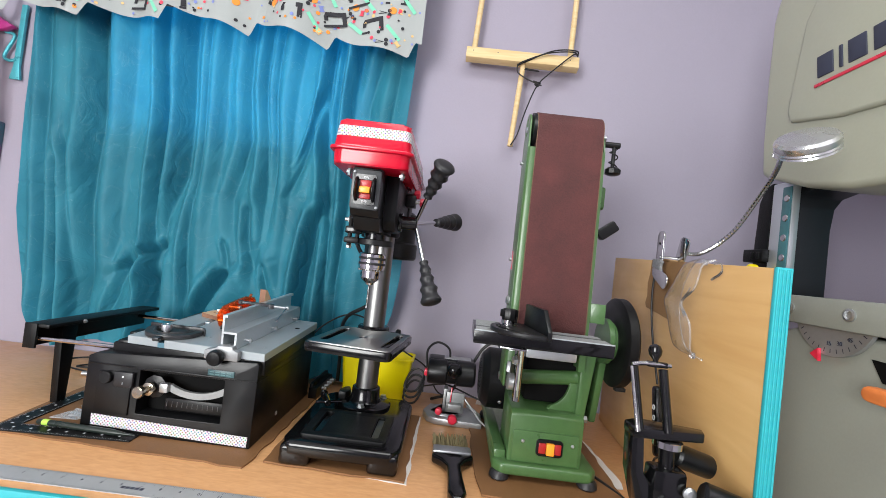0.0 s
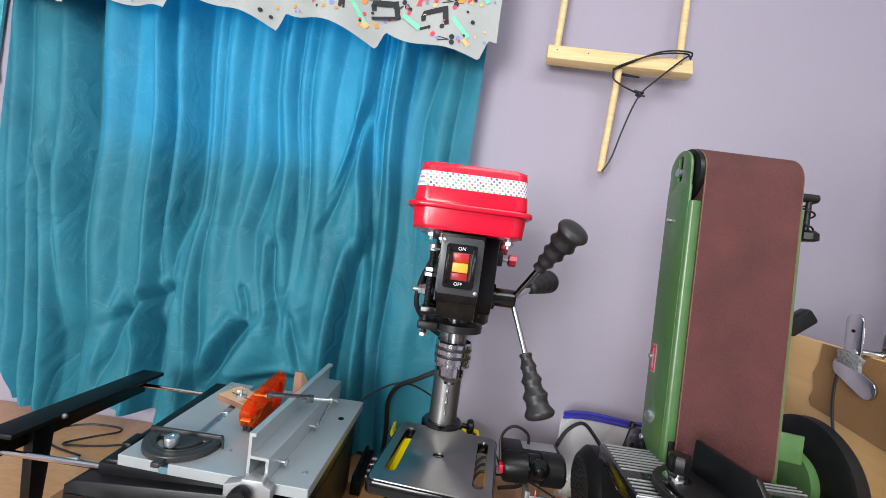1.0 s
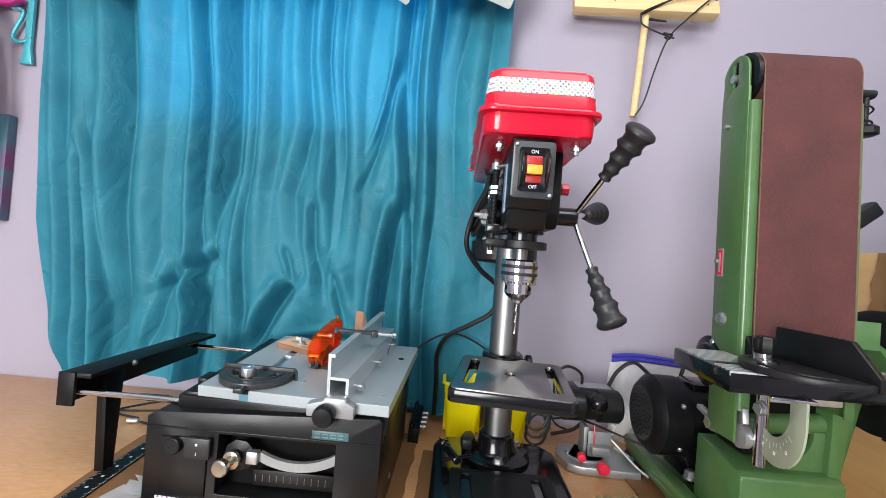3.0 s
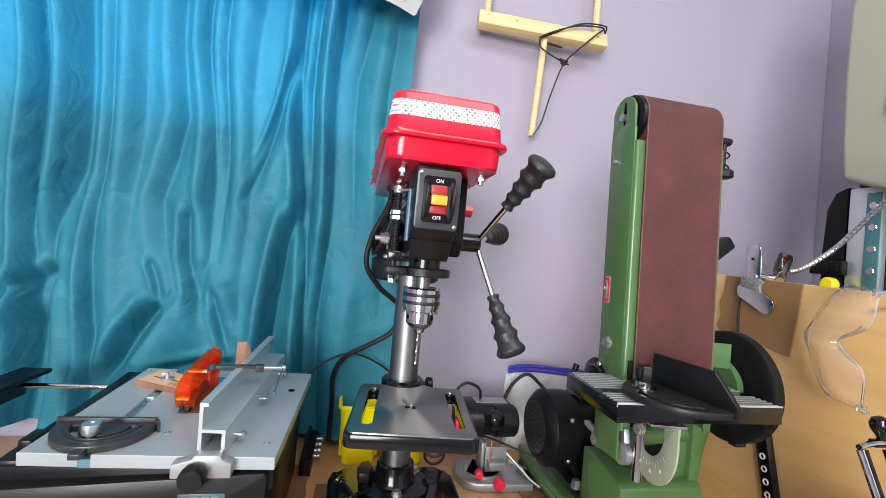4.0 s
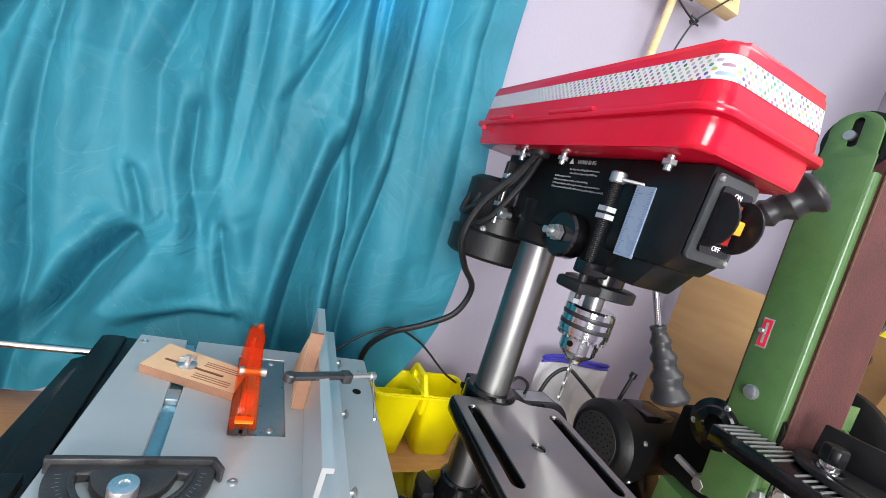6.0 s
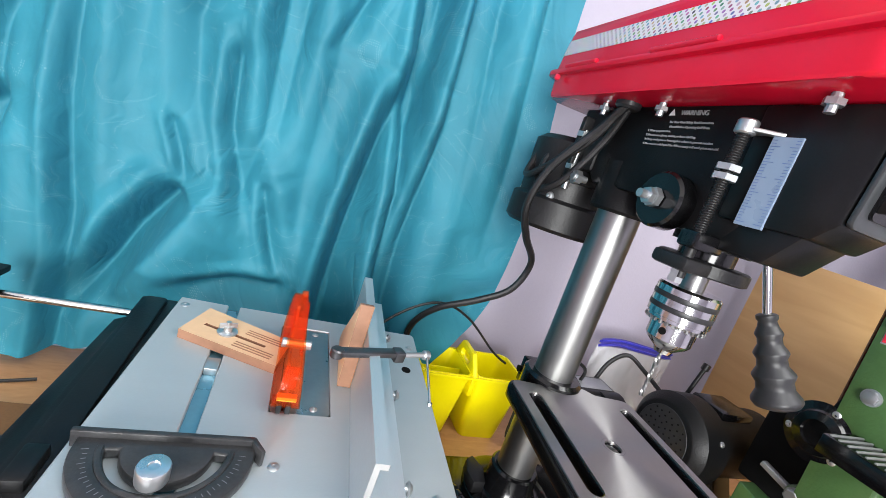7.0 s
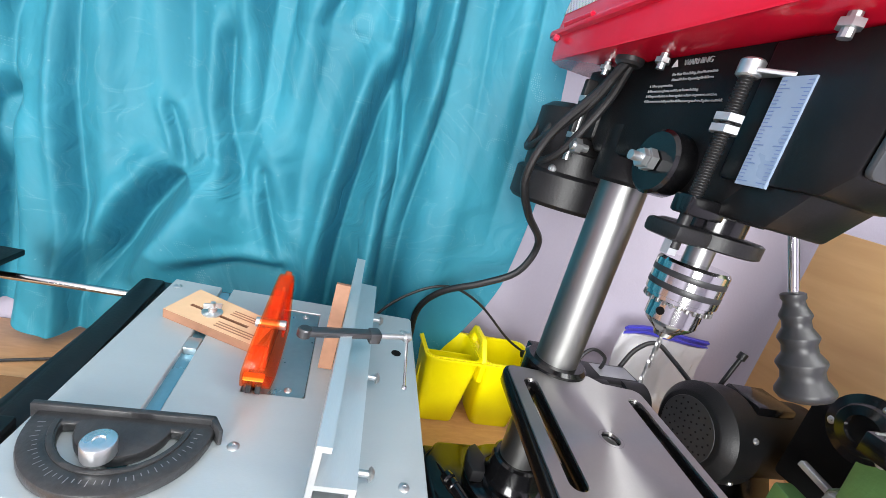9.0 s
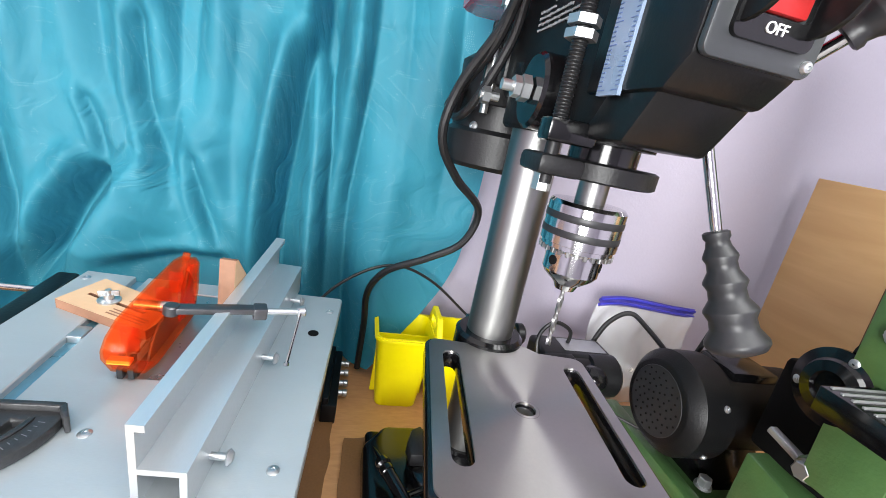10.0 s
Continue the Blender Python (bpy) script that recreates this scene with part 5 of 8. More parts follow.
# feed hub and three handles on the right
HUB = Vector((CX + 0.062, 0.766, 0.388))
bm = rod(B(), (CX + 0.034, HUB.y, HUB.z), (CX + 0.068, HUB.y, HUB.z), 0.0115, n=24, bev=0.002)
lathe(bm, [(0.016, 0), (0.016, 0.008)], (CX + 0.034, HUB.y, HUB.z), (1, 0, 0), 24)
part("feed_hub", bm, M_GLOSS, press)
GRIP = [(0.0060, 0), (0.0074, 0.001), (0.0074, 0.004), (0.0062, 0.006), (0.0070, 0.010), (0.0092, 0.015), (0.0096, 0.0165), (0.0082, 0.020), (0.0084, 0.025), (0.0116, 0.031), (0.0120, 0.0325), (0.0100, 0.037), (0.0104, 0.043), (0.0142, 0.049), (0.0146, 0.0505), (0.0124, 0.056), (0.0128, 0.062), (0.0168, 0.0690), (0.0170, 0.0715), (0.0150, 0.0750), (0.0100, 0.0772), (0.004, 0.0778)]
for base, end in (((-0.022, 0.719, 0.430), (0.003, 0.677, 0.478)), ((-0.018, 0.753, 0.326), (0.005, 0.727, 0.258)), ((-0.008, 0.828, 0.400), (0.030, 0.892, 0.411))):
    base, end = Vector(base), Vector(end)
    d = (end - base).normalized()
    start = HUB + Vector((0.002, 0, 0))
    hd = part("feed_handle", rod(B(), start, base + d * 0.004, 0.0034, n=14), M_CHROME, press, "steel feed handle")
    part("grip", lathe(B(), [(r * 1.04, h * (end - base).length / 0.0775) for r, h in GRIP], base, d, 28), M_RUBBER, hd, "black bulbous rubber grip", 50)
# red pulley cover
RX0, RX1, RY0, RY1 = CX - 0.064, CX + 0.056, 0.655, 0.968
bm = B()


def tray(bm, x0, x1, y0, y1, z0, z1, r, grow, bev):
    """A rounded box whose upper outline is grown by some metres."""
    lo, hi = rrect(x0, x1, y0, y1, r, 6), rrect(x0 - grow, x1 + grow, y0 - grow, y1 + grow, r + grow, 6)
    a = [bm.verts.new((x, y, z0)) for x, y in lo]
    b = [bm.verts.new((x, y, z1)) for x, y in hi]
    fa, fb = bm.faces.new(a[::-1]), bm.faces.new(b)
    for k in range(len(a)):
        bm.faces.new((a[k], a[(k + 1) % len(a)], b[(k + 1) % len(a)], b[k]))
    bmesh.ops.bevel(bm, geom=list(fa.edges) + list(fb.edges), offset=bev, segments=3, affect="EDGES", profile=0.5)
    return bm


tray(bm, RX0 + 0.003, RX1 - 0.003, RY0 + 0.003, RY1 - 0.003, 0.4575, 0.481, 0.016, 0.002, 0.0035)
low = part("cover_base", bm, M_RED, press, "red gloss lower pulley housing", 40)
bm = plate(B(), rrect(RX0 - 0.004, RX1 + 0.004, RY0 - 0.004, RY1 + 0.004, 0.018, 6), 0.4785, 0.4840, "z", bev=0.0016)
part("cover_rim", bm, M_RED, press)
bm = tray(B(), RX0 + 0.001, RX1 - 0.001, RY0 + 0.001, RY1 - 0.001, 0.4830, 0.5250, 0.016, -0.005, 0.004)
lid = part("cover_lid", bm, M_RED, press, "red gloss hinged lid", 40)


def band(bm, z0, z1, d0, d1):
    lo, hi = rrect(RX0 + d0, RX1 - d0, RY0 + d0, RY1 - d0, 0.0145, 6), rrect(RX0 + d1, RX1 - d1, RY0 + d1, RY1 - d1, 0.0122, 6)
    a = [bm.verts.new((x, y, z0)) for x, y in lo]
    b = [bm.verts.new((x, y, z1)) for x, y in hi]
    for k in range(len(a)):
        bm.faces.new((a[k], a[(k + 1) % len(a)], b[(k + 1) % len(a)], b[k]))
    return bm


part("tape", band(B(), 0.4995, 0.5155, 0.0025, 0.0047), M_TAPE, lid, "white washi tape with coloured dots")
for x, y in ((CX - 0.041, 0.693), (CX - 0.034, 0.819), (CX + 0.042, 0.69), (CX - 0.037, 0.887)):
    bm = rod(B(), (x, y, 0.447), (x, y, 0.458), 0.0028, n=10)
    lathe(bm, [(0.0052, 0.002), (0.0052, 0.0055)], (x, y, 0.449), (0, 0, 1), 6)
    part("cover_bolt", bm, M_ZINC, press)
for y0, y1 in ((0.755, 0.815), (0.880, 0.930)):
    part("hinge_barrel", rod(B(), (RX0 - 0.0032, y0, 0.4850), (RX0 - 0.0032, y1, 0.4850), 0.0022, n=14, bev=0.001), M_RED, low)
part("lid_screw", rod(B(), (RX0 - 0.001, 0.940, 0.475), (RX0 - 0.006, 0.940, 0.475), 0.003, bev=0.001), M_REDPL, low)
# red knobs on the right of the head
for y, z, l in ((0.838, 0.435, 0.073), (0.845, 0.4505, 0.060)):
    bm = rod(B(), (CX + 0.035, y, z), (CX + l - 0.010, y, z), 0.003, n=10)
    part("stem", bm, M_ZINC, press)
    part("tension_knob", lathe(B(), [(0.006, 0), (0.0085, 0.001), (0.0085, 0.011), (0.006, 0.012)], (CX + l - 0.011, y, z), (1, 0, 0), 8), M_REDPL, press, "small red knob")
part("motor_clip", box(B(), CX + 0.034, CX + 0.054, 0.83, 0.86, 0.425, 0.447, 0.002), M_CHAR, press)
# motor behind the column
bm = lathe(B(), [(0.030, 0), (0.052, 0.002), (0.056, 0.006), (0.056, 0.034), (0.054, 0.036), (0.050, 0.038), (0.050, 0.098), (0.042, 0.104)], (CX + 0.001, 0.958, 0.321), (0, 0, 1), 40)
motor = part("motor", bm, M_CHAR, press, "black round motor hanging under the cover")
part("motor_screw", screwhead(B(), (CX - 0.0355, 0.925, 0.360), (-0.8, -0.6, 0), 0.0045, 0.003), M_ZINC, motor)
part("motor_screw", screwhead(B(), (CX - 0.043, 0.975, 0.360), (-0.95, 0.3, 0), 0.0045, 0.003), M_ZINC, motor)
bm = B()
box(bm, CX - 0.030, CX + 0.040, 0.885, 0.925, 0.395, 0.455, 0.003)
box(bm, CX - 0.040, CX + 0.02, 0.905, 0.912, 0.380, 0.445, 0.002)
part("motor_bracket", bm, M_CHAR, press)
bm = rod(B(), (CX - 0.034, 0.908, 0.372), (CX - 0.034, 0.908, 0.432), 0.0035, n=12)
lathe(bm, [(0.007, 0), (0.007, 0.005)], (CX - 0.034, 0.908, 0.392), (0, 0, 1), 6)
lathe(bm, [(0.007, 0), (0.007, 0.005)], (CX - 0.034, 0.908, 0.425), (0, 0, 1), 6)
part("bracket_bolt", bm, M_ZINC, press)
bm = rod(B(), (CX - 0.030, 0.884, 0.385), (CX - 0.046, 0.884, 0.385), 0.0035, n=10)
lathe(bm, [(0.007, 0), (0.007, 0.006)], (CX - 0.038, 0.884, 0.385), (-1, 0, 0), 6)
part("head_lock_bolt", bm, M_ZINC, press)
part("grommet", rod(B(), (CX - 0.036, 0.857, 0.452), (CX - 0.036, 0.857, 0.460), 0.011, n=18, bev=0.002), M_RUBBER, press)
for k, pts in enumerate(([(CX - 0.038, 0.855, 0.456), (CX - 0.042, 0.875, 0.432), (CX - 0.060, 0.902, 0.388), (CX - 0.064, 0.915, 0.345), (CX - 0.040, 0.935, 0.310), (CX - 0.002, 0.966, 0.276), (CX - 0.010, 0.975, 0.235), (CX - 0.045, 0.985, 0.208), (CX - 0.085, 1.005, 0.180), (CX - 0.102, 1.03, 0.140), (CX - 0.100, 1.04, 0.09), (CX - 0.100, 1.045, 0.02)],
                         [(CX - 0.032, 0.859, 0.456), (CX - 0.032, 0.876, 0.424), (CX - 0.046, 0.898, 0.378), (CX - 0.055, 0.922, 0.365), (CX - 0.048, 0.940, 0.390), (CX - 0.036, 0.945, 0.415)],
                         [(CX - 0.037, 0.858, 0.456), (CX - 0.043, 0.882, 0.42), (CX - 0.058, 0.92, 0.385), (CX - 0.058, 0.95, 0.375), (CX - 0.045, 0.965, 0.40)])):
    part("power_cable", tube(B(), pts, 0.0042 if k == 0 else 0.0038, 10), M_CABLE, press)
# chuck key held against the flange
key_at, key_dir = Vector((CX - 0.056, 0.800, 0.0535)), Vector((-0.42, 0.90, 0.05)).normalized()
bm = lathe(B(), [(0.0045, 0), (0.0058, 0.001), (0.0058, 0.034), (0.0066, 0.035), (0.0066, 0.040), (0.0052, 0.042), (0.0072, 0.044), (0.0058, 0.050), (0.0022, 0.052), (0.0018, 0.060), (0.0004, 0.066)], key_at, key_dir, 18)
side_dir = key_dir.cross(Vector((0, 0, 1)))
rod(bm, key_at + key_dir * 0.008 - side_dir * 0.020, key_at + key_dir * 0.008 + side_dir * 0.026, 0.0026, n=10, bev=0.0006)
part("chuck_key", bm, M_GLOSS, press, "black chuck key with a cross handle")
bm = plate(B(), [(CX - 0.050, 0.846), (CX - 0.036, 0.846), (CX - 0.030, 0.866), (CX - 0.036, 0.886), (CX - 0.046, 0.880), (CX - 0.052, 0.862)], 0.048, 0.062, "z", bev=0.002)
part("key_clip", bm, M_CHAR, press, "black key clip beside the column")

# ---- belt and disc sander ----
sander = thing("belt_sander", (0.215, 0.80, 0.004), "green bench belt and disc sander with a red-brown belt", "belt sander")
LEAN_BACK = Matrix.Translation((0, 0.72, 0.22)) @ pose(0, 0, 0, -2.0, 0, 0) @ Matrix.Translation((0, -0.72, -0.22))
bm = plate(B(), [(0.140, 0.700), (0.280, 0.700), (0.292, 0.715), (0.292, 0.985), (0.135, 0.985), (0.128, 0.715)], 0.014, 0.032, "z", bev=0.005, seg=3)
box(bm, 0.130, 0.150, 0.72, 0.98, 0.028, 0.044, 0.004)
part("base", bm, M_GREEN, sander, "green cast base")
for x, y in ((0.141, 0.713), (0.279, 0.713), (0.145, 0.970), (0.279, 0.970)):
    part("foot", rod(B(), (x, y, 0.0042), (x, y, 0.0175), 0.016, 0.0145, n=20, bev=0.003), M_RUBBER, sander, "black rubber foot")
bm = plate(B(), [(0.712, 0.031), (0.800, 0.031), (0.800, 0.122), (0.720, 0.112), (0.712, 0.106)], 0.150, 0.266, "x", bev=0.003)
front = part("switch_box", bm, M_GREEN, sander, "green sheet-metal switch box")
part("switch_cover", plate(B(), rrect(0.156, 0.260, 0.034, 0.082, 0.002), 0.7095, 0.7125, "y", bev=0.0008), M_GREEN, front)
bm = plate(B(), rrect(0.193, 0.235, 0.0465, 0.0725, 0.006), 0.7065, 0.7100, "y", bev=0.001)
swp = part("switch", bm, M_PLASTIC, front, "black switch surround")
part("rocker", box(B(), 0.1965, 0.2075, 0.7040, 0.7070, 0.0515, 0.0675, 0.0012), M_SWRED, swp, "red rocker half")
part("rocker", box(B(), 0.2205, 0.2315, 0.7040, 0.7070, 0.0515, 0.0675, 0.0012), M_SWRED, swp, "red rocker half")
part("safety_key", box(B(), 0.2080, 0.2200, 0.7005, 0.7070, 0.0505, 0.0685, 0.0012), M_ORANGE, swp, "orange safety key")
for x, z in ((0.172, 0.066), (0.250, 0.066)):
    part("cover_screw", screwhead(B(), (x, 0.7097, z), (0, -1, 0), 0.0028), M_ZINC, front)
# upright casting on the right with a swept cut-out
bm = plate(B(), [(0.252, 0.100), (0.267, 0.100), (0.280, 0.225), (0.254, 0.225), (0.254, 0.160)] , 0.722, 0.790, "y", bev=0.003)
plate(bm, [(0.200, 0.105), (0.262, 0.105), (0.262, 0.158), (0.246, 0.158)] + ring2(0.200, 0.158, 0.042, 8, 0, -80), 0.730, 0.738, "y", bev=0.001)
part("upright", bm, M_GREEN, sander, "green cast upright")
part("upright_bolt", hexbolt(B(), (0.267, 0.735, 0.102), (1, 0, 0), 0.006, 0.009), M_ZINC, sander)
part("cross_tube", rod(B(), (0.136, 0.744, 0.154), (0.258, 0.740, 0.166), 0.0115, n=28, bev=0.002), M_GREEN, sander, "green cross tube")
bm = hexbolt(B(), (0.136, 0.744, 0.154), (-1, 0, 0), 0.0075, 0.008)
part("tube_bolt", bm, M_ZINC, sander)
bm = box(B(), -0.004, 0.004, -0.030, 0.004, -0.003, 0.003, 0.001, m=pose(0.142, 0.780, 0.160, 12, 0, 2))
part("lock_lever", bm, M_CAST, sander)
# near-black block behind, added as the shade of the void under the belt
bm = B()
box(bm, 0.172, 0.262, 0.745, 0.82, 0.118, 0.215, 0.006)
part("void_shade_block", bm, M_NEARBLACK, sander, "near-black block put in for a shaded void")
part("upper_plate", box(B(), 0.158, 0.236, 0.690, 0.702, 0.199, 0.214, 0.002), M_ALU, sander, "pale metal plate under the belt")
# belt frame, leaning a little back
YC, ZT, ZB, RR = 0.7215, 0.5600, 0.252, 0.0315
bm = plate(B(), [(0.6985, 0.150), (0.746, 0.150), (0.746, 0.535), (0.744, 0.560)] + ring2(0.7225, 0.5660, 0.0225, 12, 10, 180) + [(0.6995, 0.545), (0.6985, 0.545)], 0.1285, 0.1318, "x",
           holes=[rrect(0.7180, 0.7270, 0.552, 0.582, 0.0040, 4)], bev=0.0008, m=LEAN_BACK)
side = part("side_plate", bm, M_GREEN, sander, "green side plate")
bm = plate(B(), [(0.129, 0.7000), (0.1295, 0.6965), (0.1325, 0.6945), (0.1415, 0.6945), (0.1415, 0.6965), (0.1335, 0.6968), (0.1318, 0.70)], 0.185, 0.527, "z", m=LEAN_BACK)
part("front_flange", bm, M_GREEN, side, "", 80)
bm = plate(B(), [(0.6965, 0.185), (0.746, 0.185), (0.746, 0.56), (0.740, 0.58), (0.728, 0.589), (0.7015, 0.55), (0.6965, 0.53)], 0.2485, 0.2515, "x", bev=0.0008, m=LEAN_BACK)
right = part("side_plate", bm, M_GREEN, sander, "green side plate")
bm = plate(B(), [(0.2405, 0.6945), (0.2505, 0.6945), (0.2515, 0.6965), (0.2515, 0.70), (0.249, 0.70), (0.249, 0.6965), (0.2405, 0.6965)], 0.185, 0.53, "z", m=LEAN_BACK)
part("front_flange", bm, M_GREEN, right)
part("back_cover", box(B(), 0.1320, 0.2485, 0.741, 0.7445, 0.20, 0.53, 0.001, m=LEAN_BACK), M_GREEN, sander)
loop = [(YC + RR * math.cos(radians(a)), ZT + RR * math.sin(radians(a))) for a in range(0, 181, 8)] + [(YC + RR * math.cos(radians(a)), ZB + RR * math.sin(radians(a))) for a in range(180, 361, 10)]
bm = plate(B(), loop, 0.1405, 0.2440, "x", m=LEAN_BACK)
# the front run goes straight through many rows so that the cloth can ripple slightly
part("belt", bm, M_BELT, sander, "red-brown abrasive belt", 30)
bm = B()
for k, (x0, x1) in enumerate(((0.1395, 0.1408), (0.2437, 0.2449))):
    plate(bm, loop, x0, x1, "x", holes=[[(YC + (y - YC) * 0.955, ZT - 0.17 + (z - ZT + 0.17) * 0.993) for y, z in loop]], m=LEAN_BACK)
part("belt_edge", bm, mat("frayed belt edge", (0.15, 0.085, 0.055), 0.9, vary=0.4, scale=120), sander)
for z, nm in ((ZT, "idler_roller"), (ZB, "drive_roller")):
    bm = lathe(B(), [(RR - 0.006, 0), (RR - 0.001, 0.001), (RR - 0.001, 0.107), (RR - 0.006, 0.108)], (0.1335, YC, z), (1, 0, 0), 36)
    bmesh.ops.transform(bm, matrix=LEAN_BACK, verts=bm.verts)
    part(nm, bm, M_PLASTIC, sander)
bm = rod(B(), (0.1275, YC + 0.005, ZT + 0.004), (0.26, YC + 0.005, ZT + 0.004), 0.005, n=16)
bmesh.ops.transform(bm, matrix=LEAN_BACK, verts=bm.verts)
part("idler_axle", bm, M_ZINC, sander)
for y, z, r in ((0.738, 0.508, 0.0028), (0.744, 0.347, 0.0028)):
    part("side_screw", rod(B(), LEAN_BACK @ Vector((0.1290, y - 0.006, z)), LEAN_BACK @ Vector((0.1240, y - 0.006, z)), r, n=12, bev=0.0006), M_ZINC, side)
part("side_bolt", hexbolt(B(), LEAN_BACK @ Vector((0.1290, 0.728, 0.280)), (-1, 0, 0), 0.0065, 0.005), M_ZINC, side)
tag = part("maker_plate", plate(B(), [(0.731, 0.3305), (0.7395, 0.3305), (0.7395, 0.3605), (0.731, 0.3605)], 0.1276, 0.1286, "x", m=LEAN_BACK), M_REDPL, side, "small red maker's plate")
part("plate_border", plate(B(), [(0.7300, 0.3290), (0.7405, 0.3290), (0.7405, 0.3620), (0.7300, 0.3620)], 0.1281, 0.1287, "x", m=LEAN_BACK), M_DIMPRINT, side)
part("plate_mark", plate(B(), [(0.7340, 0.334), (0.7365, 0.334), (0.7365, 0.357), (0.7340, 0.357)], 0.1272, 0.1277, "x", m=LEAN_BACK), M_DIMPRINT, tag)
bm = lathe(B(), [(0.030, 0), (0.031, 0.001), (0.031, 0.005), (0.023, 0.007), (0.021, 0.010), (0.013, 0.011), (0.012, 0.008)], (0.1345, 0.750, 0.225), (-1, 0, 0), 36)
bear = part("bearing_cap", bm, M_GLOSS, sander, "round black bearing cap with three screws")
for a in (90, 210, 330):
    part("cap_screw", screwhead(B(), (0.1298, 0.750 + 0.0250 * math.cos(radians(a + 12)), 0.225 + 0.0250 * math.sin(radians(a + 12))), (-1, 0, 0), 0.004, 0.003), M_ZINC, bear)
# tracking knob, spring and lever on the right
bm = rod(B(), (0.2515, 0.726, 0.550), (0.280, 0.726, 0.550), 0.005, n=14, bev=0.001)
rod(bm, (0.271, 0.726, 0.552), (0.271, 0.726, 0.507), 0.003, n=12)
part("tracking_bracket", bm, M_CHAR, sander)
bm = B()
tube(bm, [(0.271 + 0.0065 * math.cos(t), 0.726 + 0.0065 * math.sin(t), 0.546 - 0.0042 * t / 1.6) for t in [0.8 * k for k in range(16)]], 0.0011, 6, 3)
part("spring", bm, M_CHAR, sander, "dark coil spring")
part("tracking_knob", lathe(B(), [(0.008, 0), (0.0125, 0.002), (0.0125, 0.009), (0.009, 0.012)], (0.272, 0.726, 0.501), (0, 0, 1), 10), M_PLASTIC, sander)
bm = plate(B(), rrect(-0.009, 0.009, -0.016, 0.018, 0.004), -0.007, 0.007, "z", bev=0.002, m=facing((0.271, 0.722, 0.409), (0.62, 0.0, -0.78), (0.78, 0, 0.62)))
part("tension_lever", bm, M_PLASTIC, sander, "black tension lever")
part("tab", plate(B(), rrect(0.735, 0.757, 0.445, 0.483, 0.006), 0.2515, 0.268, "x", bev=0.002), M_GREEN, sander)
part("stop_bracket", plate(B(), [(0.2515, 0.700), (0.273, 0.694), (0.274, 0.697), (0.2545, 0.703), (0.2545, 0.74), (0.2515, 0.74)], 0.262, 0.292, "z", bev=0.0006), M_GREEN, sander)
part("adjusting_bolt", hexbolt(B(), (0.2515, 0.733, 0.308), (1, 0, 0), 0.006, 0.010), M_ZINC, sander)
# disc on the right
DC = Vector((0.310, 0.728, 0.233))
part("disc_hub", lathe(B(), [(0.036, 0), (0.036, 0.008), (0.031, 0.011), (0.031, 0.020)], (0.2845, DC.y, DC.z), (1, 0, 0), 36), M_GREEN, sander, "round green disc hub")
arm_pts = [(0.760, 0.090), (0.790, 0.090), (0.770, 0.24), (0.735, 0.24), (0.735, 0.200)]
part("hub_arm", plate(B(), arm_pts, 0.288, 0.300, "x", bev=0.003), M_GREEN, sander)
bm = lathe(B(), [(0.050, 0), (0.0668, 0.0008), (0.0702, 0.003), (0.0705, 0.015), (0.068, 0.018), (0.048, 0.019)], (0.2985, DC.y, DC.z), (1, 0, 0), 56)
guardd = part("disc_guard", bm, M_BLACK, sander, "dark grey disc guard")
for a in (-70, -100, -40):
    bm = B()
    d = Vector((0, math.cos(radians(a)), math.sin(radians(a))))
    p = Vector((0.315, DC.y, DC.z)) + d * 0.0720
    box(bm, p.x - 0.008, p.x + 0.008, p.y - 0.006, p.y + 0.006, p.z - 0.003, p.z + 0.003, 0.001)
    part("guard_lug", bm, M_CHAR, guardd)
# table with ribbed top
TX0, TX1, TY0, TY1, TT = 0.070, 0.262, 0.617, 0.686, 0.2440
bm = plate(B(), [(TX0, TY0), (TX1, TY0), (TX1, TY1), (TX0 + 0.064, TY1), (TX0 + 0.064, 0.728), (TX0 + 0.004, 0.724)], TT - 0.019, TT - 0.0012, "z", bev=0.001)
tb = part("table", bm, M_GLOSS, sander, "black ribbed sander table")
for k in range(16):
    y = TY0 + 0.0035 + 0.0066 * k
    if 0.652 < y < 0.664:
        continue
    x1 = TX1 - 0.002 if y < TY1 - 0.004 else TX0 + 0.062
    for a, b in ((TX0 + 0.002 + 0.008 * (y - TY0) / 0.125, min(x1, TX0 + 0.066)), (TX0 + 0.070, x1)):
        if b > a + 0.01:
            part("rib", box(B(), a, b, y, y + 0.0020, TT - 0.003, TT, 0.0003, 1), M_RIB, tb)
bm = B()
box(bm, TX0, TX1, TY0 + 0.0003, TY0 + 0.002, TT - 0.004, TT, 0.0003, 1)
part("table_edge", bm, M_ALU, tb, "bare metal table edge")
QX = 0.134
TURNQ = Matrix.Translation((QX, 0.60, 0)) @ pose(0, 0, 0, 0, 0, -10.4) @ Matrix.Translation((-QX, -0.60, 0))
out_arc = [(0.613, 0.225), (0.613, 0.197)] + ring2(0.664, 0.197, 0.051, 14, 180, 300) + [(0.702, 0.160), (0.717, 0.150), (0.723, 0.163)]
in_arc = [(0.694, 0.179)] + ring2(0.669, 0.205, 0.032, 12, 300, 190) + [(0.638, 0.225)]
M_TRUN = clear_mat("translucent greenish plastic", (0.42, 0.46, 0.34), 0.2, 1.45, 0.72, 0.0)
tq = part("trunnion_plate", plate(B(), out_arc + in_arc, QX - 0.0012, QX + 0.0012, "x", bev=0.0005, m=TURNQ), M_TRUN, sander, "curved translucent tilt quadrant")
bm = B()
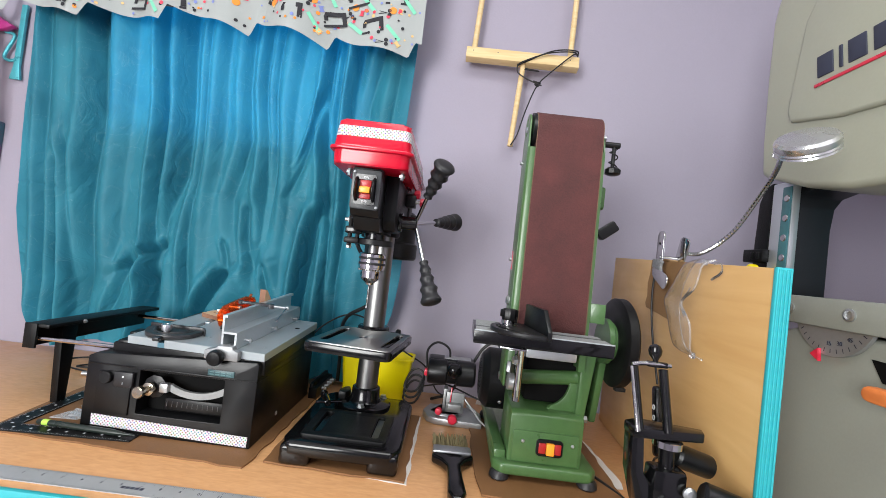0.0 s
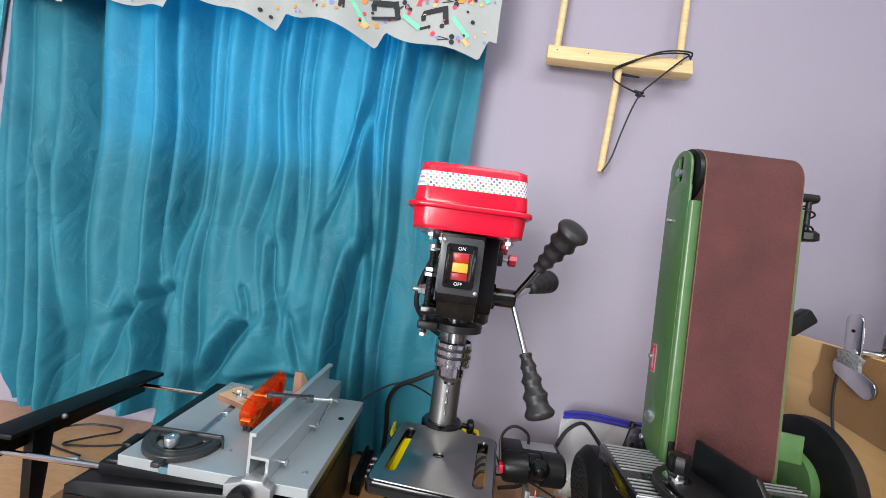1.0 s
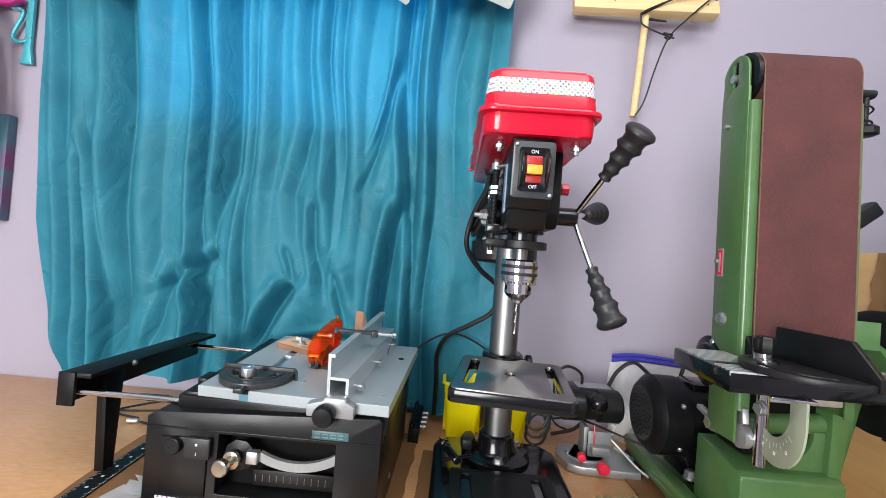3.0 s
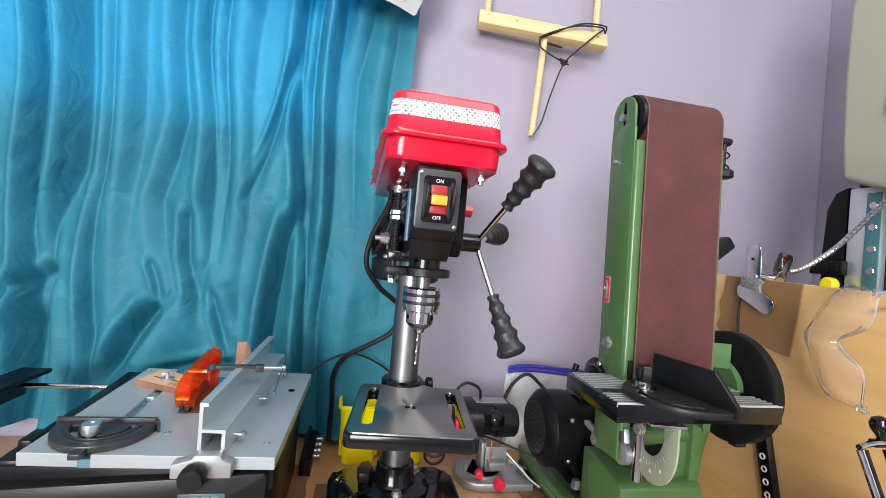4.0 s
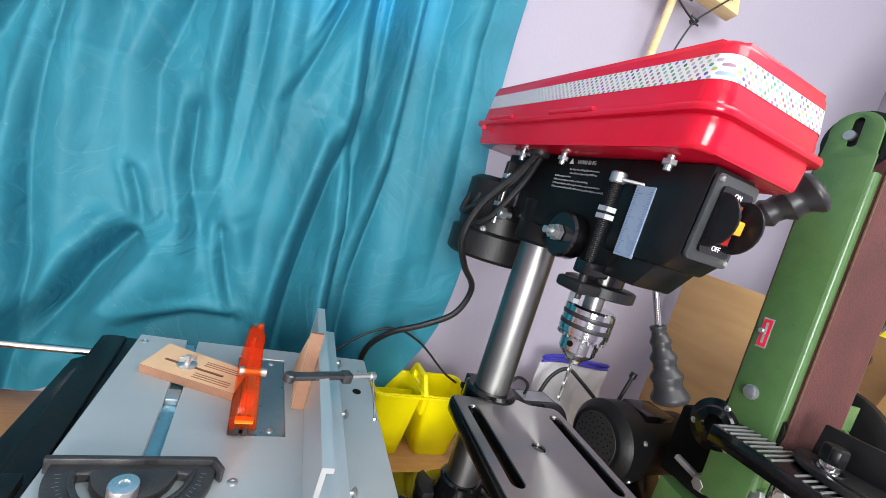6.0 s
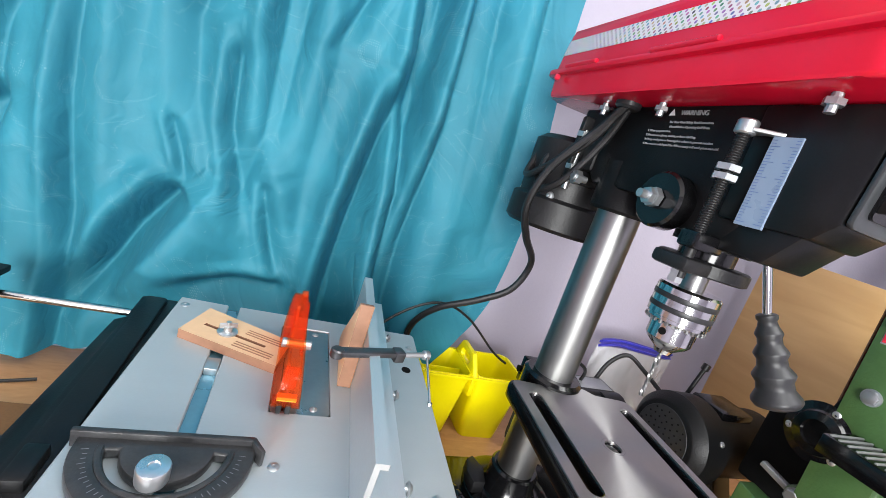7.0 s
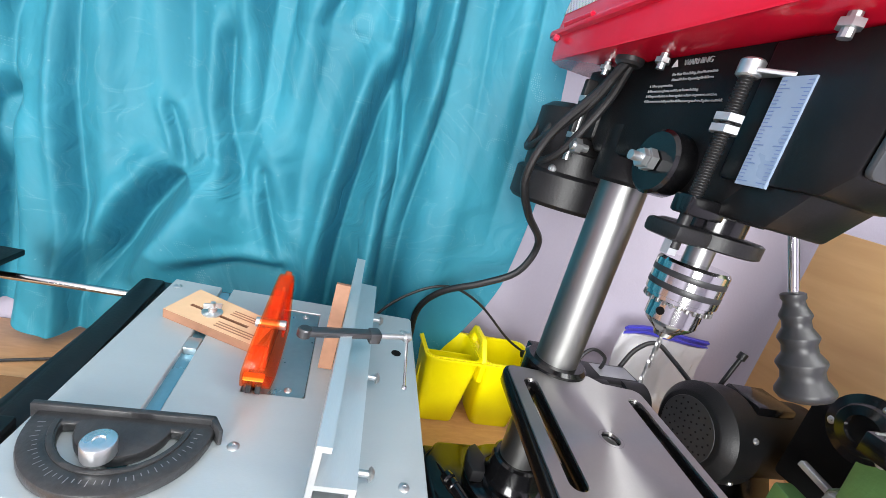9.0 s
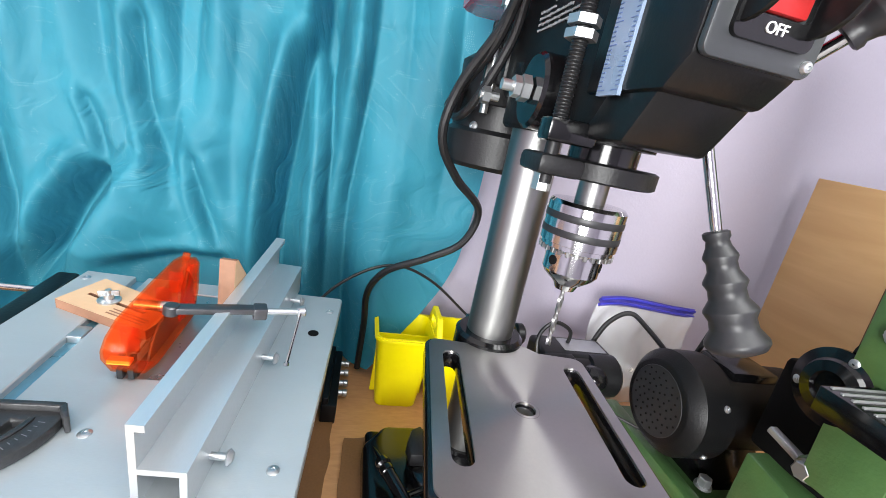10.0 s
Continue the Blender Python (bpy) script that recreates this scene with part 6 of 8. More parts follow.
for k in range(10):
    a = radians(212 + 9.5 * k)
    r0, r1 = 0.0355, 0.0425 if k % 3 == 0 else 0.0390
    d, n2 = Vector((0, math.cos(a), math.sin(a))), Vector((0, -math.sin(a), math.cos(a))) * 0.00035
    c = Vector((QX - 0.0015, 0.667, 0.203))
    bm.faces.new([bm.verts.new(TURNQ @ (c + d * r + n2 * t)) for r, t in ((r0, -1), (r1, -1), (r1, 1), (r0, 1))])
part("quadrant_marks", bm, M_WHITE, tq)
for lab, a in (("0", 232), ("30", 258), ("45", 286)):
    words(lab, 0.0055, facing(TURNQ @ Vector((QX - 0.0014, 0.667 + 0.0455 * math.cos(radians(a)), 0.203 + 0.0455 * math.sin(radians(a)))), (0, -1, 0), (0, 0, 1)), M_WHITE, "numeral", tq, 0.0001)
part("quadrant_foot", box(B(), QX - 0.030, QX + 0.006, 0.610, 0.640, 0.2225, 0.2250, 0.0006, m=TURNQ), M_CHROME, sander)
part("support_rod", rod(B(), (0.149, 0.685, 0.133), (0.149, 0.685, 0.226), 0.0060, n=20, bev=0.001), M_CHROME, sander)
part("quadrant_lock", lathe(B(), [(0.006, 0), (0.013, 0.002), (0.013, 0.010), (0.008, 0.012)], (0.146, 0.700, 0.158), (-1, 0, 0), 20), M_CAST, sander)
bm = box(B(), -0.022, 0.012, -0.003, 0.003, -0.008, 0.008, 0.001, m=pose(0.140, 0.705, 0.176, 0, 20, 70))
part("quadrant_arm", bm, M_CAST, sander)
part("quadrant_bolt", hexbolt(B(), (0.142, 0.676, 0.196), (-1, -0.2, 0), 0.006, 0.006), M_ZINC, sander)
part("table_bolt", hexbolt(B(), (0.124, 0.625, 0.2235), (0, 0, -1), 0.005, 0.004), M_ZINC, sander)
# motor behind
MO = Vector((0.112, 0.880, 0.115))
bm = lathe(B(), [(0.043, 0), (0.046, 0.0015), (0.0555, 0.011), (0.0570, 0.013), (0.0570, 0.048), (0.052, 0.050), (0.047, 0.052), (0.047, 0.17), (0.04, 0.175)], MO, (1, 0, 0), 44)
mot = part("motor", bm, M_BLACK, sander, "black motor with a round fan cover")
part("fan_grille", lathe(B(), [(0.0398, 0), (0.038, 0.0015), (0.005, 0.0015)], MO + Vector((0.001, 0, 0)), (-1, 0, 0), 36), M_RUBBER, mot, "perforated black fan grille")
bm = B()
for k in range(60):
    r, a = 0.035 * math.sqrt((k + 0.5) / 60), 2.39996 * k
    rod(bm, MO + Vector((0.0002, r * math.cos(a), r * math.sin(a))), MO + Vector((-0.0011, r * math.cos(a), r * math.sin(a))), 0.0012, n=6)
part("grille_holes", bm, M_NEARBLACK, mot)
for a in (150, 215, 330):
    part("motor_screw", screwhead(B(), MO + Vector((0.036, 0.056 * math.cos(radians(a)), 0.056 * math.sin(radians(a)))), (0, math.cos(radians(a)), math.sin(radians(a))), 0.0038, 0.003), M_ZINC, mot)
part("motor_foot", plate(B(), [(0.840, 0.031), (0.925, 0.031), (0.905, 0.075), (0.862, 0.075)], 0.170, 0.250, "x", bev=0.003), M_GLOSS, sander)
part("foot_bolt", hexbolt(B(), (0.165, 0.835, 0.043), (0, 0, 1), 0.007, 0.012), M_ZINC, sander)
part("terminal_box", box(B(), 0.175, 0.235, 0.86, 0.91, 0.145, 0.168, 0.004), M_GLOSS, sander)
bm = rod(B(), (0.185, 0.925, 0.14), (0.200, 0.925, 0.198), 0.003, n=12)
rod(bm, (0.199, 0.925, 0.194), (0.2015, 0.925, 0.204), 0.0055, n=12, bev=0.001)
part("stand_rod", bm, M_CHAR, sander)
part("power_cable", tube(B(), [(0.175, 0.93, 0.13), (0.165, 0.985, 0.150), (0.150, 1.01, 0.160), (0.125, 1.015, 0.140), (0.105, 1.01, 0.105), (0.085, 1.005, 0.080), (0.06, 1.02, 0.03), (0.02, 1.04, 0.006)], 0.0034, 10), M_CABLE, sander)
part("power_cable", tube(B(), [(0.15, 0.90, 0.05), (0.11, 0.93, 0.055), (0.05, 0.98, 0.06), (0.0, 1.02, 0.04)], 0.0018, 8), M_CABLE, sander)
# its miter gauge
smg = thing("miter_gauge", (0.13, 0.64, TT), "black plastic miter gauge resting on the sander table", "miter gauge")
GC = Vector((0.144, 0.627, 0))
TURN = pose(GC.x, GC.y, 0, 0, 0, -82)
bm = plate(B(), ring2(0, 0, 0.052, 24, 180, 360) + [(0.052, 0.010), (-0.046, 0.010)], TT + 0.0005, TT + 0.007, "z", holes=[ring2(0, 0, 0.044, 14, 245, 345) + ring2(0, 0, 0.038, 14, 345, 245)], bev=0.0012, m=TURN)
part("protractor", bm, M_CHAR, smg)
bm = plate(B(), [(-0.044, 0.0005), (0.054, 0.0005), (0.054, 0.012), (0.030, 0.038), (-0.042, 0.038)], 0.008, 0.014, "y", bev=0.001, m=TURN @ pose(0, 0, TT))
part("face_bar", bm, M_PLASTIC, smg, "tall black face bar")
bm = lathe(B(), [(0.0125, 0), (0.0125, 0.002), (0.0085, 0.0025), (0.0085, 0.009)], (0.119, 0.646, TT + 0.006), (0, 0, 1), 22)
part("washer", bm, M_CHROME, smg)
bm = lathe(B(), [(0.0095, 0), (0.010, 0.001), (0.010, 0.014), (0.0085, 0.016)], (0.119, 0.646, TT + 0.014), (0, 0, 1), 8)
box(bm, -0.014, 0.014, -0.003, 0.003, 0.018, 0.029, 0.0015, m=pose(0.119, 0.646, TT, 0, 0, 25))
part("knob", bm, M_PLASTIC, smg, "black wing knob")

# ---- things standing behind and between the machines ----
# yellow caddy
cad = thing("caddy", (-0.112, 1.0, 0.0), "bright yellow plastic caddy with a centre handle", "caddy")
cx0, cx1, cy0, cy1, ch = -0.189, -0.031, 0.984, 1.060, 0.102
bm = B()
wall_t = 0.002


def bin_shell(bm, x0, x1, y0, y1, h, draft):
    """An open bin with sloping sides and a bottom."""
    def ring(dx, z):
        return [bm.verts.new((x, y, z)) for x, y in rrect(x0 + dx, x1 - dx, y0 + dx, y1 - dx, 0.010, 4)]
    a, b, c, d = ring(draft, 0.0005), ring(0, h), ring(wall_t, h), ring(draft + wall_t, 0.003)
    for p, q in ((a, b), (b, c), (c, d)):
        for k in range(len(p)):
            bm.faces.new((p[k], p[(k + 1) % len(p)], q[(k + 1) % len(p)], q[k]))
    bm.faces.new(a[::-1])
    bm.faces.new(d)
    return bm


part("bin", bin_shell(bm, cx0, -0.116, cy0, cy1, ch, 0.010), M_YELLOW, cad, "", 40)
part("bin", bin_shell(B(), -0.110, cx1, cy0, cy1, ch, 0.010), M_YELLOW, cad, "", 40)
part("rim", plate(B(), rrect(cx0 - 0.003, cx1 + 0.003, cy0 - 0.003, cy1 + 0.003, 0.012, 4), ch - 0.004, ch - 0.001, "z",
     holes=[rrect(cx0 + 0.001, -0.117, cy0 + 0.001, cy1 - 0.001, 0.01, 4), rrect(-0.109, cx1 - 0.001, cy0 + 0.001, cy1 - 0.001, 0.01, 4)]), M_YELLOW, cad)
bm = plate(B(), [(cy0, ch - 0.03), (cy1, ch - 0.03), (cy1, ch), (cy1 - 0.014, ch + 0.022), (cy0 + 0.022, ch + 0.022), (cy0, ch)], -0.1165, -0.1095, "x",
           holes=[rrect(cy0 + 0.026, cy1 - 0.020, ch + 0.002, ch + 0.014, 0.004, 3)], bev=0.0012)
part("handle", bm, M_YELLOW, cad)
part("divider", box(B(), -0.186, -0.118, 1.020, 1.022, 0.004, ch - 0.012, 0.0005), M_YELLOW, cad)

# socket strip with metal studs
strip = thing("socket_bar", (-0.212, 1.0, 0.0), "low black bar with small metal studs beside the saw", "socket bar")
bm = box(B(), -0.244, -0.226, 0.955, 1.075, 0.0002, 0.026, 0.002)
box(bm, -0.2435, -0.236, 0.957, 1.073, 0.020, 0.034, 0.002)
part("bar", bm, M_PLASTIC, strip)
for k, y in enumerate((0.995, 1.015, 1.038, 1.060)):
    for z in (0.015,):
        bm = rod(B(), (-0.2265, y, z), (-0.220, y, z), 0.0036, n=14, bev=0.0006)
        rod(bm, (-0.221, y, z), (-0.215, y, z), 0.0046, n=14, bev=0.001)
        part("stud", bm, M_ZINC, strip, "metal stud")

# small grinder on a die-cast vise base
gr = thing("blade_sharpener", (0.065, 0.94, 0.0), "small black sharpener on a silver die-cast base with red knobs", "sharpener")
bm = plate(B(), [(0.006, 0.945), (0.016, 0.912), (0.034, 0.902), (0.128, 0.897), (0.130, 0.955), (0.118, 0.985), (0.020, 0.988)], 0.0003, 0.014, "z", bev=0.003)
plate(bm, ring2(0.052, 0.946, 0.030, 24), 0.013, 0.019, "z", bev=0.002)
part("base", bm, M_CAST, gr, "silver die-cast base")
bm = B()
box(bm, 0.050, 0.090, 0.930, 0.936, 0.018, 0.060, 0.0012)
box(bm, 0.056, 0.084, 0.915, 0.934, 0.028, 0.040, 0.0015)
box(bm, 0.046, 0.054, 0.930, 0.958, 0.015, 0.066, 0.0012)
part("bracket", bm, M_RIB, gr)
bm = lathe(B(), [(0.016, 0), (0.024, 0.002), (0.026, 0.006), (0.026, 0.040), (0.023, 0.043), (0.023, 0.062), (0.0265, 0.064), (0.0265, 0.098), (0.023, 0.102), (0.012, 0.104)], (0.006, 0.952, 0.094), (1, 0, 0.02), 36)
part("motor_body", bm, M_PLASTIC, gr, "black cylindrical motor body")
bm = lathe(B(), [(0.012, 0), (0.0145, 0.004), (0.0165, 0.010), (0.015, 0.018), (0.010, 0.0235), (0.003, 0.025)], (0.062, 0.930, 0.098), (0, -0.55, 0.83), 26)
part("grip_ball", bm, M_GLOSS, gr, "glossy black ball knob")
bm = box(B(), 0.006, 0.106, 0.950, 1.000, 0.078, 0.121, 0.006, 3)
top_case = part("motor_case", bm, M_PLASTIC, gr, "black motor case with a grey label")
part("case_label", box(B(), 0.040, 0.098, 0.962, 0.992, 0.1208, 0.1216, 0.0003), M_CAST, top_case, "grey maker's label")
part("rocker", box(B(), 0.022, 0.040, 0.9475, 0.951, 0.104, 0.114, 0.001), M_SWRED, top_case, "red rocker switch")
part("red_button", box(B(), 0.000, 0.010, 0.936, 0.95, 0.086, 0.100, 0.002), M_REDPL, gr)
for p, ax, r in (((0.040, 0.918, 0.024), (-0.2, -1, 0.1), 0.0072), ((0.068, 0.902, 0.016), (0.0, -1, 0.1), 0.0095)):
    part("clamp_knob", lathe(B(), [(r * 0.7, 0), (r, 0.002), (r, 0.010), (r * 0.8, 0.013), (r * 0.3, 0.0135)], p, ax, 16), M_REDPL, gr, "red knob")
part("red_lead", tube(B(), [(0.062, 0.93, 0.07), (0.0615, 0.926, 0.05), (0.0615, 0.93, 0.03)], 0.0012, 6), M_REDPL, gr)
bm = tube(B(), [(0.088, 0.94, 0.050), (0.105, 0.925, 0.035), (0.122, 0.905, 0.020), (0.136, 0.892, 0.012)], 0.0022, 8)
tube(bm, [(0.098, 0.936, 0.034), (0.112, 0.922, 0.030), (0.120, 0.918, 0.022)], 0.003, 8)
part("chain_stop", bm, M_ZINC, gr)
part("power_cable", tube(B(), [(0.004, 0.955, 0.100), (0.002, 0.965, 0.135), (0.022, 0.972, 0.152), (0.048, 0.975, 0.140), (0.052, 0.985, 0.110), (0.046, 0.99, 0.09)], 0.0025, 8), M_CABLE, gr)
solid("coiled_cable", tube(B(), [(-0.02 + 0.020 * math.cos(t) + 0.002 * math.sin(3 * t), 0.975 + 0.010 * math.sin(t), 0.032 + 0.026 * math.sin(t + 0.3) + 0.002 * t) for t in [0.7 * k for k in range(28)]], 0.0024, 7, 3), M_CABLE, "black cable wound up in a loose coil", "cable")

# zip bag by the wall
bag = thing("zip_bag", (0.20, 1.06, 0.0), "clear plastic zip bag with a blue zip, half filled", "plastic bag")
bm = B()
NU, NV = 26, 20
for s in (0, 1):
    g = []
    for j in range(NV + 1):
        v = j / NV
        g.append([bm.verts.new((0.126 + 0.168 * i / NU + 0.004 * math.sin(6 * v), 1.052 + (1 if s else -1) * (0.020 * math.sin(math.pi * i / NU) * (1 - v) ** 0.6 + 0.0006) + 0.005 * noise.noise((i * 0.4, v * 5, s)), 0.002 + 0.150 * v)) for i in range(NU + 1)])
    for a, b in zip(g, g[1:]):
        for i in range(NU):
            bm.faces.new((a[i], a[i + 1], b[i + 1], b[i]))
part("bag", bm, M_FILM, bag, "crinkled clear film", 180)
bm = B()
for z in (0.152, 0.160):
    tube(bm, [(0.127 + 0.0415 * k, 1.050 + 0.004 * math.sin(k * 2), z + 0.004 * math.sin(k * 1.1)) for k in range(5)], 0.0042, 8, 6, 0.5)
part("zip", bm, M_BLUEZIP, bag, "blue-violet zip strip")
bm = B()
g = [[bm.verts.new((0.127 + 0.166 * k / 24, 1.0495 + 0.004 * math.sin(k / 3), z + 0.004 * math.sin(k * 0.183))) for k in range(25)] for z in (0.150, 0.165)]
for k in range(24):
    bm.faces.new((g[0][k], g[0][k + 1], g[1][k + 1], g[1][k]))
bmesh.ops.solidify(bm, geom=bm.faces[:], thickness=0.0006)
part("zip_band", bm, mat("blue-violet film", (0.13, 0.11, 0.48), 0.35, vary=0.3, scale=60), bag, "blue-violet film band under the zip")
bm = B()
for k in range(9):
    x, z = 0.150 + 0.012 * k, 0.02 + 0.016 * (k % 3)
    box(bm, -0.016, 0.016, -0.004, 0.004, -0.010, 0.010, 0.002, m=pose(x, 1.052, z, 12 * k, 37 * k, 20 * k))
part("contents", bm, M_PAPER, bag, "pale papers and fittings")

# cables along the bench
for name, pts, r in (("loose_cable", [(-0.285, 1.0, 0.10), (-0.244, 1.012, 0.152), (-0.187, 1.017, 0.183), (-0.13, 1.03, 0.165), (-0.06, 1.045, 0.11), (0.0, 1.05, 0.075), (0.03, 1.065, 0.02), (0.06, 1.07, 0.004)], 0.0018),
                     ("loose_cable", [(-0.715, 0.950, 0.0025), (-0.775, 0.965, 0.0025), (-0.815, 0.990, 0.0025), (-0.825, 1.025, 0.003), (-0.79, 1.055, 0.003), (-0.735, 1.058, 0.003), (-0.720, 1.040, 0.004), (-0.750, 1.010, 0.003), (-0.770, 0.975, 0.0035), (-0.715, 0.985, 0.003), (-0.66, 1.01, 0.003), (-0.60, 1.03, 0.003)], 0.0018),
                     ("loose_cable", [(-0.70, 0.935, 0.0035), (-0.63, 0.92, 0.004), (-0.56, 0.955, 0.004), (-0.50, 1.0, 0.006)], 0.0018),
                     ("loose_cable", [(0.30, 0.76, 0.006), (0.33, 0.70, 0.003), (0.345, 0.64, 0.003), (0.335, 0.58, 0.003), (0.33, 0.555, 0.003)], 0.0024)):
    solid(name, tube(B(), pts, r, 8), M_CABLE, "thin black cable lying on the bench", "cable")
solid("cable_plug", rod(B(), (-0.722, 0.932, 0.005), (-0.702, 0.935, 0.005), 0.0042, n=14, bev=0.002), M_CAST, "small metal jack plug on a cable", "plug")

# ---- things lying at the front of the bench ----
rule = thing("steel_ruler", (-0.31, 0.573, 0.0), "long steel ruler lying along the bench edge", "ruler")
part("blade", plate(B(), rrect(-0.532, -0.075, 0.559, 0.588, 0.006, 4), 0.0003, 0.0015, "z", holes=[ring2(-0.520, 0.5735, 0.0045, 14)]), mat("satin ruler steel", (0.52, 0.53, 0.53), 0.5, 0.45, vary=0.08), rule, "satin steel blade")
bm = B()
for k in range(170):
    x = -0.508 + 0.00254 * k
    l = 0.0065 if k % 10 == 0 else (0.0045 if k % 5 == 0 else 0.0028)
    for y0, y1 in ((0.5592, 0.5592 + l), (0.5878 - l, 0.5878)):
        bm.faces.new([bm.verts.new(c) for c in ((x, y0, 0.00165), (x + 0.0004, y0, 0.00165), (x + 0.0004, y1, 0.00165), (x, y1, 0.00165))])
part("graduations", bm, M_INK, rule)
for k in range(1, 17):
    words(str(k), 0.0065, pose(-0.508 + 0.0254 * k, 0.5775, 0.0016, 0, 0, 180), M_INK, "numeral", rule, 0.0001)
bm = B()
for k in range(5):
    box(bm, -0.352 + 0.006 * k, -0.3475 + 0.006 * k, 0.570, 0.575, 0.0014, 0.0017, 0)
part("maker_mark", bm, M_INK, rule)

sq = thing("framing_square", (-0.53, 0.70, 0.003), "black metal square with white markings under the saw", "square")
SQ = pose(-0.628, 0.664, 0.0032, 0, 0, 4)
part("blade", plate(B(), [(0, 0), (0.205, 0), (0.205, 0.026), (0.026, 0.026), (0.026, 0.20), (0, 0.20)], 0, 0.0016, "z", m=SQ), M_BLACK, sq)
bm = B()
for k in range(60):
    a, l = 0.004 + 0.0033 * k, 0.006 if k % 4 == 0 else 0.003
    for q in (((a, 0.0008), (a + 0.0006, 0.0008), (a + 0.0006, l), (a, l)), ((0.0008, a), (l, a), (l, a + 0.0006), (0.0008, a + 0.0006)), ((0.026 + a * 0.88, 0.0252 - l * 0.7), (0.0266 + a * 0.88, 0.0252 - l * 0.7), (0.0266 + a * 0.88, 0.0252), (0.026 + a * 0.88, 0.0252)), ((0.0252 - l * 0.7, 0.026 + a * 0.86), (0.0252, 0.026 + a * 0.86), (0.0252, 0.0266 + a * 0.86), (0.0252 - l * 0.7, 0.0266 + a * 0.86))):
        if max(p[0] for p in q) < 0.204 and max(p[1] for p in q) < 0.199:
            bm.faces.new([bm.verts.new(SQ @ Vector((x, y, 0.0018))) for x, y in q])
for k in range(1, 8):
    box(bm, 0.026 * k - 0.0014, 0.026 * k + 0.0014, 0.011, 0.0145, 0.0016, 0.0018, 0, m=SQ)
    box(bm, 0.011, 0.0145, 0.026 * k - 0.0014, 0.026 * k + 0.0014, 0.0016, 0.0018, 0, m=SQ)
part("markings", bm, M_GREYPRINT, sq, "white graduations")
pen = thing("pencil", (-0.52, 0.70, 0.006), "dark green mechanical pencil with a lime clip band", "pencil")
d = Vector((0.165, -0.008, 0))
p0 = Vector((-0.583, 0.696, 0.0095))
part("barrel", lathe(B(), [(0.003, 0), (0.0042, 0.002), (0.0044, 0.03), (0.0044, 0.125), (0.002, 0.145), (0.0006, 0.160)], p0, d, 14), mat("dark green lacquer", (0.018, 0.026, 0.022), 0.3), pen)
part("band", lathe(B(), [(0.0047, 0.010), (0.0047, 0.020)], p0, d, 14), mat("lime plastic", (0.45, 0.75, 0.10), 0.35), pen, "lime green band")
bm = B()
for k in range(3):
    plate(bm, [(-0.592 + 0.02 * k, 0.725 + 0.012 * k), (-0.55 + 0.01 * k, 0.728 + 0.012 * k), (-0.54, 0.75 + 0.01 * k), (-0.585, 0.757 + 0.01 * k)], 0.0032 + 0.001 * k, 0.004 + 0.001 * k, "z")
solid("plastic_packet", bm, M_FILM, "crumpled clear plastic packet beside the saw", "packet")

brush = thing("paint_brush", (0.066, 0.72, 0.0), "wide paint brush with olive bristles and a black handle", "paint brush")
BR = pose(0.066, 0.765, 0.011, 0, 0, 3)
bm = B()
rb = random.Random(3)
for k in range(220):
    x, z = rb.uniform(-0.029, 0.029), rb.uniform(-0.0065, 0.0065)
    tipx, tipz = x * 1.06 + rb.uniform(-0.002, 0.002), z * 1.0 + rb.uniform(-0.002, 0.002)
    l = rb.uniform(0.050, 0.062)
    a = [bm.verts.new(BR @ Vector((x + dx, 0.0, z + dz))) for dx, dz in ((-0.0011, 0), (0.0011, 0), (0, 0.0013))]
    b = [bm.verts.new(BR @ Vector((tipx + dx, l, tipz + dz))) for dx, dz in ((-0.0006, 0), (0.0006, 0), (0, 0.0007))]
    for q in range(3):
        bm.faces.new((a[q], a[(q + 1) % 3], b[(q + 1) % 3], b[q]))
    bm.faces.new(b)
tagged(part("bristles", bm, M_BRISTLE, brush, "olive-brown bristles"), kind="")
part("ferrule", box(B(), -0.032, 0.032, -0.020, 0.004, -0.0095, 0.0095, 0.003, m=BR), M_ZINC, brush, "nickel ferrule")
bm = B()
outline = [(-0.033, -0.018), (0.033, -0.018), (0.034, -0.030), (0.020, -0.042), (0.0105, -0.060), (0.0115, -0.10), (0.013, -0.135), (0.007, -0.150), (-0.007, -0.150), (-0.013, -0.135), (-0.0115, -0.10), (-0.0105, -0.060), (-0.020, -0.042), (-0.034, -0.030)]
plate(bm, outline, -0.0075, 0.0075, "z", bev=0.004, seg=3, m=BR)
part("handle", bm, M_GLOSS, brush, "black handle")

# desk clamp with two arms
CLAMP_BASE = (0.294, 0.534, 0.0)
cl = thing("mount_clamp", (0.30, 0.55, 0.0), "black clamp mount with a chrome wheel and two arm tubes", "clamp mount")
part("jaw_post", rod(B(), (0.2625, 0.559, 0.234), (0.2640, 0.533, 0.168), 0.0040, n=14), M_GLOSS, cl)
part("slide_rod", rod(B(), (0.2585, 0.558, 0.234), (0.2600, 0.531, 0.168), 0.0020, n=10), M_CHROME, cl, "chrome slide rod")
part("jaw_post", rod(B(), (0.2970, 0.561, 0.233), (0.2960, 0.535, 0.168), 0.0052, n=14), M_GLOSS, cl)
part("cross_bar", tube(B(), [(0.2590, 0.559, 0.236), (0.272, 0.560, 0.2385), (0.290, 0.561, 0.239), (0.306, 0.562, 0.2385)], 0.0026, 10), M_CHROME, cl, "chrome cross bar")
part("knob_foot", box(B(), 0.2780, 0.3020, 0.5590, 0.5660, 0.2350, 0.2415, 0.0015), M_GLOSS, cl)
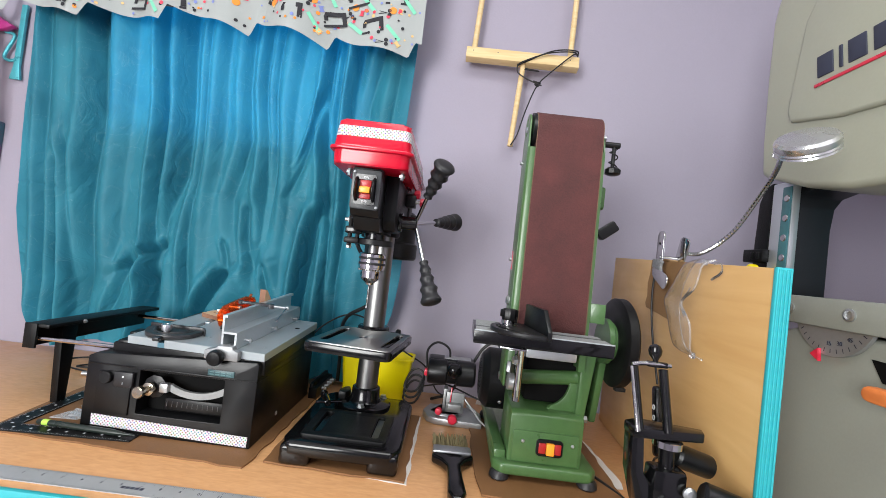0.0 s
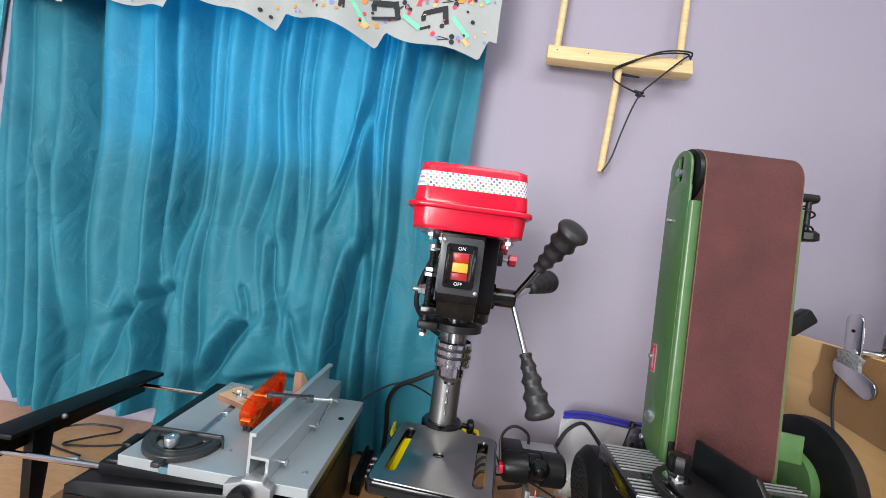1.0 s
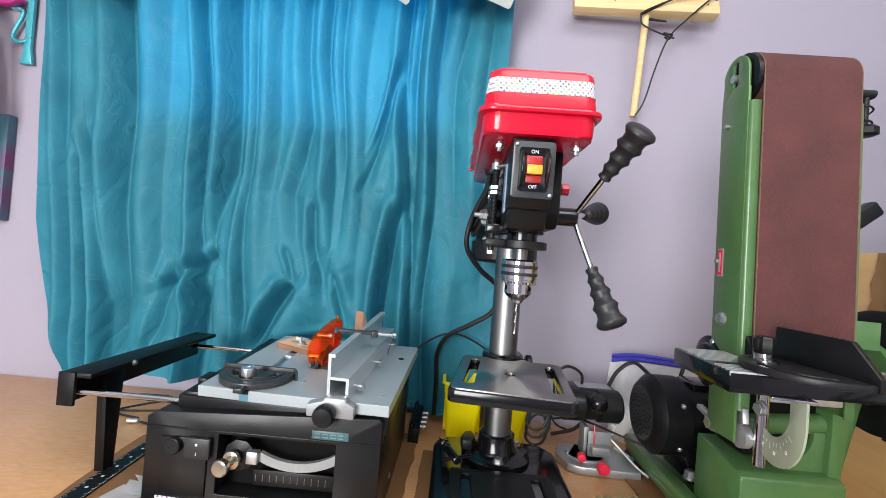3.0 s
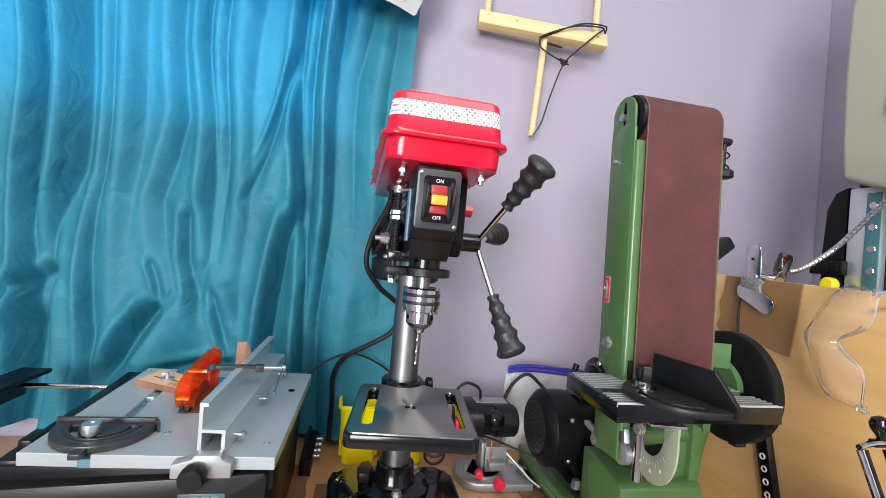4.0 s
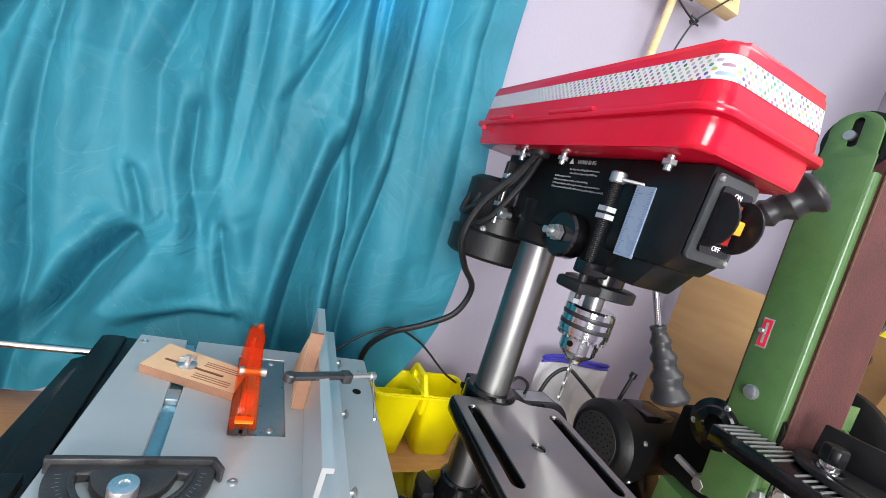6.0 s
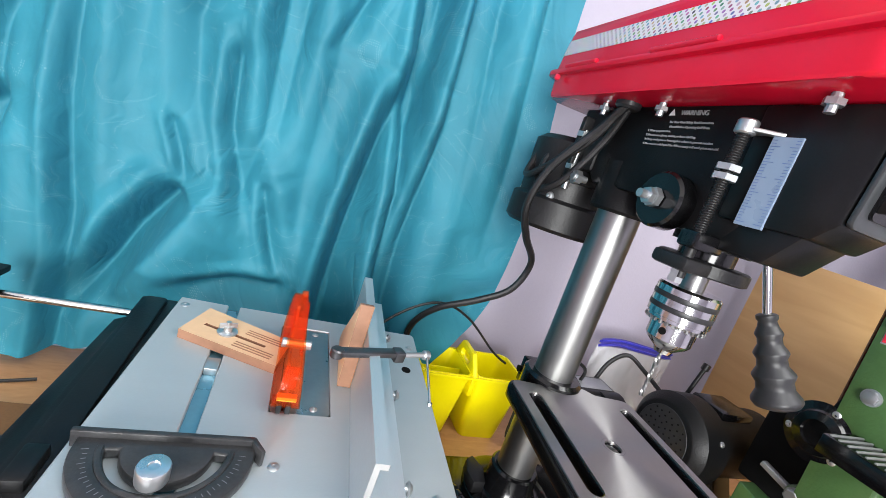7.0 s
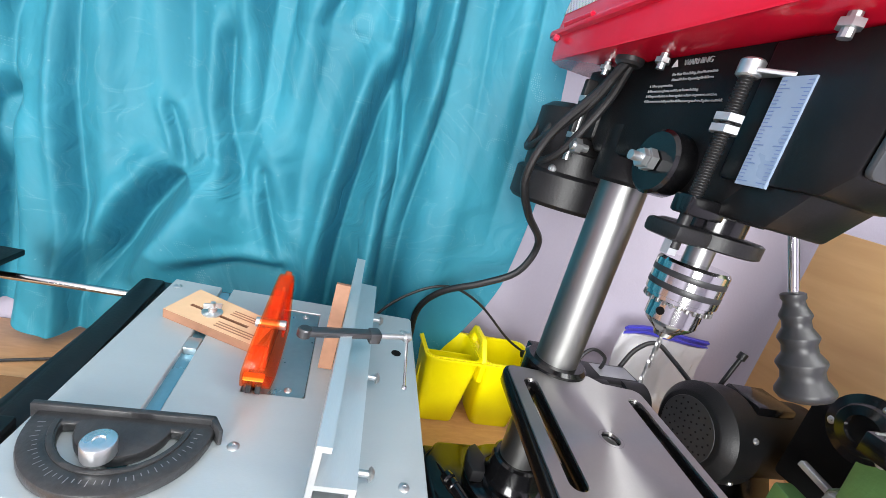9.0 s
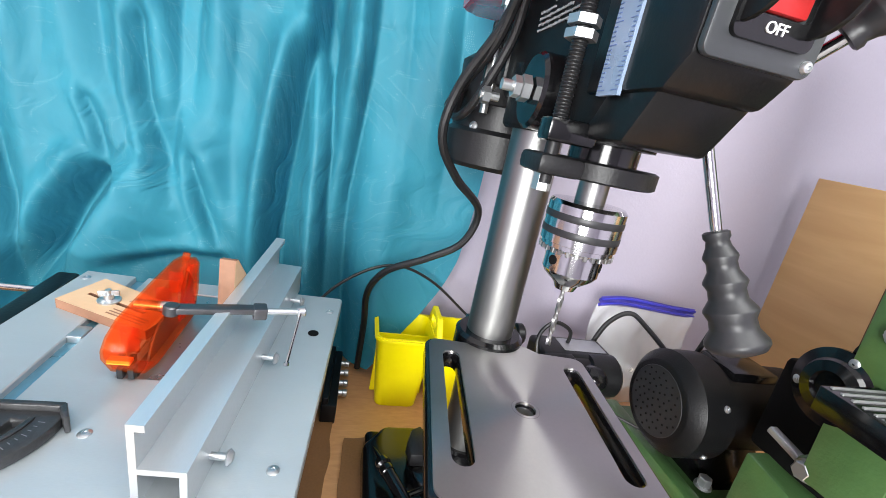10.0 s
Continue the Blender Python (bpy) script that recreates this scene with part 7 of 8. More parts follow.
part("jaw_knob", lathe(B(), [(0.003, 0), (0.0032, 0.006), (0.0070, 0.012), (0.0078, 0.017), (0.0060, 0.022), (0.002, 0.024)], (0.288, 0.562, 0.238), (-0.12, 0, 1), 18), M_GLOSS, cl)
part("jaw_plate", plate(B(), [(0.257, 0.532), (0.340, 0.540), (0.346, 0.556), (0.275, 0.572), (0.257, 0.560)], 0.160, 0.171, "z", bev=0.002), M_GLOSS, cl)
part("adjusting_wheel", lathe(B(), [(0.014, 0), (0.016, 0.001), (0.016, 0.008), (0.014, 0.009)], (0.302, 0.546, 0.150), (0, 0, 1), 30), M_CHROME, cl, "knurled chrome wheel")
bm = B()
plate(bm, [(0.258, 0.165), (0.272, 0.165), (0.276, 0.120), (0.300, 0.090), (0.330, 0.082), (0.330, 0.05), (0.285, 0.05), (0.270, 0.085), (0.260, 0.120)], 0.538, 0.562, "y", bev=0.003)
rod(bm, (0.302, 0.546, 0.152), (0.304, 0.546, 0.110), 0.0085, n=18)
box(bm, 0.284, 0.322, 0.532, 0.560, 0.085, 0.128, 0.005)
box(bm, 0.275, 0.335, 0.535, 0.600, 0.0005, 0.055, 0.004)
box(bm, 0.285, 0.325, 0.562, 0.592, -0.0005, 0.01, 0.002)
part("clamp_body", bm, M_GLOSS, cl)
for p in ((0.322, 0.530, 0.108), (0.298, 0.528, 0.090)):
    part("joint_bolt", lathe(B(), [(0.007, 0), (0.0075, 0.003), (0.005, 0.006), (0.001, 0.007)], p, (0, -1, 0), 18), M_ZINC, cl)
part("arm_tube", rod(B(), (0.318, 0.560, 0.138), (0.366, 0.567, 0.124), 0.0135, n=22, bev=0.003), M_PLASTIC, cl)
part("arm_tube", rod(B(), (0.330, 0.522, 0.112), (0.404, 0.500, 0.096), 0.0150, n=22, bev=0.003), M_PLASTIC, cl)

cl.location = CLAMP_BASE
# ---- plywood panel at the bench end, with what hangs on it ----
PA, PB = Vector((0.4245, 1.085, 0)), Vector((0.385, 0.512, 0))
along = (PB - PA).normalized()
out = Vector((along.y, -along.x, 0))
if out.x > 0:
    out = -out


def on_panel(s, z, d=0.0):
    """A point on the panel's face: s metres from the far end, z up, d off the face."""
    p = PA + along * s + out * d
    return Vector((p.x, p.y, z))


panel = thing("plywood_panel", (0.405, 0.80, 0.0), "upright birch plywood panel with a teal ribbed front edge", "panel")
L = (PB - PA).length
bm = plate(B(), [(0.022, 0.001), (L, 0.001), (L, 0.366), (0.022, 0.387)], -0.014, 0.0, "z", bev=0.0012, m=facing(on_panel(0, 0), along, (0, 0, 1)))
part("board", bm, M_PLY, panel, "birch plywood board")
em = facing(on_panel(L, 0, 0), along, (0, 0, 1))
bm = plate(B(), [(0, 0.001), (0.006, 0.001), (0.006, 0.367), (0, 0.367)], -0.0155, 0.0015, "z", bev=0.001, m=em)
edge = part("edging", bm, M_TEAL, panel, "teal plastic edging")
for k in range(4):
    part("ridge", box(B(), 0.006, 0.0075, 0.003, 0.365, -0.0143 + 0.004 * k, -0.0122 + 0.004 * k, 0.0005, 1, m=em), M_TEAL, edge)
cm = facing(on_panel(0, 0), along, (0, 0, 1))
solid("cardboard_pad", plate(B(), [(0.234, 0.297), (0.239, 0.289), (0.300, 0.282), (0.362, 0.274), (0.368, 0.320), (0.374, 0.3735), (0.300, 0.3765), (0.246, 0.3785), (0.243, 0.352), (0.236, 0.335), (0.240, 0.312)], 0.0006, 0.0030, "z", m=cm), M_CARD, "piece of brown cardboard under the lamp clip", "cardboard")

# clip-on gooseneck lamp
M_KNURL = mat("sparkling grey foam", (0.20, 0.205, 0.21), 0.5, 0.0, vary=0.95, scale=300, fine=900, bump=1.0)
CP = on_panel(0.310, 0.378, 0.004)
lamp = thing("clip_lamp", CP, "chrome clip-on gooseneck lamp clamped to the plywood panel", "lamp")
bm = B()
lm2 = cm @ pose(0.310, 0.365, 0.012, 0, 0, 2)
plate(bm, rrect(-0.0125, 0.0125, 0.000, 0.062, 0.011, 6), 0.002, 0.005, "z", bev=0.0008, m=lm2)
plate(bm, rrect(-0.033, 0.034, -0.0125, 0.0125, 0.0120, 8), 0.000, 0.004, "z", bev=0.0008, m=lm2 @ pose(0.003, -0.0165, 0, 0, 0, -27))
rod(bm, lm2 @ Vector((0, -0.022, -0.012)), lm2 @ Vector((0, -0.022, 0.001)), 0.006, n=14)
clip = part("clip_jaw", bm, M_CHROME, lamp, "chrome spring clip")
part("clip_pad", plate(B(), [(-0.016, 0.014), (0.013, 0.011), (0.021, 0.007), (0.016, -0.001), (0.017, -0.009), (-0.017, -0.001)], 0.0045, 0.0090, "z", bev=0.0008, m=lm2), M_KNURL, clip, "glittery grey foam pad")
bm = B()
plate(bm, rrect(-0.011, 0.011, -0.006, 0.040, 0.008, 6), -0.022, -0.019, "z", bev=0.0008, m=lm2 @ pose(0.014, 0.012, -0.006, 0, 14, -24))
rod(bm, lm2 @ Vector((0.004, 0.014, -0.024)), lm2 @ Vector((0.004, 0.014, 0.007)), 0.005, n=16, bev=0.001)
part("clip_lever", bm, M_CHROME, lamp)
part("clip_rivet", lathe(B(), [(0.002, 0), (0.002, 0.0012)], lm2 @ Vector((0, 0.040, 0.0048)), out, 12), M_NEARBLACK, clip)
NECK = [(0.418, 0.768, 0.392), (0.448, 0.760, 0.395), (0.478, 0.735, 0.430), (0.487, 0.695, 0.482), (0.478, 0.650, 0.516), (0.448, 0.605, 0.522), (0.408, 0.560, 0.508)]
line = smooth_line(NECK, 10)
bm = tube(B(), NECK, 0.0034, 10, 10)
for a, b in zip(line, line[1:]):
    lathe(bm, [(0.0034, 0), (0.0038, (b - a).length * 0.3), (0.0034, (b - a).length * 0.6)], a, b - a, 10, cap=False)
part("gooseneck", bm, M_CHROME, lamp, "ribbed chrome gooseneck")
HM = pose(0.429, 0.540, 0.519, 24, -30, 0)
bm = lathe(B(), [(0.030, -0.010), (0.0318, -0.009), (0.0305, -0.0070), (0.0318, -0.005), (0.0305, -0.0030), (0.0318, -0.001), (0.0318, 0.005), (0.029, 0.0085), (0.008, 0.0105)], (0, 0, 0), (0, 0, 1), 44)
bmesh.ops.transform(bm, matrix=HM, verts=bm.verts)
part("lamp_head", bm, mat("spun aluminium", (0.62, 0.63, 0.63), 0.26, 0.9, vary=0.06), lamp, "round ribbed aluminium lamp head")
bm = rod(B(), HM @ Vector((0, 0, -0.0098)), HM @ Vector((0, 0, -0.0112)), 0.027, n=40)
part("lens", bm, M_WHITE, lamp, "pale round lens")
bm = tube(B(), [on_panel(0.300, 0.372, 0.006), on_panel(0.288, 0.35, 0.012), on_panel(0.286, 0.30, 0.012), on_panel(0.300, 0.24, 0.010), on_panel(0.332, 0.168, 0.008)], 0.0018, 8)
part("lead", bm, M_CABLE, lamp)
sm = cm @ pose(0.350, 0.118, 0.010, 0, 0, 14)
dim = part("dimmer", plate(B(), rrect(-0.010, 0.010, -0.058, 0.050, 0.008, 5), -0.006, 0.006, "z", bev=0.003, m=sm), M_GLOSS, lamp, "black in-line dimmer with round buttons")
for k in range(4):
    part("button", plate(B(), ring2(0.001, 0.016 - 0.016 * k, 0.0042, 16), 0.006, 0.0072, "z", holes=[ring2(0.001, 0.016 - 0.016 * k, 0.0028, 16)], m=sm), M_GREYPRINT, dim)
part("lead", tube(B(), [sm @ Vector((0, -0.058, 0)), on_panel(0.345, 0.045, 0.008), on_panel(0.36, 0.004, 0.02)], 0.0018, 8), M_CABLE, lamp)

# safety goggles hanging on the panel
gog = thing("safety_goggles", on_panel(0.45, 0.25, 0.01), "clear plastic safety goggles hanging on the plywood panel", "goggles")
gm = cm @ pose(0.456, 0.308, 0.003, 0, 0, -4)


def goggle_edge(v, nose):
    """Across the lens: where the brow edge or the nose edge runs at height v."""
    if nose:
        return 0.026 - 0.030 * math.exp(-(((v - 0.05) / 0.24) ** 2)) - 0.006 * abs(v) ** 3
    return -0.058 + 0.032 * v * v


def goggle_point(v, u):
    a, b = goggle_edge(v, False), goggle_edge(v, True)
    end = math.sqrt(max(0.0, 1 - max(0.0, (abs(v) - 0.80) / 0.21) ** 2))
    return gm @ Vector((a + (b - a) * u, 0.068 * v, 0.004 + (0.046 * math.sin(math.pi * (0.06 + 0.7 * u)) * (1 - 0.30 * v * v)) * end))


bm = B()
NU, NV = 22, 40
g = [[bm.verts.new(goggle_point(math.sin((j / NV - 0.5) * math.pi), i / NU)) for i in range(NU + 1)] for j in range(NV + 1)]
for a, b in zip(g, g[1:]):
    for i in range(NU):
        bm.faces.new((a[i], a[i + 1], b[i + 1], b[i]))
bmesh.ops.solidify(bm, geom=bm.faces[:], thickness=0.0014)
part("lens", bm, M_LENS, gog, "clear wraparound lens", 60)
for u, rad in ((0.0, 0.0009), (1.0, 0.0013)):
    part("frame_edge", tube(B(), [goggle_point(x / 12 - 1, u) for x in range(25)], rad, 8, 3), M_LENSRIM, gog)
part("nose_bridge", tube(B(), [goggle_point(0.05 + x / 40, 1.0 - 0.03 * abs(x / 8)) for x in range(-10, 15, 2)], 0.0018, 10, 3, 0.5), M_LENSRIM, gog, "thick clear nose rim")
for v in (0.93, -0.93):
    part("end_lug", box(B(), -0.005, 0.004, -0.004, 0.004, -0.002, 0.003, 0.001, m=Matrix.Translation(goggle_point(v, 0.97)) @ gm.to_3x3().to_4x4()), M_LENSRIM, gog)
part("temple", tube(B(), [gm @ Vector(p) for p in ((0.020, 0.062, 0.012), (0.028, 0.063, 0.008), (0.024, 0.052, 0.004), (0.0, 0.040, 0.003))], 0.0016, 8, 6, 0.4), M_LENSRIM, gog)

# ---- wooden hanger frame on the wall ----
fr = thing("dowel_hanger", (0.14, 1.07, 0.62), "pale wooden bar with dowels hung on the wall", "wooden hanger")
bar_m = facing((0.145, 1.064, 0.849), (0.270, -0.010, -0.004), (0, 0.25, 1))
bar_o = part("bar", box(B(), -0.137, 0.137, -0.0150, 0.0150, -0.011, 0.011, 0.0015, m=bar_m), M_PALE, fr, "pale wooden bar")
for a, b, r in (((0.026, 1.072, 0.86), (0.040, 1.078, 1.20), 0.0068), ((0.262, 1.066, 0.858), (0.266, 1.075, 1.20), 0.0068), ((0.150, 1.064, 0.842), (0.140, 1.068, 0.634), 0.0066)):
    part("dowel", rod(B(), a, b, r, n=18, bev=0.001), M_PALE, fr, "pale round dowel")
for s in (-0.12, -0.06, 0.03, 0.115):
    part("nail", rod(B(), bar_m @ Vector((s, 0.003, 0.0118)), bar_m @ Vector((s, 0.003, 0.0126)), 0.0012, n=8), M_INK, bar_o)
WIRE = [(0.140, 1.058, 0.634), (0.152, 1.05, 0.660), (0.166, 1.045, 0.720), (0.186, 1.043, 0.780), (0.215, 1.041, 0.815), (0.262, 1.042, 0.862), (0.275, 1.052, 0.868), (0.262, 1.046, 0.872), (0.205, 1.044, 0.862), (0.146, 1.046, 0.836), (0.136, 1.052, 0.828), (0.150, 1.050, 0.836), (0.215, 1.043, 0.868), (0.270, 1.043, 0.874), (0.278, 1.055, 0.866)]
fr.location.z -= 0.006
w = thing("wire_loop", (0.2, 1.05, 0.634), "black wire looped round the wooden hanger", "wire")
part("strand", tube(B(), WIRE, 0.0016, 8), M_CABLE, w)
part("strand", tube(B(), [(0.135, 1.052, 0.832), (0.136, 1.050, 0.812), (0.150, 1.047, 0.800), (0.172, 1.045, 0.790), (0.190, 1.043, 0.783)], 0.0016, 8), M_CABLE, w)
part("strand", tube(B(), [(0.150, 1.060, 0.824), (0.190, 1.066, 0.826), (0.152, 1.062, 0.828)], 0.0016, 8), M_CABLE, w)
part("knot", tube(B(), [(0.176, 1.042, 0.790), (0.184, 1.038, 0.786), (0.192, 1.040, 0.786), (0.188, 1.046, 0.780), (0.180, 1.044, 0.784), (0.196, 1.040, 0.780)], 0.0017, 8, 4), M_CABLE, w)

w.location.z -= 0.006

# ---- hanging things at the far end of the wall ----
pf = thing("picture_frame", (-1.22, 1.09, 0.32), "magenta and teal glitter frame with a dark picture", "picture frame")
bm = plate(B(), rrect(-1.355, -1.152, 0.327, 0.553, 0.004), 1.085, 1.1045, "y", holes=[rrect(-1.330, -1.178, 0.351, 0.527, 0.003)], bev=0.002)
part("frame", bm, M_MARBLE, pf)
part("picture", box(B(), -1.332, -1.176, 1.094, 1.100, 0.348, 0.530, 0), mat("dark mottled picture", (0.030, 0.028, 0.026), 0.35, vary=0.98, scale=26, fine=70, stretch=(1, 1, 4.5)), pf)
hang = thing("craft_hanger", (-1.25, 1.07, 0.46), "magenta hanger with orange ribbons and craft spools", "hanger")
part("hanger", plate(B(), [(-1.36, 0.785), (-1.25, 0.782), (-1.165, 0.783), (-1.137, 0.795), (-1.165, 0.808), (-1.22, 0.838), (-1.30, 0.862), (-1.36, 0.865)], 1.075, 1.095, "y", bev=0.006), mat("magenta plastic", (0.42, 0.03, 0.20), 0.35, vary=0.1), hang, "magenta hanger bar")
M_GRGLIT = mat("green glitter wrap", (0.20, 0.42, 0.34), 0.25, 0.4, vary=0.5, scale=90, fine=1500, bump=0.8)
M_PINKPRT = mat("white and pink printed paper", (0.68, 0.48, 0.55), 0.6, vary=0.35, scale=70, stretch=(0.6, 0.6, 1.6))
M_STRIPES = mat("beige wound paper", (0.50, 0.43, 0.33), 0.6, vary=0.35, scale=26, stretch=(0.05, 0.05, 6))
M_MINT = mat("mint paper", (0.22, 0.52, 0.40), 0.6, vary=0.1)
for sx, rows in ((0.0, ((0.0095, 0.722, 0.805, M_GRGLIT, "green glitter rod"), (0.0215, 0.640, 0.724, M_PINKPRT, "printed paper wrap"), (0.0240, 0.560, 0.641, M_STRIPES, "beige wound base"))),
                 (-0.075, ((0.0095, 0.735, 0.805, M_GRGLIT, "green glitter rod"), (0.022, 0.680, 0.737, M_MINT, "mint paper wrap"), (0.0235, 0.632, 0.681, PR_BLACK, "black dotted band"), (0.0235, 0.575, 0.633, PR_RED, "red band")))):
    for r, z0, z1, m, lb in rows:
        x = -1.212 + sx + 0.10 * (0.64 - z0)
        part("spool_section", lathe(B(), [(r * 0.94, 0), (r, 0.003), (r * 0.985, (z1 - z0) / 2), (r, z1 - z0 - 0.003), (r * 0.9, z1 - z0)], (x, 1.056, z0), (-0.10, 0, 1), 22), m, hang, lb)
    part("spool_rim", lathe(B(), [(0.020, 0), (0.0305, 0.001), (0.0300, 0.006), (0.0235, 0.020)], (-1.2035 + sx, 1.056, 0.541 if sx == 0 else 0.557), (-0.10, 0, 1), 24), M_PAPER, hang, "white flared rim")
rr = random.Random(11)
for k, (xa, xb, zb) in enumerate(((-1.288, -1.282, 0.50), (-1.284, -1.290, 0.53), (-1.232, -1.206, 0.50), (-1.228, -1.198, 0.53), (-1.236, -1.214, 0.46), (-1.265, -1.272, 0.465), (-1.256, -1.238, 0.468))):
    pts = [(-1.216 + 0.02 * (k - 3) / 3, 1.050, 0.805)] + [(0.046 + xa + (xb - xa) * j / 5 + rr.uniform(-0.004, 0.004), 1.028 + 0.006 * math.cos(2.1 * j + k), 0.79 + (zb - 0.79) * j / 5) for j in range(1, 6)]
    part("ribbon", tube(B(), pts, 0.0062, 6, 6, 0.45), M_RIBBON, hang)
part("bow", tube(B(), [(-1.254, 1.05, 0.800), (-1.229, 1.03, 0.815), (-1.209, 1.045, 0.802), (-1.174, 1.035, 0.812), (-1.204, 1.04, 0.795)], 0.008, 6, 6, 0.3), M_RIBBON, hang)
part("cord", tube(B(), [(-1.22, 1.055, 0.92), (-1.218, 1.048, 0.86), (-1.195, 1.046, 0.812), (-1.165, 1.048, 0.83), (-1.160, 1.05, 0.92)], 0.006, 8), M_GLITTEAL, hang, "teal glitter cord")
tool = thing("hook_tool", (-1.14, 1.09, 0.66), "flat teal hook tool hanging on the wall", "hook")
bm = plate(B(), [(-1.150, 0.665), (-1.122, 0.665), (-1.128, 0.700), (-1.128, 0.86), (-1.142, 0.86), (-1.143, 0.700)], 1.093, 1.100, "y", bev=0.001)
part("blade", bm, M_GLITTEAL, tool)
part("hook", tube(B(), [(-1.140, 1.095, 0.715), (-1.158, 1.094, 0.712), (-1.170, 1.094, 0.725), (-1.150, 1.094, 0.775), (-1.175, 1.094, 0.785)], 0.004, 8), M_GLITTEAL, tool)

# ---- band saw standing beside the bench ----
bs = thing("band_saw", (0.66, 0.56, FLOOR_Z), "cream and grey floor-standing band saw beside the bench", "band saw")
cov = [(0.35, 0.985), (0.56, 0.975)] + ring2(0.640, 0.800, 0.160, 9, 84, 8) + [(0.800, 0.72), (0.797, 0.60), (0.792, 0.545), (0.755, 0.530), (0.70, 0.510), (0.62, 0.494), (0.54, 0.492), (0.44, 0.500), (0.36, 0.53), (0.335, 0.60)]
bm = plate(B(), cov, 0.556, 0.680, "x", bev=0.010, seg=3)
cover = part("upper_cover", bm, M_CREAM, bs, "cream upper wheel cover", 40)
ins = [(0.355, 0.935), (0.56, 0.915), (0.66, 0.865), (0.715, 0.78), (0.737, 0.640), (0.730, 0.620), (0.64, 0.600), (0.46, 0.585), (0.345, 0.585)]
bm = plate(B(), ins, 0.549, 0.560, "x", bev=0.006, seg=3)
part("raised_panel", bm, M_CREAM, cover, "", 40)
# maker's mark as plain blocks over a red line
for k in range(6):
    y = 0.683 - 0.036 * k
    wdt = 0.030 if k not in (1, 4) else 0.009
    if k > 1:
        y += 0.022
    if k > 4:
        y += 0.022
    bm = plate(B(), [(y - wdt, 0.672), (y - 0.004, 0.672), (y, 0.706), (y - wdt + 0.004, 0.706)], 0.5470, 0.5495, "x", bev=0.0006)
    part("mark_block", bm, M_INK, cover)
part("mark_line", box(B(), 0.5472, 0.5495, 0.49, 0.684, 0.6585, 0.6635, 0.0005), M_REDPL, cover, "red line")
part("column", plate(B(), [(0.783, 0.30), (0.801, 0.30), (0.801, 0.55), (0.45, 0.55), (0.45, 0.526), (0.66, 0.524), (0.735, 0.519), (0.765, 0.512), (0.778, 0.497), (0.783, 0.46)], 0.606, 0.680, "x", bev=0.003), mat("dark blue-grey enamel", (0.018, 0.020, 0.024), 0.4, spec=0.3), bs, "dark cast column and upper arm")
part("blade_cover", plate(B(), [(0.803, 0.30), (0.836, 0.30), (0.838, 0.43), (0.834, 0.505), (0.822, 0.532), (0.803, 0.540)], 0.588, 0.640, "x", bev=0.004), M_BLACK, bs)
bm = box(B(), 0.5865, 0.600, 0.7535, 0.799, 0.34, 0.535, 0.002)
post = part("guide_post", bm, M_ALU, bs, "bright metal guide post")
for k in range(5):
    part("post_hole", rod(B(), (0.586, 0.7640, 0.505 - 0.034 * k), (0.5835, 0.7640, 0.505 - 0.034 * k), 0.0062, n=16, bev=0.001), M_CHROME, post)
part("post_strip", box(B(), 0.5845, 0.5862, 0.7545, 0.7735, 0.35, 0.525, 0.0004), mat("teal-grey strip", (0.05, 0.16, 0.18), 0.35), post)
bm = B()
box(bm, 0.575, 0.60, 0.795, 0.845, 0.395, 0.418, 0.002)
box(bm, 0.571, 0.576, 0.800, 0.806, 0.400, 0.412, 0.001)
box(bm, 0.571, 0.576, 0.815, 0.821, 0.400, 0.412, 0.001)
part("hex_holder", bm, M_BLACK, bs)
part("wheel_knob", rod(B(), (0.575, 0.806, 0.378), (0.560, 0.806, 0.378), 0.012, n=20, bev=0.003), M_YELLOW, bs, "yellow knob")
bm = plate(B(), [(0.34, 0.300), (0.725, 0.300), (0.725, 0.342), (0.34, 0.342)], 0.556, 0.900, "x", bev=0.003)
tabl = part("table", bm, M_SAWGREY, bs, "grey cast table")
for y in (0.70, 0.602, 0.45):
    bm = lathe(B(), [(0.0085, 0), (0.0085, 0.003), (0.006, 0.004), (0.005, 0.001)], (0.5565, y, 0.322), (-1, 0, 0), 20)
    part("rail_bolt", bm, M_ZINC, tabl)
bm = plate(B(), ring2(0.638, 0.326, 0.064, 24, 202, 338), 0.566, 0.572, "x")
tr = part("trunnion", bm, M_CAST, bs, "pale tilt scale")
bm = B()
for k in range(13):
    a = radians(211 + 9.6 * k)
    d, n2 = Vector((0, math.cos(a), math.sin(a))), Vector((0, -math.sin(a), math.cos(a))) * 0.0006
    bm.faces.new([bm.verts.new(Vector((0.5652, 0.638, 0.326)) + d * r + n2 * t) for r, t in ((0.054, -1), (0.060, -1), (0.060, 1), (0.054, 1))])
part("scale_marks", bm, M_INK, tr)
for lab, a in (("45", 232), ("30", 252), ("15", 272)):
    p = Vector((0.5650, 0.638 + 0.047 * math.cos(radians(a)), 0.326 + 0.047 * math.sin(radians(a))))
    words(lab, 0.008, facing(p, (0, -1, 0), (0, 0, 1)), M_INK, "numeral", tr)
part("pointer", plate(B(), [(0.652, 0.270), (0.664, 0.260), (0.650, 0.252)], 0.561, 0.566, "x"), M_REDPL, bs, "red pointer")
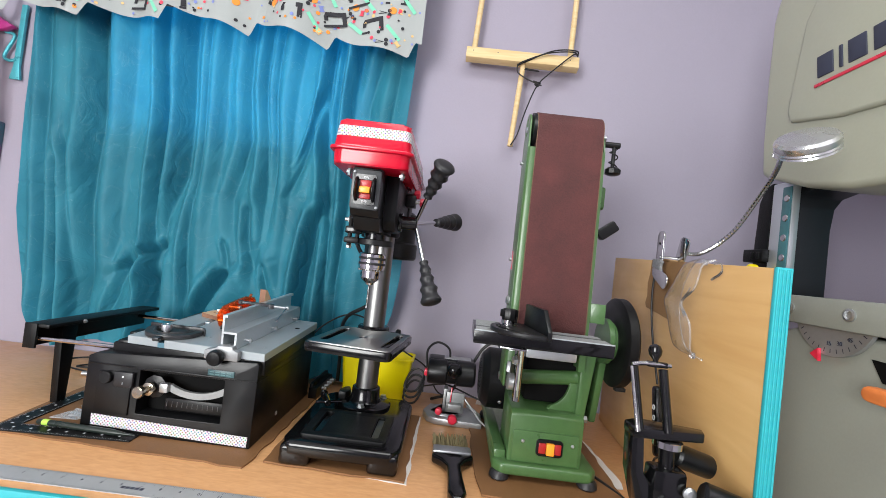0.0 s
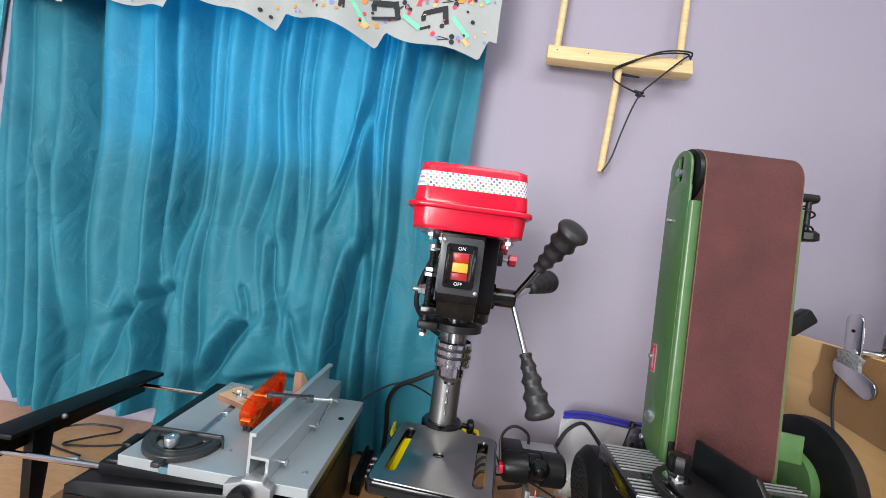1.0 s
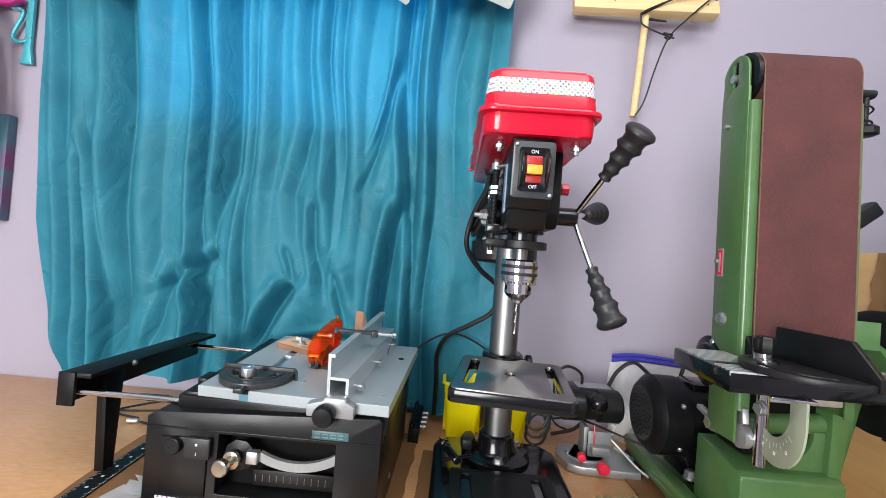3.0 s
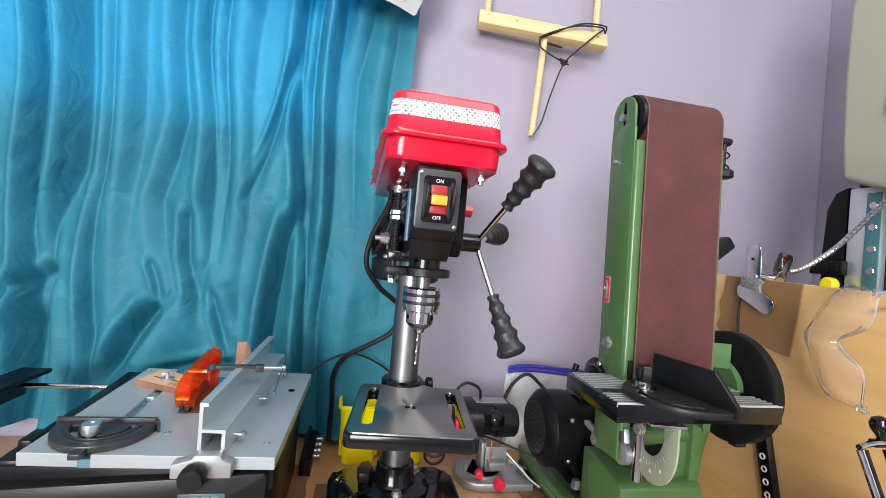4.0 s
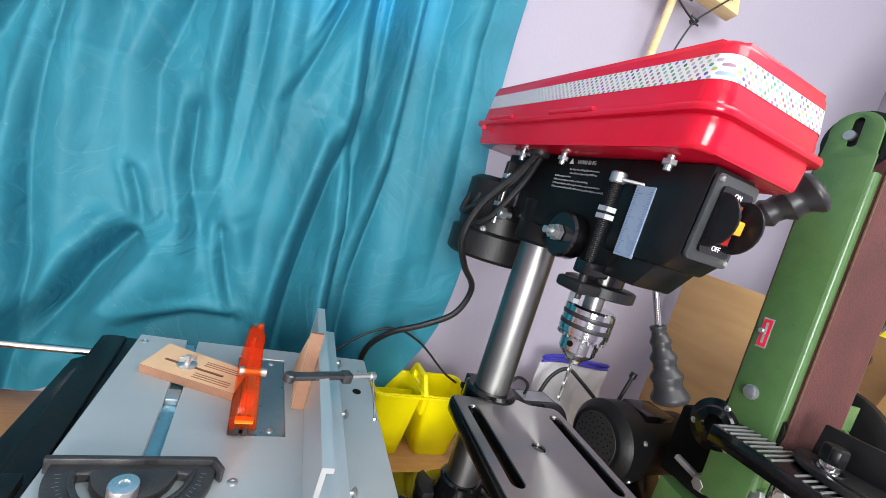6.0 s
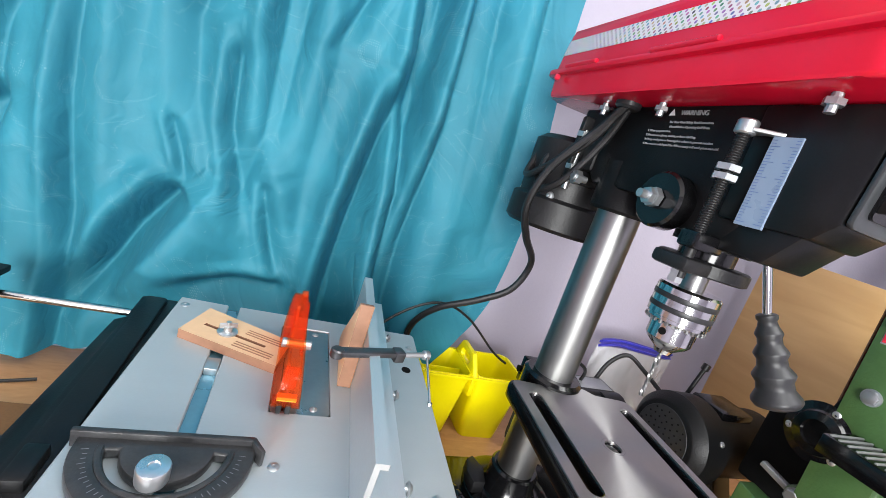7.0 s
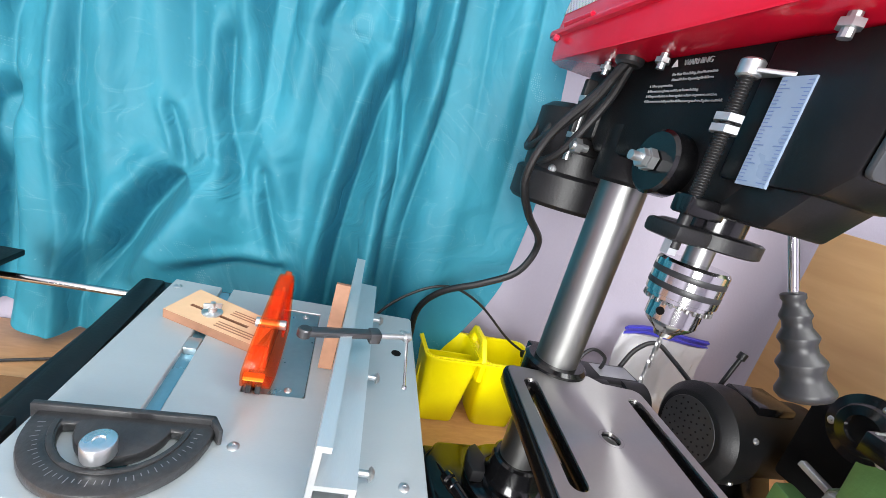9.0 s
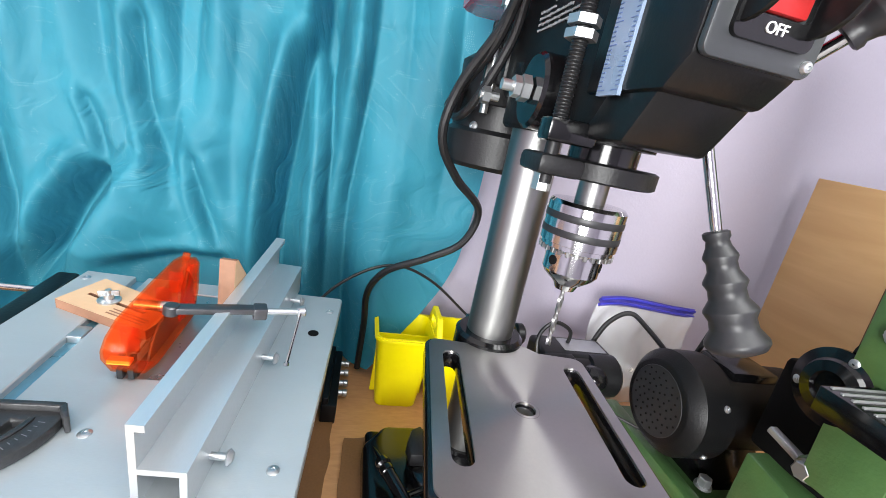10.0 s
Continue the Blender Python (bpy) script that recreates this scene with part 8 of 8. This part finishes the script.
bm = plate(B(), [(0.34, FLOOR_Z + 0.001), (0.752, FLOOR_Z + 0.001), (0.752, 0.255), (0.735, 0.285), (0.700, 0.296), (0.34, 0.296)], 0.574, 0.690, "x", bev=0.008, seg=3)
part("lower_cover", bm, M_SAWGREY, bs, "grey-green lower housing")
# dark plate laid on the cover as the shade of its slot
part("slot_shade", plate(B(), [(0.40, 0.262), (0.585, 0.270), (0.570, 0.244), (0.40, 0.232)], 0.5715, 0.5745, "x"), M_NEARBLACK, bs)
bm = rod(B(), (0.574, 0.525, 0.238), (0.545, 0.525, 0.238), 0.006, n=14)
part("knob_stem", bm, M_ZINC, bs)
part("tilt_knob", plate(B(), rrect(0.480, 0.555, 0.224, 0.243, 0.009, 4), 0.530, 0.546, "x", bev=0.004), mat("orange plastic", (0.75, 0.22, 0.06), 0.4), bs, "orange lever knob")
bm = plate(B(), [(0.690, 0.03), (0.757, 0.0), (0.752, -0.12), (0.66, -0.12)], 0.5690, 0.5735, "x")
part("warning_label", bm, mat("brown-orange label", (0.45, 0.20, 0.08), 0.5, vary=0.5, scale=90), bs)

# teal hanging and cord on the side wall
bm = B()
g = []
for j in range(13):
    z = 0.05 + 0.75 * j / 12
    g.append([bm.verts.new((0.895 + 0.012 * math.sin(40 * y + 1) + 0.004 * math.sin(9 * z), y, z)) for y in [0.35 + 0.490 * i / 60 for i in range(61)]])
for a, b in zip(g, g[1:]):
    for i in range(60):
        bm.faces.new((a[i], a[i + 1], b[i + 1], b[i]))
solid("side_curtain", bm, mat("dark teal cloth", (0.01, 0.16, 0.18), 0.7, vary=0.15), "dark teal cloth hanging on the side wall", "curtain", angle=180)
solid("hanging_cord", tube(B(), [(0.872, 0.765, 0.85), (0.870, 0.768, 0.6), (0.868, 0.772, 0.40), (0.870, 0.775, 0.10)], 0.006, 10), M_ORANGECORD, "orange-red cord hanging before the teal cloth", "cord")

# ceiling lamp over the bench
cla = thing("ceiling_lamp", (0.30, -0.35, CEIL_Z - 0.05), "flat white ceiling light panel", "ceiling light")
part("frame", plate(B(), rrect(-0.30, 0.90, -0.88, 0.18, 0.02), CEIL_Z - 0.045, CEIL_Z, "z", holes=[rrect(-0.28, 0.88, -0.86, 0.16, 0.02)]), M_WHITE, cla)
